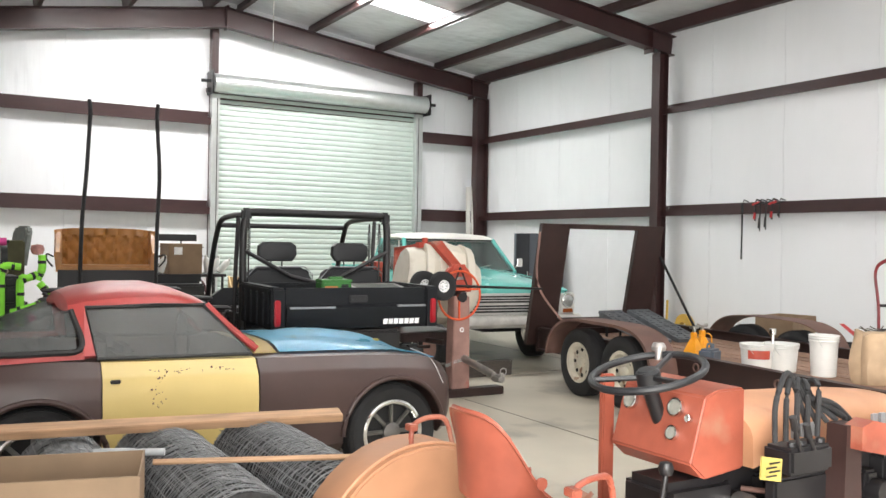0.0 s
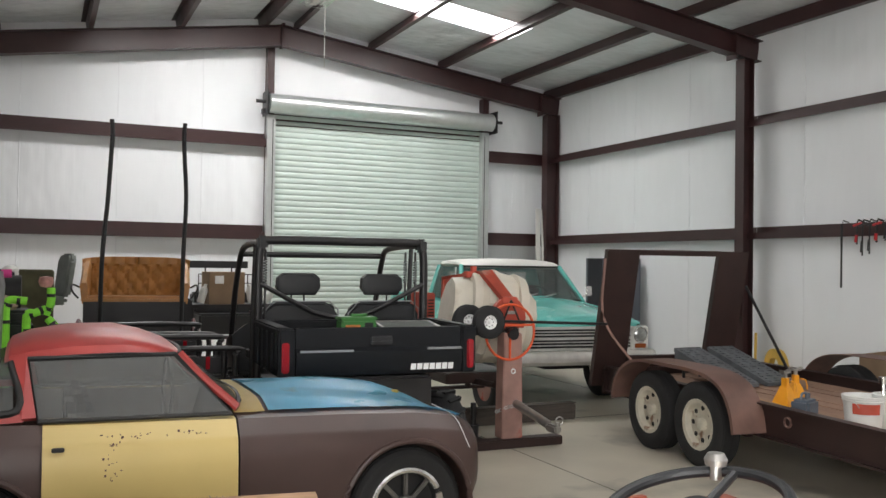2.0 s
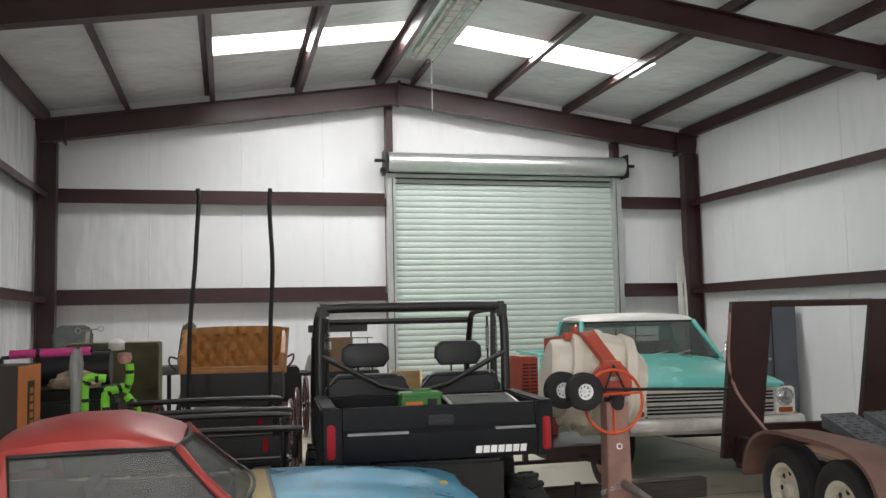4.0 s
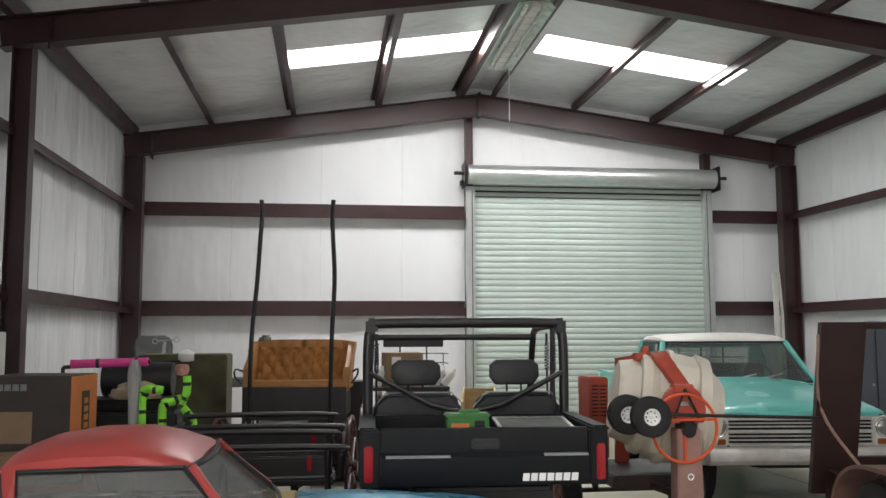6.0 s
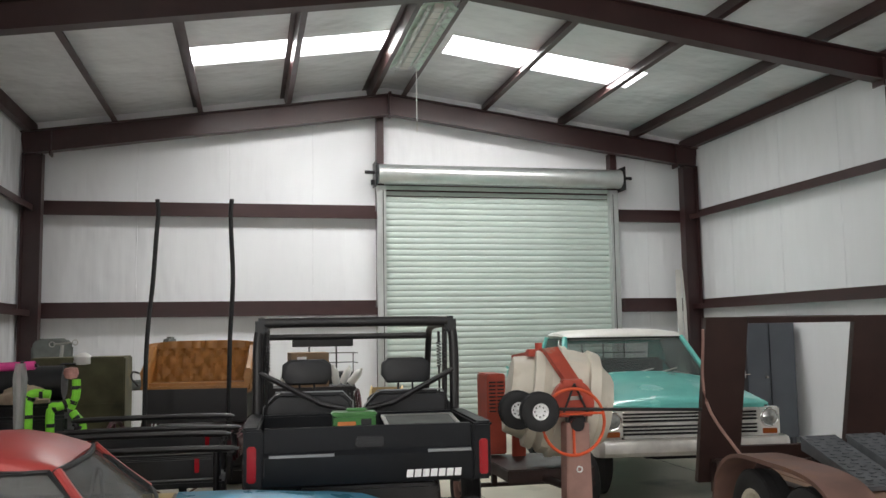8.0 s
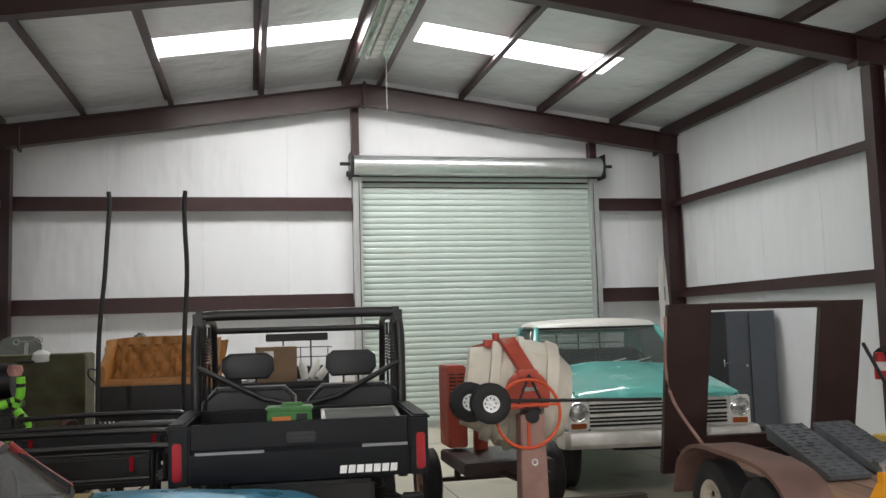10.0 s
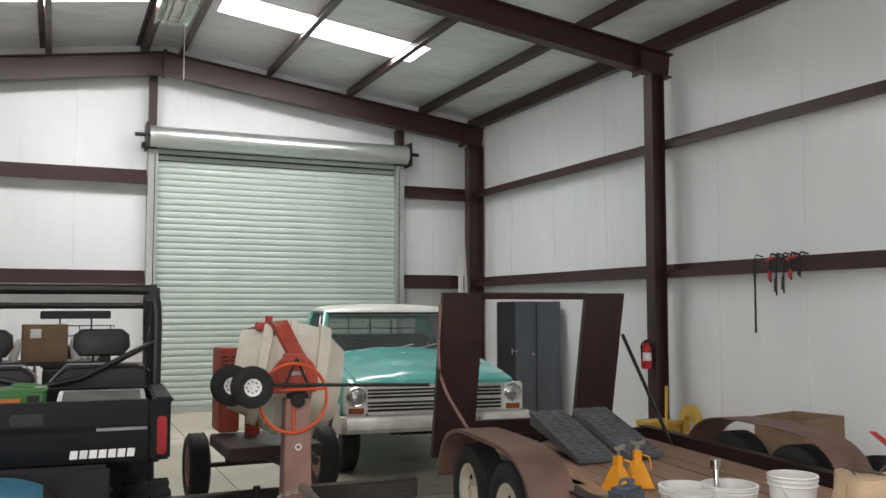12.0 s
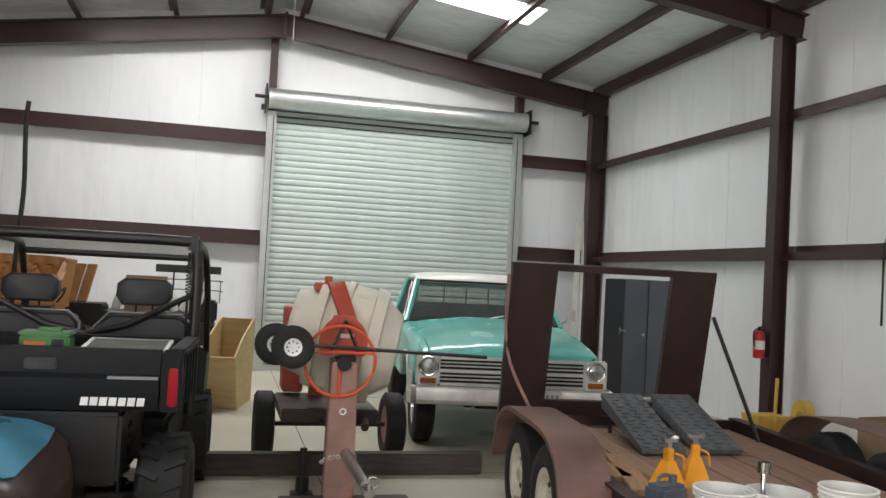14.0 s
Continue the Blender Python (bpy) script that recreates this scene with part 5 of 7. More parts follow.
for s, x in ((-1, 6.49), (1, 8.69)):
    b = BM()
    prof = [(8.10, 0.38), (8.06, 0.52), (7.96, 0.66), (7.78, 0.76), (7.54, 0.80), (7.15, 0.805), (6.78, 0.80), (6.54, 0.765), (6.37, 0.68), (6.27, 0.53), (6.23, 0.37)]
    path = smooth_path([(0, y, z) for y, z in prof], 4)
    secs = []
    for p in path:
        q = Vector((0, p.y - 7.15, p.z - 0.2)).normalized() * -0.008
        secs.append([(x - 0.15, p.y, p.z), (x + 0.15, p.y, p.z), (x + 0.15 - (0 if s > 0 else 0), p.y + q.y * 4 * (1 if s > 0 else 0.25), p.z + q.z * 4 * (1 if s > 0 else 0.25)), (x - 0.15, p.y + q.y * 4 * (1 if s < 0 else 0.25), p.z + q.z * 4 * (1 if s < 0 else 0.25))])
    loft(b, secs)
    part("mudguard", b, RUST, trailer, "rusty rounded tandem mudguard")
    for y in (7.54, 6.79):
        wheel(trailer, x, y, 0.345, 0.345, 0.2, 0.205, "X", RUBBER, RIMWHITE, s)
b = BM()
for y in (7.54, 6.79):
    rod(b, (6.49, y, 0.345), (8.69, y, 0.345), 0.04)
box(b, ((TX0 + TX1) / 2, 7.16, 0.34), (0.3, 0.06, 0.06))
for x in (6.7, 8.47):
    box(b, (x, 7.16, 0.31), (0.06, 1.3, 0.05))
part("axles", b, DARKBROWN, trailer)
# folded gate leaning towards the deck


def gate_at(x, f):
    return Vector((x, 8.83 - 0.33 * f, 0.38 + 1.42 * f))


gate = new("gate")
gate.parent = trailer
for x0, x1 in ((6.52, 6.89), (7.85, 8.22)):
    b = BM()
    slab(b, [gate_at(x0, 0), gate_at(x1, 0), gate_at(x1, 1), gate_at(x0, 1)], 0.012)
    part("gate_plate", b, DARKBROWN, gate)
    for x in (x0 + 0.006, x1 - 0.006):
        b = BM()
        slab(b, [gate_at(x, 0) + Vector((0, 0.06, 0)), gate_at(x, 0), gate_at(x, 1), gate_at(x, 1) + Vector((0, 0.06, 0))], 0.012)
        part("gate_flange", b, DARKBROWN, gate)
b = BM()
slab(b, [gate_at(6.88, 0.965), gate_at(7.86, 0.965), gate_at(7.86, 1), gate_at(6.88, 1)], 0.05)
part("top_bar", b, DARKBROWN, gate)
b = BM()
slab(b, [gate_at(6.88, 0), gate_at(7.86, 0), gate_at(7.86, 0.22), gate_at(6.88, 0.22)], 0.03)
part("lower_panel", b, DARKBROWN, gate)
b = BM()
tube(b, [gate_at(8.225, 0.74) + Vector((0.02, 0, 0)), (8.40, 8.05, 0.52)], 0.016, 8)
part("brace_bar", b, BLACKSTEEL, gate)
b = BM()
tube(b, smooth_path([gate_at(6.50, 0.93) + Vector((-0.01, -0.02, 0)), gate_at(6.52, 0.5) + Vector((0, -0.10, 0)), (6.66, 8.12, 0.62)]), 0.013, 8)
part("latch_rod", b, DUSTRED, gate)
# two loading ramps on the deck
for x0 in (7.06, 7.50):
    ramp = thing("loading_ramp", pose(0, 0, 0), "grey moulded loading ramp lying on trailer deck", "ramp", "loading ramps on the trailer")
    b = BM()
    A, B_ = Vector((x0, 7.16, DECK + 0.03)), Vector((x0 + 0.12, 8.12, 0.78))
    side = Vector((0.335, 0.0, 0))
    slab(b, [A, A + side, B_ + side, B_], 0.035)
    part("tread", b, RAMP, ramp)
    b = BM()
    rnd = random.Random(int(x0 * 100))
    for i in range(16):
        for j in range(3):
            f = (i + 0.5) / 16
            p = A.lerp(B_, f) + side * ((j + 0.5) / 3 + (0.12 if i % 2 else -0.12) * 0.5)
            m = Matrix.Translation(p + Vector((0, 0, 0.022))) @ pose(0, 0, 0, 9, 0, -16 + (40 if i % 2 else -40))
            box(b, (0, 0, 0), (0.07, 0.022, 0.008), m, 0.002)
    tagged(part("grip_pattern", b, RAMP, ramp), kind="stuff")
    b = BM()
    for e in (0.02, 0.315):
        slab(b, [A + Vector((e, 0.04, 0)), B_ + Vector((e, 0, 0)), B_ + Vector((e, 0, -0.1)), A + Vector((e, 0.04, -0.02))], 0.02)
    part("side_skirt", b, RAMP, ramp)
    b = BM()
    p = A.lerp(B_, 0.9)
    rod(b, p + Vector((0.06, 0, 0)), (p.x + 0.06, p.y, DECK), 0.015, seg=8)
    part("leg", b, BLACKSTEEL, ramp)
    b = BM()
    rod(b, p + Vector((0.27, 0, 0)), (p.x + 0.27, p.y, DECK), 0.015, seg=8)
    part("leg", b, BLACKSTEEL, ramp)
# loose planks near the mudguard
for x, y, yaw, ln in ((6.58, 7.05, -2, 1.3), (6.66, 6.55, -16, 1.0)):
    b = BM()
    box(b, (0, 0, 0.02), (0.14, ln, 0.035), None, 0.004)
    o = single("loose_plank", b, mat("old_pine", (0.34, 0.2, 0.11), 0.75, vary=0.25, scale=5, bump=0.15, stretch=(10, 1, 1)), "loose weathered plank lying on trailer deck", "plank", "loose planks on the deck")
    o.matrix_world = pose(x, y, DECK + 0.006, 0, 0, yaw)


def jack_stand(x, y, yaw):
    j = thing("jack_stand", pose(x, y, DECK + 0.006, 0, 0, yaw) @ Matrix.Scale(0.88, 4), "yellow-orange steel jack stand on trailer deck", "jack stand", "jack stands on the trailer")
    b = BM()
    for a in range(4):
        m = pose(0, 0, 0, 0, 0, 90 * a)
        slab(b, [m @ Vector(p) for p in ((-0.095, 0.095, 0), (0.095, 0.095, 0), (0.03, 0.03, 0.19), (-0.03, 0.03, 0.19))], 0.006)
    part("pyramid_base", b, JACKYEL, j)
    b = BM()
    box(b, (0, 0, 0.22), (0.055, 0.055, 0.10), None, 0.006)
    part("collar", b, JACKYEL, j)
    b = BM()
    box(b, (0, 0, 0.285), (0.03, 0.03, 0.06), None, 0.004)
    slab(b, [(-0.05, 0, 0.31), (0.05, 0, 0.31), (0.06, 0, 0.345), (0.02, 0, 0.325), (-0.02, 0, 0.325), (-0.06, 0, 0.345)], 0.05)
    part("saddle", b, DULLCHROME, j, "bare metal saddle")
    b = BM()
    tube(b, smooth_path([(0.03, -0.03, 0.24), (0.07, -0.06, 0.22), (0.08, -0.07, 0.14)]), 0.007, 6)
    part("handle", b, JACKYEL, j)


jack_stand(6.74, 6.22, 10)
jack_stand(6.98, 6.34, -15)


def bucket(x, y, h, r, label, lab=None):
    k = thing("bucket", pose(x, y, DECK + 0.004), label, "bucket", "buckets on the trailer")
    b = BM()
    lathe(b, [(r * 0.86, 0), (r, h), (r * 0.97, h), (r * 0.84, 0.012), (0.0001, 0.012)], axis="Z", seg=28)
    for z in (h * 0.86, h * 0.93, h - 0.004):
        ring(b, (0, 0, z), r * (0.86 + 0.14 * z / h) + 0.004, 0.006, "Z", 28, 6)
    part("pail", b, BUCKET, k)
    b = BM()
    tube(b, [(r * 1.02 * math.cos(a), -r * 0.35 * math.sin(a) - r * 0.3, h * 0.9 - 0.10 * math.sin(a)) for a in np.linspace(0, math.pi, 14)], 0.003, 6)
    part("bail_handle", b, GALV, k)
    if lab:
        b = BM()
        secs = []
        for a in np.linspace(math.pi * 1.05, math.pi * 1.5, 9):
            secs.append([(rr * math.cos(a), rr * math.sin(a), z) for rr, z in ((r * 0.955 + 0.004, h * 0.5), (r * 0.985 + 0.004, h * 0.8), (r * 0.975, h * 0.8), (r * 0.945, h * 0.5))])
        loft(b, secs)
        part("label", b, lab, k, "orange-red paper label")
    return k


bucket(6.52, 5.30, 0.24, 0.135, "white plastic bucket with orange label on the trailer deck", MIXRED)
bucket(6.76, 5.24, 0.24, 0.14, "white plastic bucket holding small tools on the trailer deck")
bucket(6.86, 4.90, 0.34, 0.115, "tall ribbed white plastic bucket on the trailer deck")
b = BM()
rod(b, (0, 0, 0.02), (0.02, 0.03, 0.33), 0.014)
lathe(b, [(0.0001, 0.30), (0.03, 0.30), (0.03, 0.35), (0.0001, 0.35)], (0.02, 0.03, 0), "Z", 12)
o = single("socket_handle", b, CHROME, "chrome tool standing in a white bucket", "tool")
o.matrix_world = pose(6.71, 5.28, DECK + 0.012)
b = BM()
box(b, (0, 0, 0.07), (0.2, 0.14, 0.14), None, 0.02)
rod(b, (0.05, 0, 0.13), (0.05, 0, 0.18), 0.02)
tube(b, smooth_path([(-0.07, 0, 0.13), (-0.05, 0, 0.18), (0.02, 0, 0.18), (0.03, 0, 0.14)]), 0.01, 8)
o = single("fluid_can", b, mat("grey_blue_plastic", (0.10, 0.12, 0.15), 0.5), "grey-blue plastic fluid can on the trailer deck", "can")
o.matrix_world = pose(6.50, 5.80, DECK + 0.006, 0, 0, 20)
# paper sack, torn open
sack = thing("paper_sack", pose(6.98, 4.45, DECK + 0.004, 0, 0, -8), "crumpled brown paper sack with round dark print", "sack")
b = BM()
secs = []
rnd = random.Random(8)
for z, k in ((0.0, 0.95), (0.06, 1.0), (0.16, 1.02), (0.26, 0.98), (0.34, 0.95), (0.40, 0.92)):
    secs.append([(k * (0.24 * math.cos(a) * (1 + 0.25 * abs(math.sin(2 * a))) + 0.012 * rnd.uniform(-1, 1)), k * (0.14 * math.sin(a) * (1 + 0.25 * abs(math.sin(2 * a))) + 0.012 * rnd.uniform(-1, 1)), z + (0.03 * rnd.uniform(-1, 1) if z > 0.35 else 0)) for a in np.linspace(0, 2 * math.pi, 25)[:-1]])
loft(b, secs)
part("bag", b, SACK, sack)
b = BM()
lathe(b, [(0.0001, -0.168), (0.075, -0.168), (0.075, -0.150), (0.0001, -0.150)], (0.10, 0, 0.22), "Y", 24)
part("round_print", b, GREYDECAL, sack)
b = BM()
for i in range(8):
    tube(b, [(rnd.uniform(-0.2, 0.2), rnd.uniform(-0.1, 0.1), 0.38), (rnd.uniform(-0.2, 0.2), rnd.uniform(-0.1, 0.1), 0.43 + 0.03 * rnd.random())], 0.005, 5)
part("twigs", b, GREYWOOD, sack)

# ---- orange tractor (driver faces +x) ----
tractor = thing("tractor", pose(2.41, 2.33, 0.275) @ Matrix.Scale(0.88, 4), "old faded orange compact tractor with front loader valve and hoses", "tractor")
b = BM()
secs = []
for th in np.linspace(math.radians(-135), math.radians(135), 31):
    h = 0.655 + 0.275 * math.exp(-((th / math.radians(62)) ** 4))
    row = [(0.03, 0.600), (0.11, 0.600), (0.165, 0.618), (0.195, 0.65), (0.205, 0.65 + 0.5 * (h - 0.65)), (0.222, h - 0.01), (0.232, h), (0.236, h - 0.008)]
    low = [(r + 0.010, z - 0.010) for r, z in row[-2::-1]]
    secs.append([(-0.54 - r * math.cos(th), r * math.sin(th), z) for r, z in row + low])
loft(b, secs)
seat = part("seat", b, ORANGE, tractor, "orange sheet-metal bucket seat")
b = BM()
box(b, (-0.60, 0, 0.52), (0.24, 0.2, 0.06), None, 0.01)
box(b, (-0.66, 0, 0.40), (0.5, 0.3, 0.2), None, 0.02)
part("seat_mount", b, BLACKSTEEL, tractor)
b = BM()
lathe(b, [(0.0001, -0.01), (0.02, -0.01), (0.02, 0.0), (0.0001, 0.0)], (-0.62, -0.215, 0.72), "Y", 12)
part("seat_bolt", b, ORANGE, seat)
for s in (-1, 1):
    b = BM()
    secs = []
    for a in np.linspace(math.radians(10), math.radians(170), 18):
        R = 0.42
        x, z = -0.66 + R * math.cos(a), 0.29 + R * math.sin(a)
        xi, zi = -0.66 + (R - 0.01) * math.cos(a), 0.29 + (R - 0.01) * math.sin(a)
        y0, y1 = s * 0.40, s * 0.66
        secs.append([(x, y0, z), (x, y1 - s * 0.03, z), (x, y1, z - 0.02), (xi, y1, zi - 0.03), (xi, y0, zi)])
    loft(b, secs)
    fen = part("fender", b, FADED, tractor, "sun-faded orange rear fender")
    b = BM()
    plate(b, [(-0.66 + 0.41 * math.cos(a), 0.29 + 0.41 * math.sin(a)) for a in np.linspace(math.radians(10), math.radians(170), 18)], 0.01, "Y")
    xf(b, Matrix.Translation((0, s * 0.40, 0)))
    part("fender_side", b, FADED, fen)
    b = BM()
    tube(b, [(-0.66 + 0.425 * math.cos(a), s * 0.43, 0.29 + 0.425 * math.sin(a)) for a in np.linspace(0.3, 2.8, 20)], 0.008, 6)
    part("fender_bead", b, FADED, fen)
    b = BM()
    tube(b, smooth_path([(-0.70, s * 0.47, 0.70), (-0.70, s * 0.47, 0.75), (-0.68, s * 0.47, 0.785), (-0.62, s * 0.47, 0.80), (-0.56, s * 0.46, 0.785), (-0.53, s * 0.45, 0.68)]), 0.010, 8)
    box(b, (-0.70, s * 0.47, 0.77), (0.035, 0.045, 0.025), None, 0.004)
    part("grab_handle", b, ORANGE, fen)
    wheel(tractor, -0.66, s * 0.55, 0.085, 0.398, 0.22, 0.22, "Y", RUBBER, FADED, s, lugs=16)
    wheel(tractor, 1.05, s * 0.42, -0.012, 0.30, 0.16, 0.15, "Y", RUBBER, FADED, s, lugs=14)
b = BM()
ring(b, (0, 0, 0), 0.205, 0.014, "Z", 44, 10)
lathe(b, [(0.0001, -0.05), (0.045, -0.05), (0.045, 0.0), (0.035, 0.012), (0.0001, 0.014)], (0, 0, 0), "Z", 20)
for a in (20, 140, 260):
    rod(b, (0, 0, -0.02), (0.2 * math.cos(math.radians(a)), 0.2 * math.sin(math.radians(a)), 0), 0.011, seg=8)
xf(b, pose(0.02, 0, 0.995, 0, -14, 0))
sw = part("steering_wheel", b, BLACK, tractor, "worn black steering wheel")
b = BM()
rod(b, (0.17, 0.10, 1.02), (0.17, 0.10, 1.065), 0.014)
lathe(b, [(0.0001, 1.055), (0.026, 1.055), (0.028, 1.07), (0.02, 1.085), (0.0001, 1.087)], (0.17, 0.10, 0), "Z", 16)
part("spinner_knob", b, DULLCHROME, sw)
b = BM()
rod(b, (0.0, 0, 1.0), (0.12, 0, 0.74), 0.028)
part("steering_column", b, BLACKSTEEL, tractor)
b = BM()
loft(b, [[(x, y * k, z) for x, z in ((0.03, 0.70), (0.10, 0.93), (0.16, 0.95), (0.30, 0.95), (0.30, 0.66), (0.10, 0.64))] for y, k in ((-0.205, 1), (-0.19, 1), (0.19, 1), (0.205, 1))])
bmesh.ops.bevel(b, geom=[e for e in b.edges], offset=0.028, segments=3, affect="EDGES", clamp_overlap=True)
dash = part("dashboard", b, ORANGE, tractor, "orange instrument panel")
for y, f, r in ((0.14, 0.72, 0.034), (-0.09, 0.76, 0.034), (-0.10, 0.38, 0.027), (0.06, 0.85, 0.015), (-0.16, 0.64, 0.013)):
    x, z = 0.03 + 0.07 * f - 0.003, 0.70 + 0.23 * f
    b = BM()
    lathe(b, [(0.0001, 0.0), (r, 0.0), (r, 0.016), (r * 0.86, 0.018), (r * 0.84, 0.010), (0.0001, 0.010)], axis="Z", seg=24)
    xf(b, Matrix.Translation((x, y, z)) @ pose(0, 0, 0, 0, -73, 0))
    g = part("gauge", b, CHROME, dash, "round chrome-rimmed gauge")
    b = BM()
    lathe(b, [(0.0001, 0.011), (r * 0.82, 0.011), (r * 0.82, 0.0125), (0.0001, 0.0125)], axis="Z", seg=24)
    xf(b, Matrix.Translation((x, y, z)) @ pose(0, 0, 0, 0, -73, 0))
    part("dial", b, FACE, g)
b = BM()
box(b, (0.06, 0.265, 0.62), (0.06, 0.03, 0.66), None, 0.006)
part("dash_leg", b, ORANGE, tractor)
b = BM()
secs = []
for x, w, z in ((0.32, 0.23, 0.86), (0.36, 0.245, 0.88), (0.7, 0.245, 0.875), (1.1, 0.24, 0.86), (1.32, 0.23, 0.84), (1.38, 0.20, 0.80)):
    secs.append([(x, w * math.cos(a), z - 0.20 + 0.20 * math.sin(a) ** 0.35) for a in np.linspace(0, math.pi, 17)])
loft(b, secs)
hood = part("bonnet", b, FADED, tractor, "sun-faded orange bonnet")
for x in (0.52, 1.0):
    for k in range(3):
        b = BM()
        box(b, (x + 0.05 * k, -0.247, 0.78), (0.03, 0.012, 0.05))
        part("side_mark", b, GREYDECAL, hood)
b = BM()
box(b, (0.75, 0, 0.50), (1.1, 0.26, 0.4), None, 0.03)
for k in range(8):
    box(b, (0.35 + 0.12 * k, -0.16, 0.50 + 0.05 * (k % 3)), (0.08, 0.08, 0.12), None, 0.012)
rod(b, (1.05, -0.42, -0.01), (1.05, 0.42, -0.01), 0.03)
box(b, (1.05, 0, 0.15), (0.12, 0.16, 0.34), None, 0.01)
rod(b, (-0.66, -0.55, 0.085), (-0.66, 0.55, 0.085), 0.05)
box(b, (-0.66, 0, 0.2), (0.24, 0.26, 0.34), None, 0.02)
box(b, (-0.3, 0, 0.36), (0.9, 0.24, 0.22), None, 0.02)
box(b, (0.12, -0.06, 0.38), (0.34, 0.24, 0.5), None, 0.03)
part("engine_block", b, BLACKSTEEL, tractor)
rnd = random.Random(21)
for k in range(9):
    b = BM()
    x, z = 0.20 + 0.13 * k, 0.40 + 0.22 * rnd.random()
    tube(b, smooth_path([(x, -0.17, z), (x + 0.05, -0.24 - 0.04 * rnd.random(), z + 0.06 * rnd.uniform(-1, 1)), (x + 0.14, -0.22, z - 0.10 * rnd.random()), (x + 0.18, -0.16, z - 0.14)], 5), 0.009 + 0.006 * rnd.random(), 8)
    part("engine_pipe", b, (BLACKSTEEL, RUST, RUBBER)[k % 3], tractor)
for k in range(4):
    b = BM()
    lathe(b, [(0.0001, 0.0), (0.045, 0.0), (0.05, 0.02), (0.05, 0.07), (0.03, 0.085), (0.0001, 0.085)], (0.30 + 0.26 * k, -0.25, 0.52 - 0.04 * (k % 2)), "Y", 16)
    part("engine_fitting", b, (DULLCHROME, BLACKSTEEL)[k % 2], tractor)
b = BM()
tube(b, smooth_path([(-0.02, -0.22, 0.30), (0.05, -0.26, 0.34), (0.20, -0.26, 0.33), (0.30, -0.22, 0.28)], 5), 0.014, 8)
part("pedal_rod", b, DULLCHROME, tractor)
# loader valve, hoses, upright and arm
b = BM()
box(b, (0.34, -0.40, 0.74), (0.22, 0.12, 0.09), None, 0.012)
for k in range(4):
    rod(b, (0.28 + 0.05 * k, -0.42, 0.76), (0.28 + 0.05 * k, -0.42, 0.80), 0.016, seg=10)
part("valve_block", b, BLACKSTEEL, tractor)
for k in range(5):
    b = BM()
    x = 0.24 + 0.055 * k
    tube(b, smooth_path([(x - 0.02, -0.40, 0.80), (x - 0.02, -0.40, 0.93 + 0.012 * k), (x + 0.03, -0.40 + 0.02 * k, 1.03 - 0.015 * k), (x + 0.10, -0.38 + 0.02 * k, 0.98 - 0.02 * k), (x + 0.17, -0.38, 0.84)], 6), 0.0095, 8)
    part("hydraulic_hose", b, RUBBER, tractor)
for k in range(2):
    b = BM()
    tube(b, smooth_path([(0.44, -0.38 + 0.02 * k, 0.93), (0.56, -0.38, 0.90 - 0.02 * k), (0.72, -0.36, 0.80), (0.86, -0.34, 0.72)], 6), 0.0095, 8)
    part("hydraulic_hose", b, RUBBER, tractor)
for k in range(2):
    b = BM()
    rod(b, (0.30 + 0.07 * k, -0.45, 0.75), (0.22 + 0.07 * k, -0.47, 0.88 - 0.03 * k), 0.007, seg=8)
    rod(b, (0.235 + 0.07 * k, -0.467, 0.855 - 0.03 * k), (0.215 + 0.07 * k, -0.472, 0.90 - 0.03 * k), 0.013, seg=8)
    part("valve_lever", b, BLACKSTEEL, tractor)
b = BM()
slab(b, [(0.50, -0.42, 0.15), (0.62, -0.42, 0.15), (0.60, -0.42, 0.84), (0.52, -0.42, 0.84)], 0.08)
part("loader_upright", b, DARKBROWN, tractor)
b = BM()
box(b, (0.42, -0.36, 0.44), (0.35, 0.05, 0.45), None, 0.01)
part("loader_bracket", b, BLACKSTEEL, tractor)
b = BM()
slab(b, [(0.54, -0.47, 0.84), (0.60, -0.47, 0.86), (1.75, -0.47, 0.60), (1.75, -0.47, 0.50), (0.54, -0.47, 0.76)], 0.07)
part("loader_arm", b, ORANGE, tractor)
b = BM()
slab(b, [(0.10, -0.44, 0.70), (0.20, -0.44, 0.68), (0.205, -0.44, 0.755), (0.105, -0.44, 0.775)], 0.006)
tag = part("warning_tag", b, LABELYEL, tractor, "yellow warning plate with dark marks")
b = BM()
for k in range(4):
    box(b, (0.15 + 0.015 * (k % 2), -0.445, 0.705 + 0.014 * k), (0.05, 0.003, 0.005))
part("tag_marks", b, BLACKSTEEL, tag)
b = BM()
rod(b, (-0.22, -0.30, 0.5), (-0.18, -0.30, 0.72), 0.009)
lathe(b, [(0.0001, 0.71), (0.02, 0.715), (0.026, 0.735), (0.02, 0.755), (0.0001, 0.76)], (-0.18, -0.30, 0), "Z", 14)
part("gear_lever", b, BLACKSTEEL, tractor)

# ---- pallet with rolls of fencing, plank and carton ----
b = BM()
for k in range(7):
    box(b, (0, -0.75 + 0.25 * k, 0.195), (1.75, 0.11, 0.022), None, 0.003)
for k in (-0.8, 0, 0.8):
    box(b, (k, 0, 0.10), (0.09, 1.6, 0.17), None, 0.003)
box(b, (0, 0.7, 0.01), (1.75, 0.1, 0.02))
box(b, (0, -0.7, 0.01), (1.75, 0.1, 0.02))
o = single("pallet", b, GREYWOOD, "weathered wooden pallet under the wire rolls", "pallet")
o.matrix_world = pose(1.30, 4.02, 0)


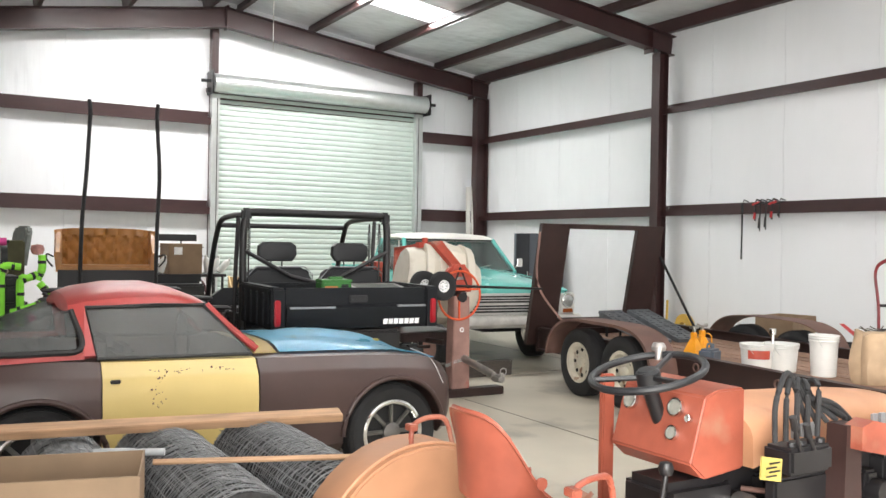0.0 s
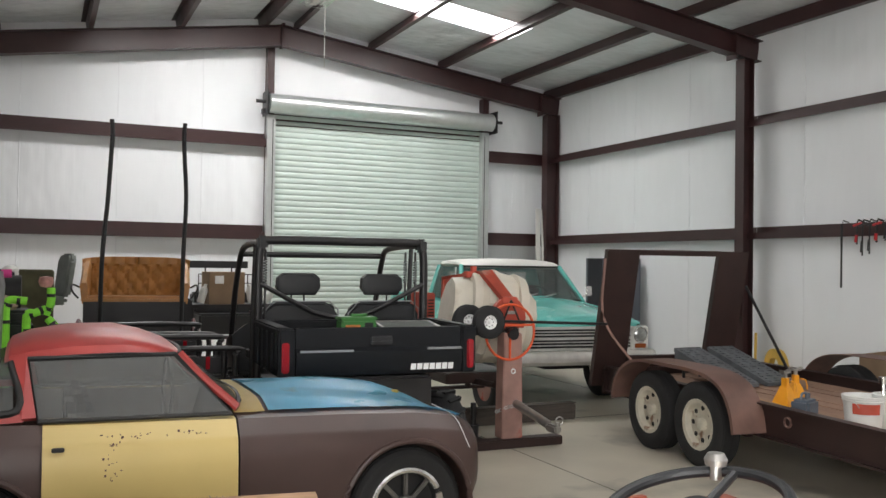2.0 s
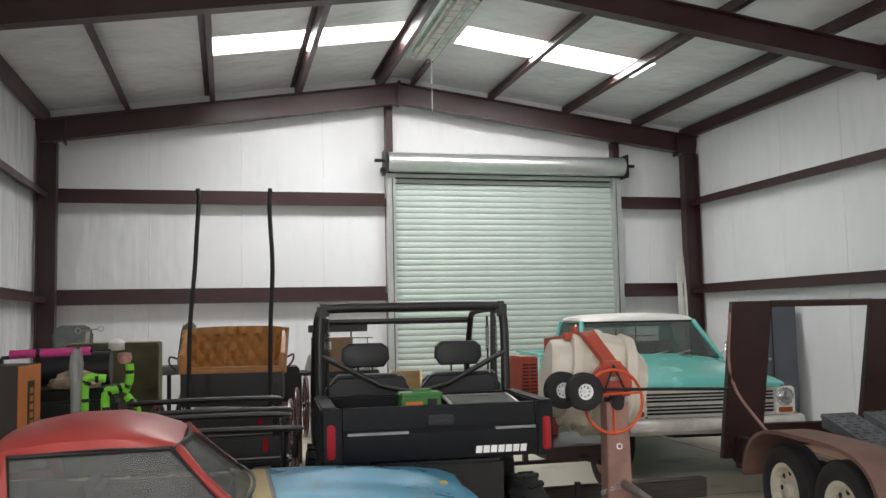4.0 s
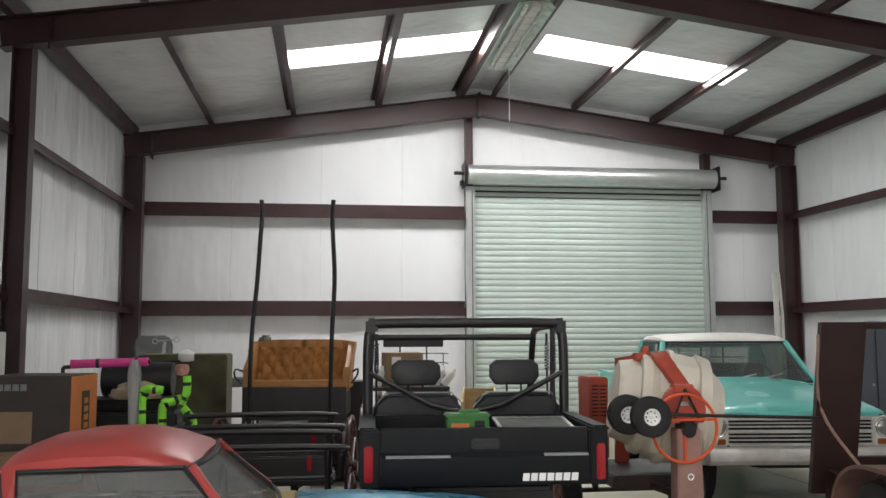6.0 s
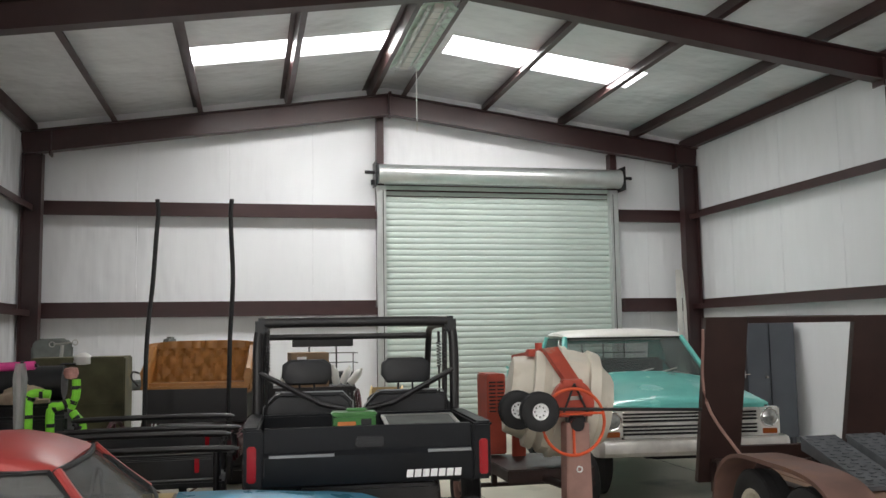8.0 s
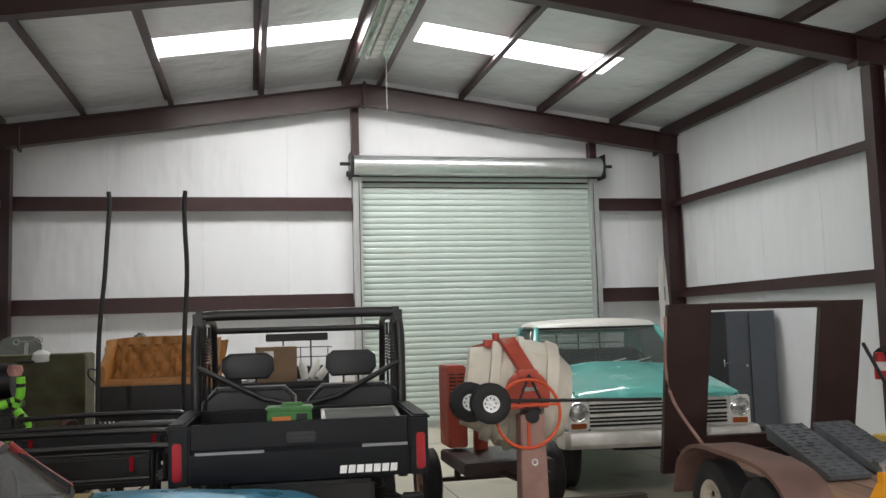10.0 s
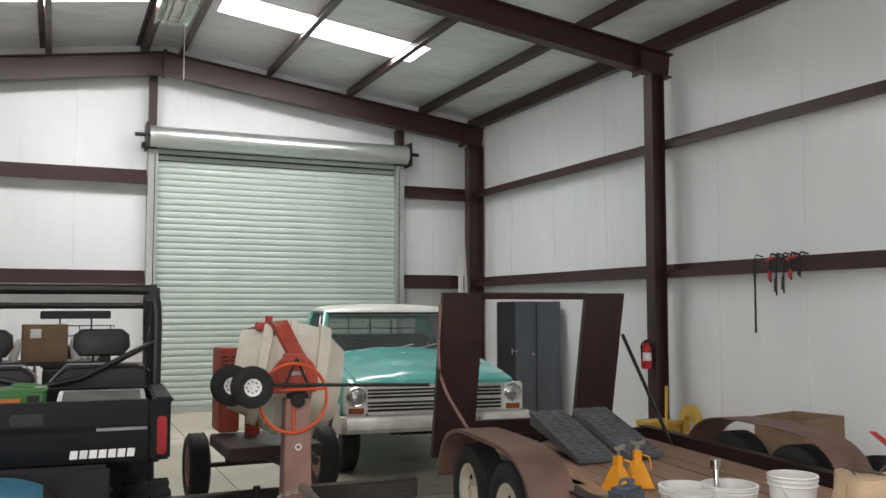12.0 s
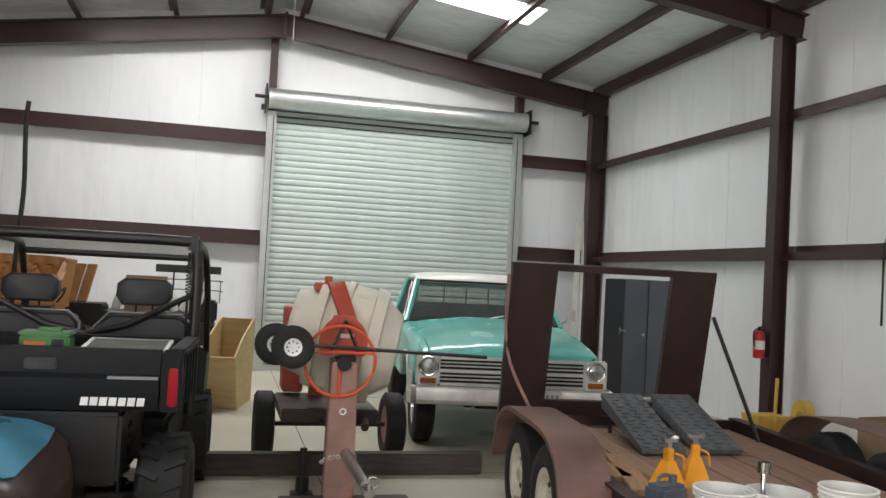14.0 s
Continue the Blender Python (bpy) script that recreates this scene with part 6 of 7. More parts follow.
def wire_roll(x, y0, y1, r, seed, z):
    roll = thing("wire_roll", pose(x, (y0 + y1) / 2, z), "rolled galvanised wire fencing lying on its side", "wire roll", "rolls of wire fencing")
    ln = y1 - y0
    # near-black solid filling stands for the shade between the inner windings
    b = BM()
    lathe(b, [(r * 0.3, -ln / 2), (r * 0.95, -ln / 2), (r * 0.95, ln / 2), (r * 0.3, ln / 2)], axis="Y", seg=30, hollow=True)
    part("roll_core", b, WIREFILL, roll)
    rnd = random.Random(seed)
    b = BM()
    for layer in range(2):
        rr = r * (0.975 + 0.022 * layer)
        for i in range(46):
            y = -ln / 2 + ln * (i + rnd.random() * 0.4) / 46
            pts = [(rr * (1 + 0.012 * rnd.uniform(-1, 1)) * math.cos(a), y + 0.012 * rnd.uniform(-1, 1), rr * (1 + 0.012 * rnd.uniform(-1, 1)) * math.sin(a)) for a in np.linspace(0, 2 * math.pi, 31)[:-1]]
            tube(b, pts, 0.0019, 4, closed=True)
        for i in range(40):
            a = 2 * math.pi * (i + rnd.random() * 0.5) / 40
            pts = [(rr * (1 + 0.012 * rnd.uniform(-1, 1)) * math.cos(a + 0.03 * rnd.uniform(-1, 1)), y, rr * (1 + 0.012 * rnd.uniform(-1, 1)) * math.sin(a + 0.03 * rnd.uniform(-1, 1))) for y in np.linspace(-ln / 2, ln / 2, 12)]
            tube(b, pts, 0.0019, 4)
    tagged(part("wire_mesh", b, WIRE, roll), kind="stuff")
    return roll


wire_roll(1.88, 3.22, 4.62, 0.225, 1, 0.206 + 0.23)
wire_roll(1.42, 3.28, 4.70, 0.225, 2, 0.206 + 0.23)
wire_roll(0.99, 3.75, 4.78, 0.205, 3, 0.206 + 0.21)
b = BM()
box(b, (0, 0, 0), (1.95, 0.09, 0.04), None, 0.004)
o = single("pine_plank", b, PINE, "clean pine board lying across the wire rolls", "plank")
o.matrix_world = pose(1.30, 4.50, 0.672, 14, 0.6, -7)
b = BM()
rod(b, (-0.45, 0, 0), (0.45, 0, 0), 0.012, seg=8)
o = single("wooden_lath", b, PINE, "thin wooden stick lying across the wire rolls", "stick")
o.matrix_world = pose(1.62, 3.60, 0.678, 0, 0, -20)
b = BM()
rod(b, (-0.3, 0, 0), (-0.02, 0, 0), 0.015, seg=14)
rod(b, (-0.3, 0, 0), (-0.14, 0, 0), 0.018, seg=14)
o = single("conduit_pipe", b, mat("grey_conduit", (0.45, 0.47, 0.48), 0.45), "short grey conduit pipe lying on wire rolls", "pipe")
o.matrix_world = pose(1.30, 3.92, 0.672, 0, 0, -22)


def carton(name, m, sx, sy, sz, flaps, label, outer=CARD, open_top=True):
    c = thing(name, m, label, "box")
    t = 0.006
    def panel(centre, size):
        b = BM()
        box(b, centre, size)
        part("panel", b, outer, c)
    panel((0, 0, t / 2), (sx - 2 * t, sy - 2 * t, t))
    for s in (-1, 1):
        panel((s * (sx / 2 - t / 2), 0, sz / 2), (t, sy, sz))
        panel((0, s * (sy / 2 - t / 2), sz / 2), (sx - 2 * t, t, sz))
    if not open_top:
        panel((0, 0, sz + t / 2), (sx, sy, t))
    if flaps:
        for s in (-1, 1):
            b = BM()
            slab(b, [(-sx / 2, s * sy / 2, sz), (sx / 2, s * sy / 2, sz), (sx / 2, s * (sy / 2 + 0.06), sz + flaps), (-sx / 2, s * (sy / 2 + 0.06), sz + flaps)], t)
            part("flap", b, CARDIN, c)
    return c


c = carton("cardboard_box", pose(0.745, 3.38, 0.21, 0, 0, -14), 0.66, 0.36, 0.585, 0, "open brown cardboard box with small dark print")
b = BM()
for k in range(3):
    box(b, (-0.02, -0.183, 0.48 - 0.03 * k), (0.13, 0.004, 0.014))
part("print", b, GREYDECAL, c)

# ---- surrey carriage ----
surrey = thing("horse_carriage", pose(2.20, 11.06, 0, 0, 0, -7), "antique carriage with tan tufted seat and black body", "carriage")
b = BM()
rows = []
nx, nz = 43, 17
SW, SH = 1.06, 0.42
for j in range(nz):
    row = []
    v = j / (nz - 1)
    for i in range(nx):
        u = i / (nx - 1)
        x = (u - 0.5) * SW * (1 + 0.05 * v)
        # diamond tufts: two sets of slanted channels
        p1, p2 = (u * 8 + v * 2.0) % 1, (u * 8 - v * 2.0) % 1
        d = min(abs(p1 - 0.5), abs(p2 - 0.5)) * 2
        puff = 0.055 * (1 - d * 0) * (abs(math.sin(math.pi * p1)) * abs(math.sin(math.pi * p2))) ** 0.5
        if v > 0.8:
            puff = 0.05 * abs(math.sin(math.pi * 8 * u)) ** 0.4
        wrap = 0.16 * max(0, abs(u - 0.5) * 2 - 0.86) / 0.14
        top = -0.03 * (abs(u - 0.5) * 2) ** 4 if v > 0.9 else 0
        row.append((x, -puff - wrap + 0.10 * v, 1.24 + SH * v + top))
    rows.append(row)
vs = [[b.verts.new(p) for p in r] for r in rows]
back = [[b.verts.new((p[0], 0.10 + 0.10 * j / (nz - 1), p[2])) for p in r] for j, r in enumerate(rows)]
for j in range(nz - 1):
    for i in range(nx - 1):
        b.faces.new((vs[j][i], vs[j][i + 1], vs[j + 1][i + 1], vs[j + 1][i]))
        b.faces.new((back[j][i], back[j + 1][i], back[j + 1][i + 1], back[j][i + 1]))
for i in range(nx - 1):
    b.faces.new((vs[-1][i], vs[-1][i + 1], back[-1][i + 1], back[-1][i]))
    b.faces.new((vs[0][i], back[0][i], back[0][i + 1], vs[0][i + 1]))
for j in range(nz - 1):
    b.faces.new((vs[j][0], vs[j + 1][0], back[j + 1][0], back[j][0]))
    b.faces.new((vs[j][-1], back[j][-1], back[j + 1][-1], vs[j + 1][-1]))
part("seat_back", b, TUFT, surrey, "diamond-tufted tan leather seat back")
for s in (-1, 1):
    b = BM()
    loft(b, [[(s * (0.47 + w), y, z) for w, z in ((0.0, 1.2), (0.06, 1.2), (0.08, zt - 0.03), (0.06, zt), (0.02, zt), (0, zt - 0.04))] for y, zt in ((0.08, 1.62), (-0.05, 1.60), (-0.2, 1.48), (-0.38, 1.38))])
    part("arm_rest", b, TUFT, surrey)
    b = BM()
    tube(b, smooth_path([(s * 0.56, -0.40, 1.22), (s * 0.62, -0.42, 1.30), (s * 0.62, -0.36, 1.36), (s * 0.56, -0.25, 1.33)]), 0.01, 6)
    part("hand_rail", b, BLACKSTEEL, surrey)
b = BM()
box(b, (0, -0.12, 1.18), (1.06, 0.52, 0.12), None, 0.04)
part("seat_cushion", b, TUFT, surrey)
b = BM()
box(b, (0, -0.42, 1.02), (1.02, 0.03, 0.34), None, 0.006)
box(b, (0, -0.1, 1.0), (1.0, 0.6, 0.24), None, 0.01)
part("seat_box", b, BLACKSTEEL, surrey, "black painted seat box")
b = BM()
box(b, (0, -0.435, 1.20), (1.06, 0.03, 0.03), None, 0.008)
part("seat_edge", b, TUFT, surrey)
b = BM()
box(b, (0.05, -0.5, 0.70), (0.98, 1.6, 0.22), None, 0.02)
box(b, (0.07, -1.27, 0.74), (0.90, 0.05, 0.3), None, 0.01)
part("carriage_body", b, MAROON, surrey)
for s in (-1, 1):
    b = BM()
    x = 0.115 + s * 0.37
    tube(b, smooth_path([(x - 0.04, -1.25, 0.55), (x - 0.03, -1.25, 1.6), (x + s * -0.01, -1.22, 2.2), (x + 0.03 * (1 if s < 0 else -1), -1.20, 2.62), (x + 0.04 * (1 if s < 0 else -1), -1.18, 2.85), (x + 0.03 * (1 if s < 0 else -1), -1.18, 2.98)], 8), 0.021, 8)
    part("canopy_post", b, BLACKSTEEL, surrey, "bent black canopy post")
    for y in (-1.0, 0.4):
        b = BM()
        R = 0.48
        ring(b, (s * 0.62, y, R), R - 0.02, 0.02, "X", 40, 6)
        for k in range(12):
            a = 2 * math.pi * k / 12
            rod(b, (s * 0.62, y, R), (s * 0.62, y + (R - 0.03) * math.cos(a), R + (R - 0.03) * math.sin(a)), 0.012, seg=6)
        rod(b, (s * 0.57, y, R), (s * 0.68, y, R), 0.05)
        part("spoked_wheel", b, MAROON, surrey)
b = BM()
for y in (-1.0, 0.4):
    rod(b, (-0.62, y, 0.48), (0.62, y, 0.48), 0.022)
    rod(b, (0, y, 0.48), (0, y, 0.62), 0.03)
part("axle", b, BLACKSTEEL, surrey)


# ---- black wagon frames with rails, in front of the carriage ----
def wagon(y, ztop, x0, x1, lower, label):
    w = thing("wagon_frame", pose((x0 + x1) / 2, y, 0), label, "wagon frame", "black wagon frames")
    h = (x1 - x0) / 2
    for dy, dz, sx in ((0.0, 0.0, 1.0), (0.34, 0.06, 0.92)):
        b = BM()
        pts = [(-h * sx, dy, ztop + dz - 0.20), (-h * sx, dy, ztop + dz - 0.05), (-h * sx + 0.06, dy, ztop + dz), (h * sx - 0.06, dy, ztop + dz), (h * sx, dy, ztop + dz - 0.05), (h * sx, dy, ztop + dz - 0.20)]
        tube(b, smooth_path(pts, 5), 0.022, 8)
        part("top_rail", b, BLACKSTEEL, w)
    b = BM()
    box(b, (0, 0.02, ztop - 0.12), (2 * h - 0.1, 0.03, 0.13), None, 0.01)
    part("seat_back_panel", b, BLACK, w)
    b = BM()
    box(b, (0, 0.20, ztop - 0.22), (2 * h - 0.06, 0.42, 0.05), None, 0.015)
    part("bench", b, BLACK, w)
    for x in (-h + 0.08, h - 0.08):
        for dy in (0.0, 0.34):
            b = BM()
            rod(b, (x, dy, 0.0), (x, dy, ztop - 0.02), 0.02)
            part("post", b, BLACKSTEEL, w)
    for z in (lower, lower - 0.22):
        b = BM()
        rod(b, (-h + 0.06, -0.02, z), (h - 0.04, -0.02, z), 0.026 if z == lower else 0.016)
        part("lower_rail", b, BLACKSTEEL, w)
    b = BM()
    rod(b, (-h + 0.1, 0.20, lower + 0.08), (h - 0.1, 0.20, lower + 0.06), 0.014)
    rod(b, (-h + 0.2, 0.10, lower - 0.1), (h - 0.2, 0.30, lower + 0.1), 0.014)
    part("linkage", b, MAROON, w)
    for x in (-h * 0.3, h * 0.1, h * 0.55):
        b = BM()
        box(b, (x, 0.18, lower + 0.02), (0.05, 0.06, 0.2), None, 0.01)
        part("bracket", b, BLACKSTEEL, w)
    # second axle beam, springs and worn frame rails under the bench
    for y, z in ((0.02, lower - 0.30), (0.30, lower - 0.26), (0.16, lower - 0.12)):
        b = BM()
        rod(b, (-h + 0.1, y, z), (h - 0.06, y + 0.02, z + 0.03), 0.02, seg=8)
        part("frame_tube", b, MAROON if y > 0.2 else BLACKSTEEL, w)
    for x in (-h * 0.55, h * 0.3):
        for k in range(3):
            b = BM()
            tube(b, smooth_path([(x - 0.16 + 0.03 * k, 0.06, lower - 0.12 - 0.016 * k), (x, 0.06, lower - 0.20 - 0.016 * k), (x + 0.16 - 0.03 * k, 0.06, lower - 0.12 - 0.016 * k)], 5), 0.008, 6)
            part("leaf_spring", b, RUST, w)
    for s in (-1, 1):
        b = BM()
        box(b, (s * (h - 0.2), -0.026, ztop - 0.10), (0.03, 0.012, 0.09), None, 0.003)
        part("reflector", b, REDLENS, w, "narrow red reflector")
    b = BM()
    rod(b, (-h * 0.55, 0.1, ztop - 0.18), (-h * 0.3, 0.16, ztop - 0.02), 0.015)
    rod(b, (-h * 0.62, 0.05, lower - 0.1), (-h * 0.62, 0.05, lower + 0.14), 0.016)
    part("spray_pipe", b, BUCKET, w, "white plastic pipe")
    return w


wagon(7.45, 0.985, 1.22, 2.55, 0.68, "black tubular wagon frame with bench rails and linkage")
wagon(8.62, 1.0, 1.30, 2.56, 0.66, "black tubular wagon frame with red reflectors and rails")

# second carriage near the back wall
bug = thing("buggy_seat", pose(3.74, 14.45, 0, 0, 0, 0), "black buggy with slatted backrest and luggage rail", "buggy")
b = BM()
box(b, (0, 0.2, 1.57), (0.90, 0.03, 0.11), None, 0.008)
part("back_board", b, BLACKSTEEL, bug)
b = BM()
for x in (-0.2, 0.2):
    rod(b, (x, 0.2, 1.1), (x, 0.2, 1.58), 0.012, seg=8)
for z in (1.28, 1.42):
    tube(b, [(-0.3, 0.2, z), (0.45, 0.2, z), (0.48, -0.1, z)], 0.008, 6)
for x in (-0.3, 0.05, 0.45):
    rod(b, (x, 0.2, 1.1), (x, 0.2, 1.42), 0.008, seg=6)
part("luggage_rail", b, BLACKSTEEL, bug)
b = BM()
box(b, (0, 0.0, 1.0), (0.85, 0.5, 0.3), None, 0.03)
box(b, (0, -0.1, 0.7), (0.8, 0.9, 0.3), None, 0.03)
part("body", b, BLACK, bug)
for s in (-1, 1):
    b = BM()
    ring(b, (s * 0.5, 0.1, 0.45), 0.43, 0.02, "X", 36, 6)
    for k in range(10):
        a = 2 * math.pi * k / 10
        rod(b, (s * 0.5, 0.1, 0.45), (s * 0.5, 0.1 + 0.42 * math.cos(a), 0.45 + 0.42 * math.sin(a)), 0.011, seg=6)
    rod(b, (0, 0.1, 0.45), (s * 0.55, 0.1, 0.45), 0.03)
    part("spoked_wheel", b, MAROON, bug)
# side benches of the carriages (tan folded seats and black bench)
b = BM()
for k in range(3):
    slab(b, [(0.12 * k, 0, 0.0), (0.12 * k + 0.10, 0.0, 0.0), (0.12 * k + 0.18, 0.14, 0.42), (0.12 * k + 0.08, 0.14, 0.42)], 0.06)
o = single("folded_seat_cushions", b, TUFT, "three folded tan seat cushions standing on a carriage", "cushion")
o.matrix_world = pose(2.40, 12.2, 1.16)
b = BM()
box(b, (0.1, 0.05, 0.58), (0.7, 0.45, 1.15), None, 0.02)
o = single("storage_chest", b, BLACK, "black chest standing behind the carriage", "chest")
o.matrix_world = pose(2.5, 12.2, 0)

# carton, white bottles and jugs behind the utility vehicle
stand = thing("work_table", pose(3.42, 12.3, 0), "dark low table holding carton and bottles", "table")
b = BM()
box(b, (0, 0, 1.06), (1.0, 0.55, 0.04), None, 0.004)
part("table_top", b, BLACKSTEEL, stand)
for x in (-0.46, 0.46):
    for y in (-0.23, 0.23):
        b = BM()
        rod(b, (x, y, 0), (x, y, 1.05), 0.018)
        part("leg", b, BLACKSTEEL, stand)
c = carton("shipping_carton", pose(3.37, 12.30, 1.08, 0, 0, 4), 0.45, 0.40, 0.40, 0, "closed brown shipping carton with white label on a table", CARD, False)
b = BM()
box(b, (-0.10, -0.202, 0.31), (0.11, 0.004, 0.10))
part("label", b, DECAL, c)
for x, y, tilt in ((3.78, 12.25, 25), (3.70, 12.12, -10), (3.06, 12.12, 15), (3.86, 12.18, 40)):
    b = BM()
    lathe(b, [(0.0001, 0), (0.045, 0), (0.048, 0.02), (0.048, 0.16), (0.03, 0.20), (0.02, 0.21), (0.02, 0.24), (0.0001, 0.245)], axis="Z", seg=18)
    o = single("plastic_bottle", b, BUCKET, "white plastic bottle lying on the dark table", "bottle", "white bottles on the table")
    o.matrix_world = pose(x, y, 1.10, 0, tilt, 0)

# ---- corner clutter on the west side ----
def sofa(x, y, yaw, label):
    sft = thing("office_chair", pose(x, y, 0, 0, 0, yaw), label, "chair", "grey chairs in the corner")
    b = BM()
    loft(b, [[(-0.26 * k, yy, 0), (0.26 * k, yy, 0), (0.28 * k, yy + 0.06, 0.5), (0.20 * k, yy + 0.09, 0.6), (-0.20 * k, yy + 0.09, 0.6), (-0.28 * k, yy + 0.06, 0.5)] for yy, k in ((-0.05, 0.96), (0.05, 0.96))])
    xf(b, Matrix.Translation((0, 0.2, 1.1)))
    bmesh.ops.bevel(b, geom=list(b.edges), offset=0.03, segments=2, affect="EDGES", clamp_overlap=True)
    part("backrest", b, GREYFAB, sft)
    b = BM()
    box(b, (0, -0.05, 1.05), (0.52, 0.52, 0.12), None, 0.04)
    part("seat", b, GREYFAB, sft)
    b = BM()
    rod(b, (0, 0, 0.05), (0, 0, 1.0), 0.03)
    for k in range(5):
        a = 2 * math.pi * k / 5
        rod(b, (0, 0, 0.1), (0.28 * math.cos(a), 0.28 * math.sin(a), 0.04), 0.02)
    part("base", b, BLACKSTEEL, sft)


sofa(0.05, 14.3, 10, "grey fabric seat standing high in the corner")
sofa(1.32, 14.2, -75, "grey-green fabric seat standing beside the carriage")
b = BM()
box(b, (0, 0, 0.75), (0.95, 0.6, 1.5), None, 0.015)
for z in (0.5, 1.0):
    box(b, (0, -0.305, z), (0.93, 0.012, 0.02))
box(b, (0.28, -0.305, 1.36), (0.26, 0.012, 0.10), None, 0.004)
o = single("wooden_chest", b, OLIVE, "tall olive-brown stained wooden chest", "chest")
o.matrix_world = pose(0.90, 11.75, 0)
cap = thing("baseball_cap", pose(0.94, 11.5, 1.44, 10), "black and white cap hanging on the chest", "cap")
b = BM()
lathe(b, [(0.10, 0.0), (0.10, 0.03), (0.08, 0.08), (0.04, 0.105), (0.0001, 0.11)], axis="Z", seg=18)
part("crown", b, BUCKET, cap)
b = BM()
box(b, (-0.13, -0.05, 0.01), (0.16, 0.14, 0.012), None, 0.004)
part("brim", b, BLACK, cap)
ped = thing("exercise_handle", pose(0.40, 13.2, 0), "chrome pump stand with two looped handles", "stand")
b = BM()
rod(b, (-0.12, 0, 0.0), (0.0, 0, 1.62), 0.022)
part("post", b, DULLCHROME, ped)
b = BM()
rod(b, (-0.10, 0, 1.63), (0.12, 0, 1.65), 0.010, seg=8)
ring(b, (0.15, 0, 1.65), 0.032, 0.007, "Y", 16, 6)
ring(b, (-0.12, 0, 1.63), 0.032, 0.007, "Y", 16, 6)
part("handle", b, DULLCHROME, ped)
# shelves of dark crates behind the foam
for x, y, z, sx, sy, sz in ((0.75, 9.7, 0.0, 1.0, 0.6, 0.92), (0.78, 9.6, 0.925, 0.8, 0.45, 0.14), (0.72, 9.65, 1.07, 0.9, 0.5, 0.10)):
    b = BM()
    box(b, (0, 0, sz / 2), (sx, sy, sz), None, 0.025)
    for k in range(3):
        box(b, (-sx * 0.3 + sx * 0.3 * k, -sy / 2 - 0.004, sz * 0.5), (sx * 0.2, 0.012, sz * 0.4), None, 0.004)
    o = single("storage_tote", b, BLACK, "black plastic storage tote in the corner stack", "tote", "stacked black totes")
    o.matrix_world = pose(x, y, z, 0, 0, 3)
b = BM()
loft(b, [[(x, 0.16 * math.cos(a), 0.15 + 0.15 * math.sin(a)) for a in np.linspace(0, 2 * math.pi, 17)[:-1]] for x in (-0.3, 0.3)])
bmesh.ops.bevel(b, geom=[e for e in b.edges if len(e.link_faces) == 2 and e.calc_face_angle() > 1.0], offset=0.02, segments=2, affect="EDGES")
o = single("black_case", b, BLACK, "rounded black case lying on the tote stack", "case")
o.matrix_world = pose(0.78, 9.85, 1.17)
b = BM()
rnd = random.Random(5)
lathe(b, [(0.0001, 0.0), (0.2, 0.0), (0.22, 0.03), (0.19, 0.07), (0.13, 0.10), (0.06, 0.13), (0.0001, 0.14)], axis="Z", seg=22)
for v in b.verts:
    v.co *= 1 + 0.16 * rnd.uniform(-1, 1) * (v.co.z > 0.01)
o = single("folded_cloth", b, mat("tan_cloth", (0.42, 0.33, 0.24), 0.85, vary=0.3, scale=8, bump=0.2), "crumpled tan cloth on the black totes", "cloth")
o.matrix_world = pose(0.85, 9.42, 1.18)
foam = thing("foam_frame", pose(1.04, 9.0, 0), "lime green foam-wrapped tube frame with pink foam bar", "foam frame")


def foam_tube(pts, r=0.034, m=GREEN, name="foam_tube"):
    b = BM()
    tube(b, smooth_path(pts, 5), r, 10)
    t = part(name, b, m, foam)
    p = [Vector(q) for q in pts]
    for i in range(len(p) - 1):
        b = BM()
        mid = p[i].lerp(p[i + 1], 0.5)
        d = (p[i + 1] - p[i]).normalized() * 0.014
        rod(b, mid - d, mid + d, r * 1.07, seg=12)
        part("tape_band", b, BLACKSTEEL, t)


foam_tube([(-0.06, 0, 0.0), (-0.06, 0, 0.6), (-0.06, 0, 1.0), (-0.06, 0, 1.2), (-0.03, 0, 1.28), (0.10, 0.0, 1.27)])
foam_tube([(0.10, 0.02, 0.9), (0.10, 0.02, 1.15), (0.16, 0.02, 1.17), (0.24, 0.05, 1.2)])
foam_tube([(0.24, 0.05, 1.15), (0.28, 0.05, 1.25), (0.28, 0.05, 1.38)])
foam_tube([(0.02, -0.03, 0.86), (0.16, -0.05, 0.90), (0.32, -0.03, 0.96), (0.34, 0.0, 1.02), (0.26, 0.04, 1.12)])
foam_tube([(0.10, 0.0, 0.0), (0.10, 0.0, 0.5), (0.10, 0.02, 0.92)])
foam_tube([(-0.55, 0.3, 1.20), (-0.62, 0.3, 1.15)], 0.03)
foam_tube([(-0.62, 0.0, 1.485), (-0.2, 0.0, 1.495), (-0.02, 0.0, 1.50)], 0.036, PINK, "pink_bar")
b = BM()
rod(b, (-0.68, 0.0, 1.46), (0.0, 0.0, 1.50), 0.016)
rod(b, (-0.10, 0.02, 0.0), (-0.10, 0.02, 1.50), 0.016)
rod(b, (-0.68, 0.0, 0.0), (-0.68, 0.0, 1.46), 0.016)
part("steel_frame", b, BLACKSTEEL, foam)
b = BM()
loft(b, [[(-0.12 + 0.035 * math.cos(a) * k, -0.03 + 0.035 * math.sin(a) * k, z) for a in np.linspace(0, 2 * math.pi, 11)[:-1]] for z, k in ((0.6, 1), (0.9, 1.1), (1.2, 1.3), (1.4, 1.6), (1.52, 1.1))])
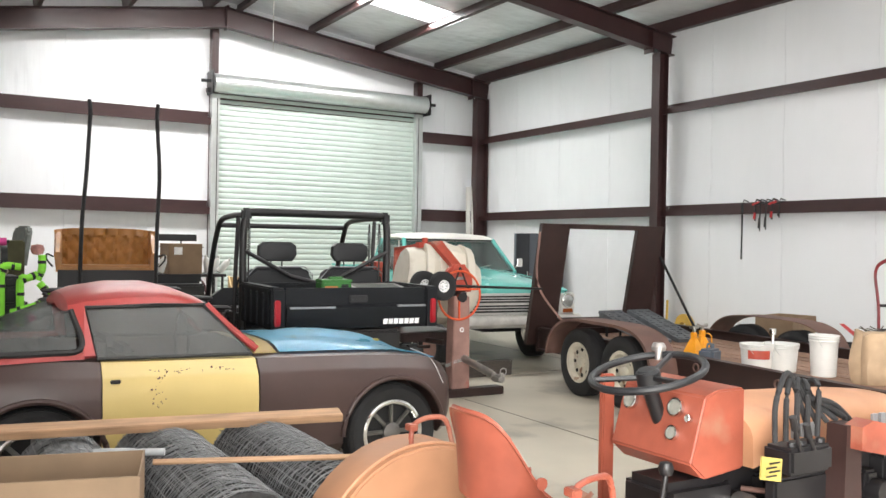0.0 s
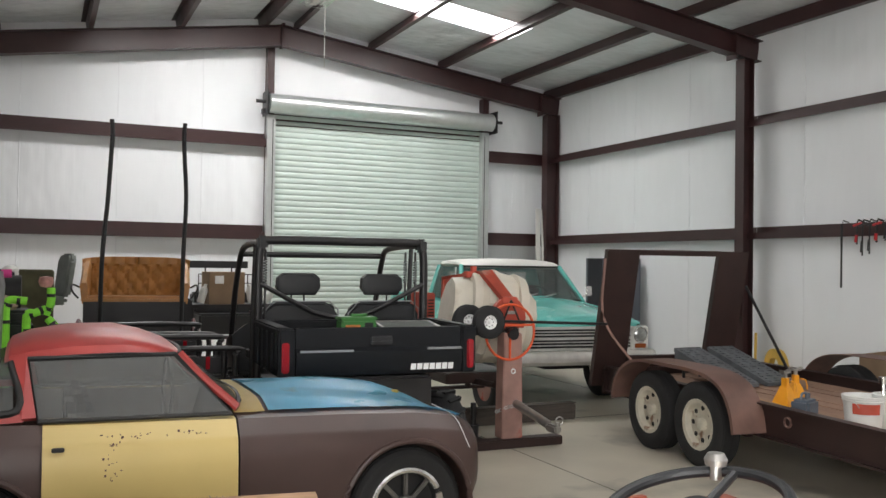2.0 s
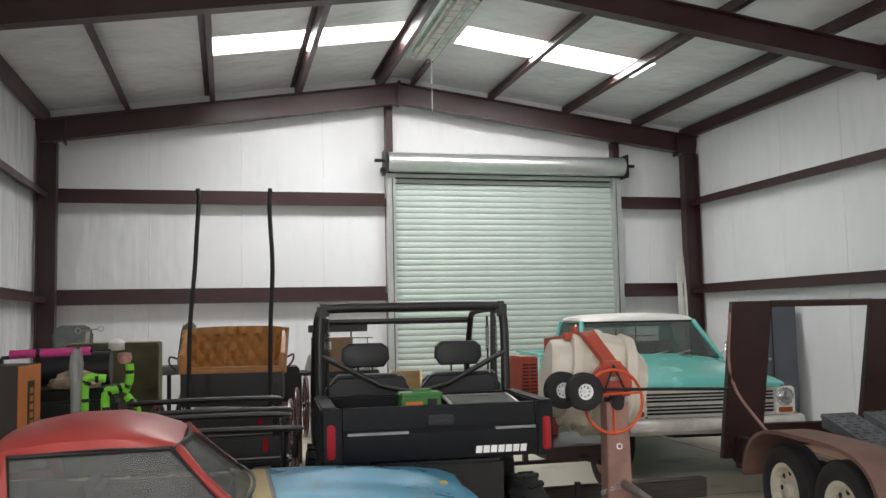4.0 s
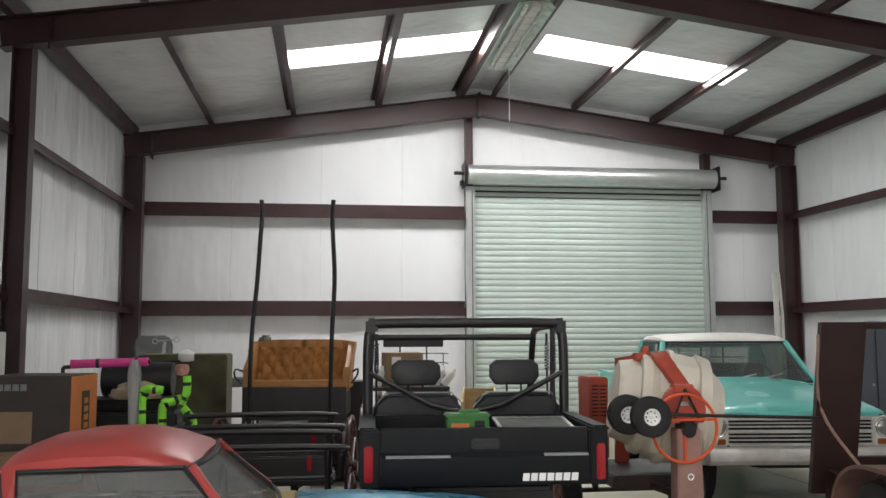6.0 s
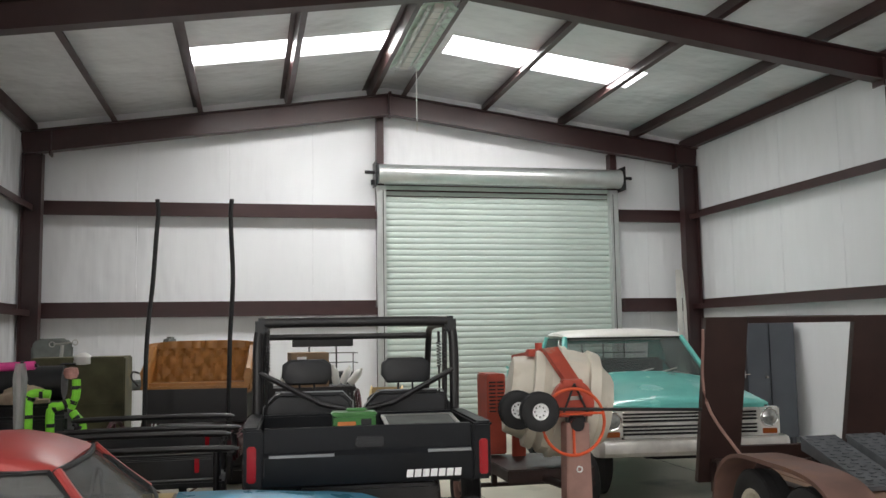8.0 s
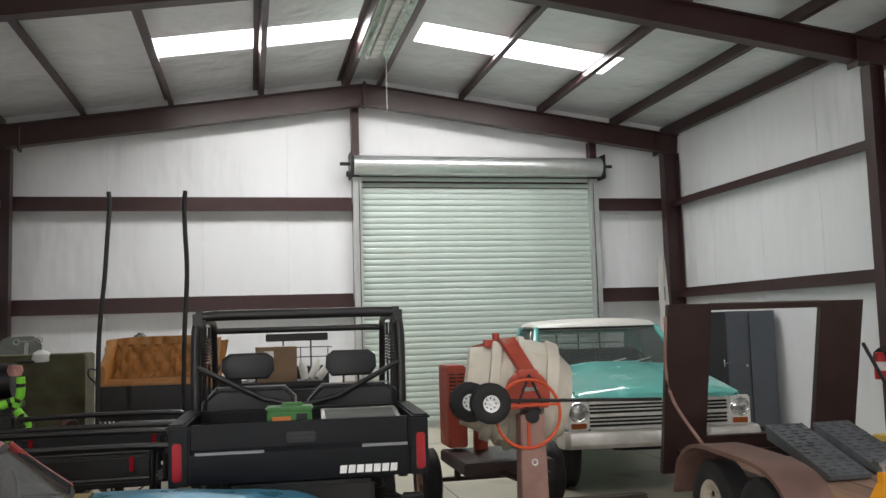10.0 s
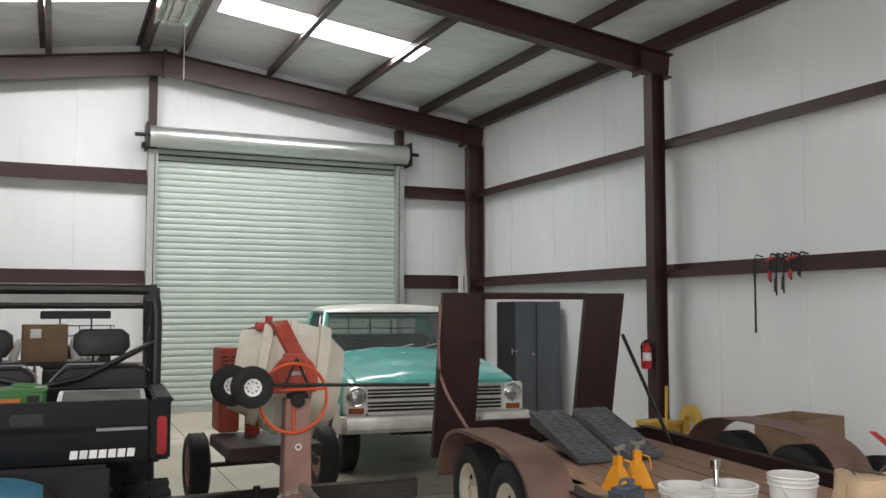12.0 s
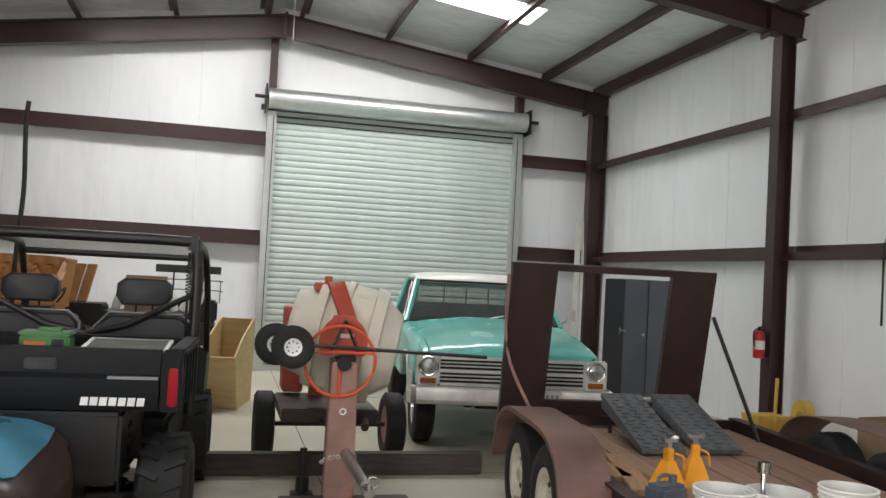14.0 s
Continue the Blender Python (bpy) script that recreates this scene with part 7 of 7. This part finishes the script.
part("plastic_wrap", b, CLEARPLASTIC, foam, "loose clear plastic wrap")
b = BM()
lathe(b, [(0.0001, 0), (0.045, 0.01), (0.06, 0.05), (0.05, 0.09), (0.0001, 0.10)], axis="Z", seg=16)
o = single("rolled_towel", b, mat("pinkish_cloth", (0.5, 0.25, 0.22), 0.85, vary=0.4, scale=15), "small pinkish cloth bundle on the foam frame", "cloth")
o.matrix_world = pose(1.28, 9.05, 1.38)
# printed tool carton, orange and dark
tb = thing("tool_carton", pose(0.36, 8.42, 0.0, 0, 0, -6), "large dark and orange printed tool carton", "box")
b = BM()
box(b, (0.03, 0, 1.17), (0.60, 0.50, 0.52), None, 0.004)
part("carton_body", b, DARKBOX, tb)
b = BM()
box(b, (0.333, 0, 1.17), (0.006, 0.49, 0.51))
part("orange_side", b, ORANGEBOX, tb, "orange printed end with dark band")
b = BM()
box(b, (0.338, 0.02, 1.13), (0.004, 0.14, 0.36))
part("dark_band", b, DARKBOX, tb)
b = BM()
for k in range(5):
    box(b, (0.341, 0.02, 1.00 + 0.06 * k), (0.004, 0.07, 0.04))
part("side_marks", b, ORANGEBOX, tb)
b = BM()
for k in range(5):
    box(b, (-0.22 + 0.055 * k, -0.253, 1.35), (0.042, 0.005, 0.045))
part("front_marks", b, GREYDECAL, tb)
b = BM()
box(b, (-0.08, -0.253, 1.07), (0.30, 0.005, 0.22))
part("picture_panel", b, CARD, tb)
b = BM()
box(b, (0, 0, 0.453), (0.75, 0.6, 0.905), None, 0.02)
part("lower_carton", b, CARD, tb)
cab = thing("filing_cabinet", pose(-0.50, 9.25, 0) @ Matrix.Diagonal((1, 1, 1.04, 1)), "cream steel filing cabinet beside the printed carton", "cabinet")
b = BM()
box(b, (0, 0, 0.84), (0.46, 0.6, 1.68), None, 0.006)
part("body", b, WHITE, cab)
for k in range(4):
    b = BM()
    box(b, (0, -0.305, 0.24 + 0.40 * k), (0.42, 0.012, 0.37), None, 0.004)
    dr = part("drawer", b, WHITE, cab)
    b = BM()
    box(b, (0, -0.318, 0.30 + 0.40 * k), (0.12, 0.016, 0.025), None, 0.004)
    part("handle", b, CHROME, dr)

# ---- east side ----
lock = thing("steel_locker", pose(10.12, 13.2, 0, 0, 0, 0), "grey steel storage cabinet with dark open door", "cabinet")
b = BM()
box(b, (0, 0.05, 0.93), (0.78, 0.5, 1.66), None, 0.006)
for x in (-0.34, 0.34):
    box(b, (x, 0.05, 0.05), (0.06, 0.4, 0.1))
part("body", b, LOCKER, lock)
b = BM()
box(b, (-0.03, -0.21, 0.93), (0.008, 0.012, 1.62))
part("door_gap", b, LOCKERDARK, lock)
b = BM()
box(b, (0.0, 0, 0), (0.30, 0.03, 1.64), pose(-0.55, -0.20, 0.93, 0, 0, 4), 0.004)
dd = part("open_door", b, LOCKERDARK, lock, "dark open cabinet door")
b = BM()
rod(b, (-0.47, -0.24, 0.98), (-0.47, -0.24, 1.08), 0.010)
rod(b, (-0.47, -0.225, 1.03), (-0.38, -0.25, 1.03), 0.008)
part("handle", b, CHROME, dd)
b = BM()
rod(b, (-0.10, -0.205, 0.98), (-0.10, -0.23, 0.98), 0.02)
part("latch", b, DULLCHROME, lock)
for x, w in ((10.0, 0.09), (10.12, 0.05)):
    b = BM()
    slab(b, [(0, 0, 0), (w, 0, 0), (w + 0.14, 0.32, 2.75), (0.14, 0.32, 2.75)], 0.03)
    o = single("leaning_board", b, WHITE, "pale painted board leaning in the corner", "board", "leaning boards")
    o.matrix_world = pose(x, 15.55, 0.0)
ext = thing("fire_extinguisher", pose(10.155, 10.43, 0.92), "red fire extinguisher mounted on the steel column", "fire extinguisher")
b = BM()
lathe(b, [(0.0001, 0), (0.058, 0.0), (0.064, 0.015), (0.064, 0.25), (0.05, 0.29), (0.025, 0.31), (0.0001, 0.312)], axis="Z", seg=24)
part("cylinder", b, RED, ext)
b = BM()
box(b, (0, 0, 0.33), (0.04, 0.03, 0.05), None, 0.005)
tube(b, [(0, -0.01, 0.35), (0.02, -0.07, 0.37)], 0.009, 6)
tube(b, [(0, -0.01, 0.33), (0.02, -0.07, 0.33)], 0.008, 6)
part("valve_handle", b, BLACK, ext)
b = BM()
tube(b, smooth_path([(-0.03, 0, 0.33), (-0.08, -0.01, 0.28), (-0.075, -0.02, 0.12)]), 0.010, 8)
part("hose", b, RUBBER, ext)
b = BM()
secs = []
for a in np.linspace(math.pi * 1.05, math.pi * 1.75, 8):
    secs.append([(r * math.cos(a), r * math.sin(a), z) for r, z in ((0.0655, 0.10), (0.0655, 0.20), (0.063, 0.20), (0.063, 0.10))])
loft(b, secs)
part("label", b, DECAL, ext)
b = BM()
box(b, (0.075, 0.02, 0.16), (0.04, 0.08, 0.3), None, 0.003)
box(b, (0.02, 0.055, 0.16), (0.1, 0.02, 0.06), None, 0.003)
part("wall_bracket", b, BLACKSTEEL, ext)
# tools hung on the girt
tools = [("hanging_strap", 8.86, 0.80, 0.010, BLACK, "long black strap hanging from the wall girt"), ("hanging_clamp", 8.64, 0.26, 0.016, RED, "red-handled bar clamp hung on the girt"), ("hanging_clamp", 8.56, 0.40, 0.014, BLACKSTEEL, "dark steel clamp hung on the girt"), ("hanging_clamp", 8.46, 0.38, 0.014, BLACKSTEEL, "dark steel clamp hung on the girt"), ("hanging_clamp", 8.36, 0.24, 0.018, RED, "red-handled bar clamp hung on the girt"), ("hanging_clamp", 8.24, 0.22, 0.012, BLACKSTEEL, "dark steel clamp hung on the girt")]
for nm, y, ln, r, m, lb in tools:
    t = thing(nm, pose(10.36, y - 0.1, 2.20), lb, "clamp" if "clamp" in nm else "strap", "tools hung on the girt")
    b = BM()
    tube(b, [(0.10, 0, 0.02), (0.0, 0, 0.04), (-0.015, 0, 0.0), (0.0, 0.02, -ln * 0.5), (0.01, 0.03, -ln)], r * 0.7, 6)
    part("bar", b, BLACKSTEEL if m is RED else m, t)
    b = BM()
    if nm == "hanging_clamp":
        rod(b, (-0.01, -0.05, 0.0), (-0.01, 0.06, -0.03), r)
        part("jaw", b, m, t)
        b = BM()
        rod(b, (-0.01, 0.02, -ln * 0.55), (-0.01, 0.03, -ln * 0.9), r)
    else:
        tube(b, [(0.0, 0.035, 0.0), (0.005, 0.035, -ln * 0.5), (0.01, 0.045, -ln)], r * 0.7, 6)
    part("grip", b, m, t)
c = carton("moving_box", pose(9.25, 7.15, 0.42, 0, 0, 12), 0.60, 0.46, 0.34, 0.0, "open brown cardboard box on white bins")
b = BM()
box(b, (0.302, 0.05, 0.22), (0.004, 0.12, 0.08))
part("label", b, DECAL, c)
for k, (x, y) in enumerate(((9.08, 7.0), (9.46, 7.25))):
    b = BM()
    lathe(b, [(0.0001, 0), (0.15, 0), (0.18, 0.41), (0.185, 0.42), (0.0001, 0.42)], axis="Z", seg=24)
    o = single("white_tub", b, BUCKET, "white plastic tub standing under the box", "tub", "white tubs under the box")
    o.matrix_world = pose(x, y, 0)
b = BM()
lathe(b, [(0.0001, 0), (0.14, 0), (0.16, 0.5), (0.15, 0.5), (0.135, 0.02), (0.0001, 0.02)], axis="Z", seg=24)
ring(b, (0.17, 0, 0.40), 0.05, 0.008, "Y", 16, 6)
o = single("black_pail", b, BLACK, "black plastic pail with side handle", "pail")
o.matrix_world = pose(9.42, 6.45, 0)
dolly = thing("hand_truck", pose(9.25, 5.75, 0, 0, 0, -35) @ Matrix.Diagonal((1, 1, 1.3, 1)), "dark red steel hand truck with looped handle", "hand truck")
b = BM()
tube(b, smooth_path([(-0.2, 0, 0.12), (-0.2, 0.0, 0.7), (-0.24, 0.0, 1.02), (-0.16, -0.08, 1.12), (0.0, -0.1, 1.13), (0.16, -0.08, 1.12), (0.24, 0.0, 1.02), (0.2, 0.0, 0.7), (0.2, 0, 0.12)], 6), 0.016, 8)
part("frame", b, mat("dark_red_paint", (0.20, 0.02, 0.025), 0.4), dolly)
b = BM()
for z in (0.3, 0.55, 0.75):
    rod(b, (-0.2, 0, z), (0.2, 0, z), 0.012)
box(b, (0, -0.12, 0.02), (0.4, 0.24, 0.012), None, 0.003)
part("toe_plate", b, BLACKSTEEL, dolly)
for s in (-1, 1):
    wheel(dolly, s * 0.24, 0.1, 0.125, 0.125, 0.06, 0.06, "X", RUBBER, DULLCHROME, s)
b = BM()
slab(b, [(0, 0, 0), (0.05, 0, 0), (0.42, 0, -0.30), (0.36, 0, -0.32)], 0.05)
xf(b, pose(0, 0, 0.74))
rod(b, (0.40, 0, 0.42), (0.42, 0, 0.0), 0.02)
o = single("red_lever", b, RED, "red painted steel lever leaning by the trailer", "lever")
o.matrix_world = pose(9.12, 6.35, 0, 0, 0, -50)
yel = thing("mop_wringer", pose(10.02, 10.05, 0), "yellow plastic mop bucket with upright pole", "mop bucket")
b = BM()
loft(b, [[(x * k, y * k, z) for x, y in ((-0.2, -0.16), (0.2, -0.16), (0.2, 0.16), (-0.2, 0.16))] for z, k in ((0.05, 0.85), (0.34, 1.0))])
part("tub", b, YELWOOD, yel)
b = BM()
box(b, (0, -0.17, 0.33), (0.44, 0.03, 0.04), None, 0.006)
part("rim", b, YELWOOD, yel)
b = BM()
rod(b, (-0.04, -0.20, 0.0), (-0.02, -0.20, 0.76), 0.019)
part("pole", b, YELWOOD, yel, "yellow upright pole")
for x in (-0.15, 0.15):
    for y in (-0.1, 0.1):
        b = BM()
        rod(b, (x - 0.012, y, 0.03), (x + 0.012, y, 0.03), 0.03)
        part("castor", b, BLACK, yel)
b = BM()
plate(b, [(0.24 * math.cos(a), 0.24 * math.sin(a)) for a in np.linspace(0, math.pi, 20)] + [(0.12 * math.cos(a), 0.12 * math.sin(a)) for a in np.linspace(math.pi, 0, 14)], 0.08, "Y")
box(b, (-0.18, 0, -0.15), (0.1, 0.08, 0.32))
box(b, (0.18, 0, -0.15), (0.1, 0.08, 0.32))
o = single("wooden_arch", b, YELWOOD, "arched tan plywood piece standing on edge", "arch")
o.matrix_world = pose(10.24, 9.72, 0.31, 0, 0, 75)
b = BM()
box(b, (0, 0, 0.04), (1.3, 0.09, 0.05), pose(0, 0, 0.135, 0, -14, 0), 0.003)
o = single("scrap_board", b, TANWOOD, "pale scrap board leaning behind the trailer", "board")
o.matrix_world = pose(9.55, 9.6, 0.0, 0, 0, -50)

# plywood bin beside the utility vehicle
binn = thing("plywood_bin", pose(4.33, 12.45, 0, 0, 0, -12), "tan plywood bin with slanted open front", "bin")
for s in (-1, 1):
    b = BM()
    plate(b, [(-0.5, 0.0), (0.35, 0.0), (0.62, 0.62), (0.25, 0.80), (-0.5, 1.02)], 0.02, "X")
    xf(b, Matrix.Translation((s * 0.2, 0, 0)) @ Matrix.Scale(-1, 4, (0, 1, 0)))
    part("side_panel", b, TANWOOD, binn)
b = BM()
slab(b, [(-0.2, -0.36, 0.0), (0.2, -0.36, 0.0), (0.2, -0.62, 0.62), (-0.2, -0.62, 0.62)], 0.02)
part("front_panel", b, TANWOOD, binn)
b = BM()
box(b, (0, 0.5, 0.5), (0.4, 0.02, 1.0))
box(b, (0, 0.08, 0.02), (0.38, 0.84, 0.02))
part("back_panel", b, TANWOOD, binn)
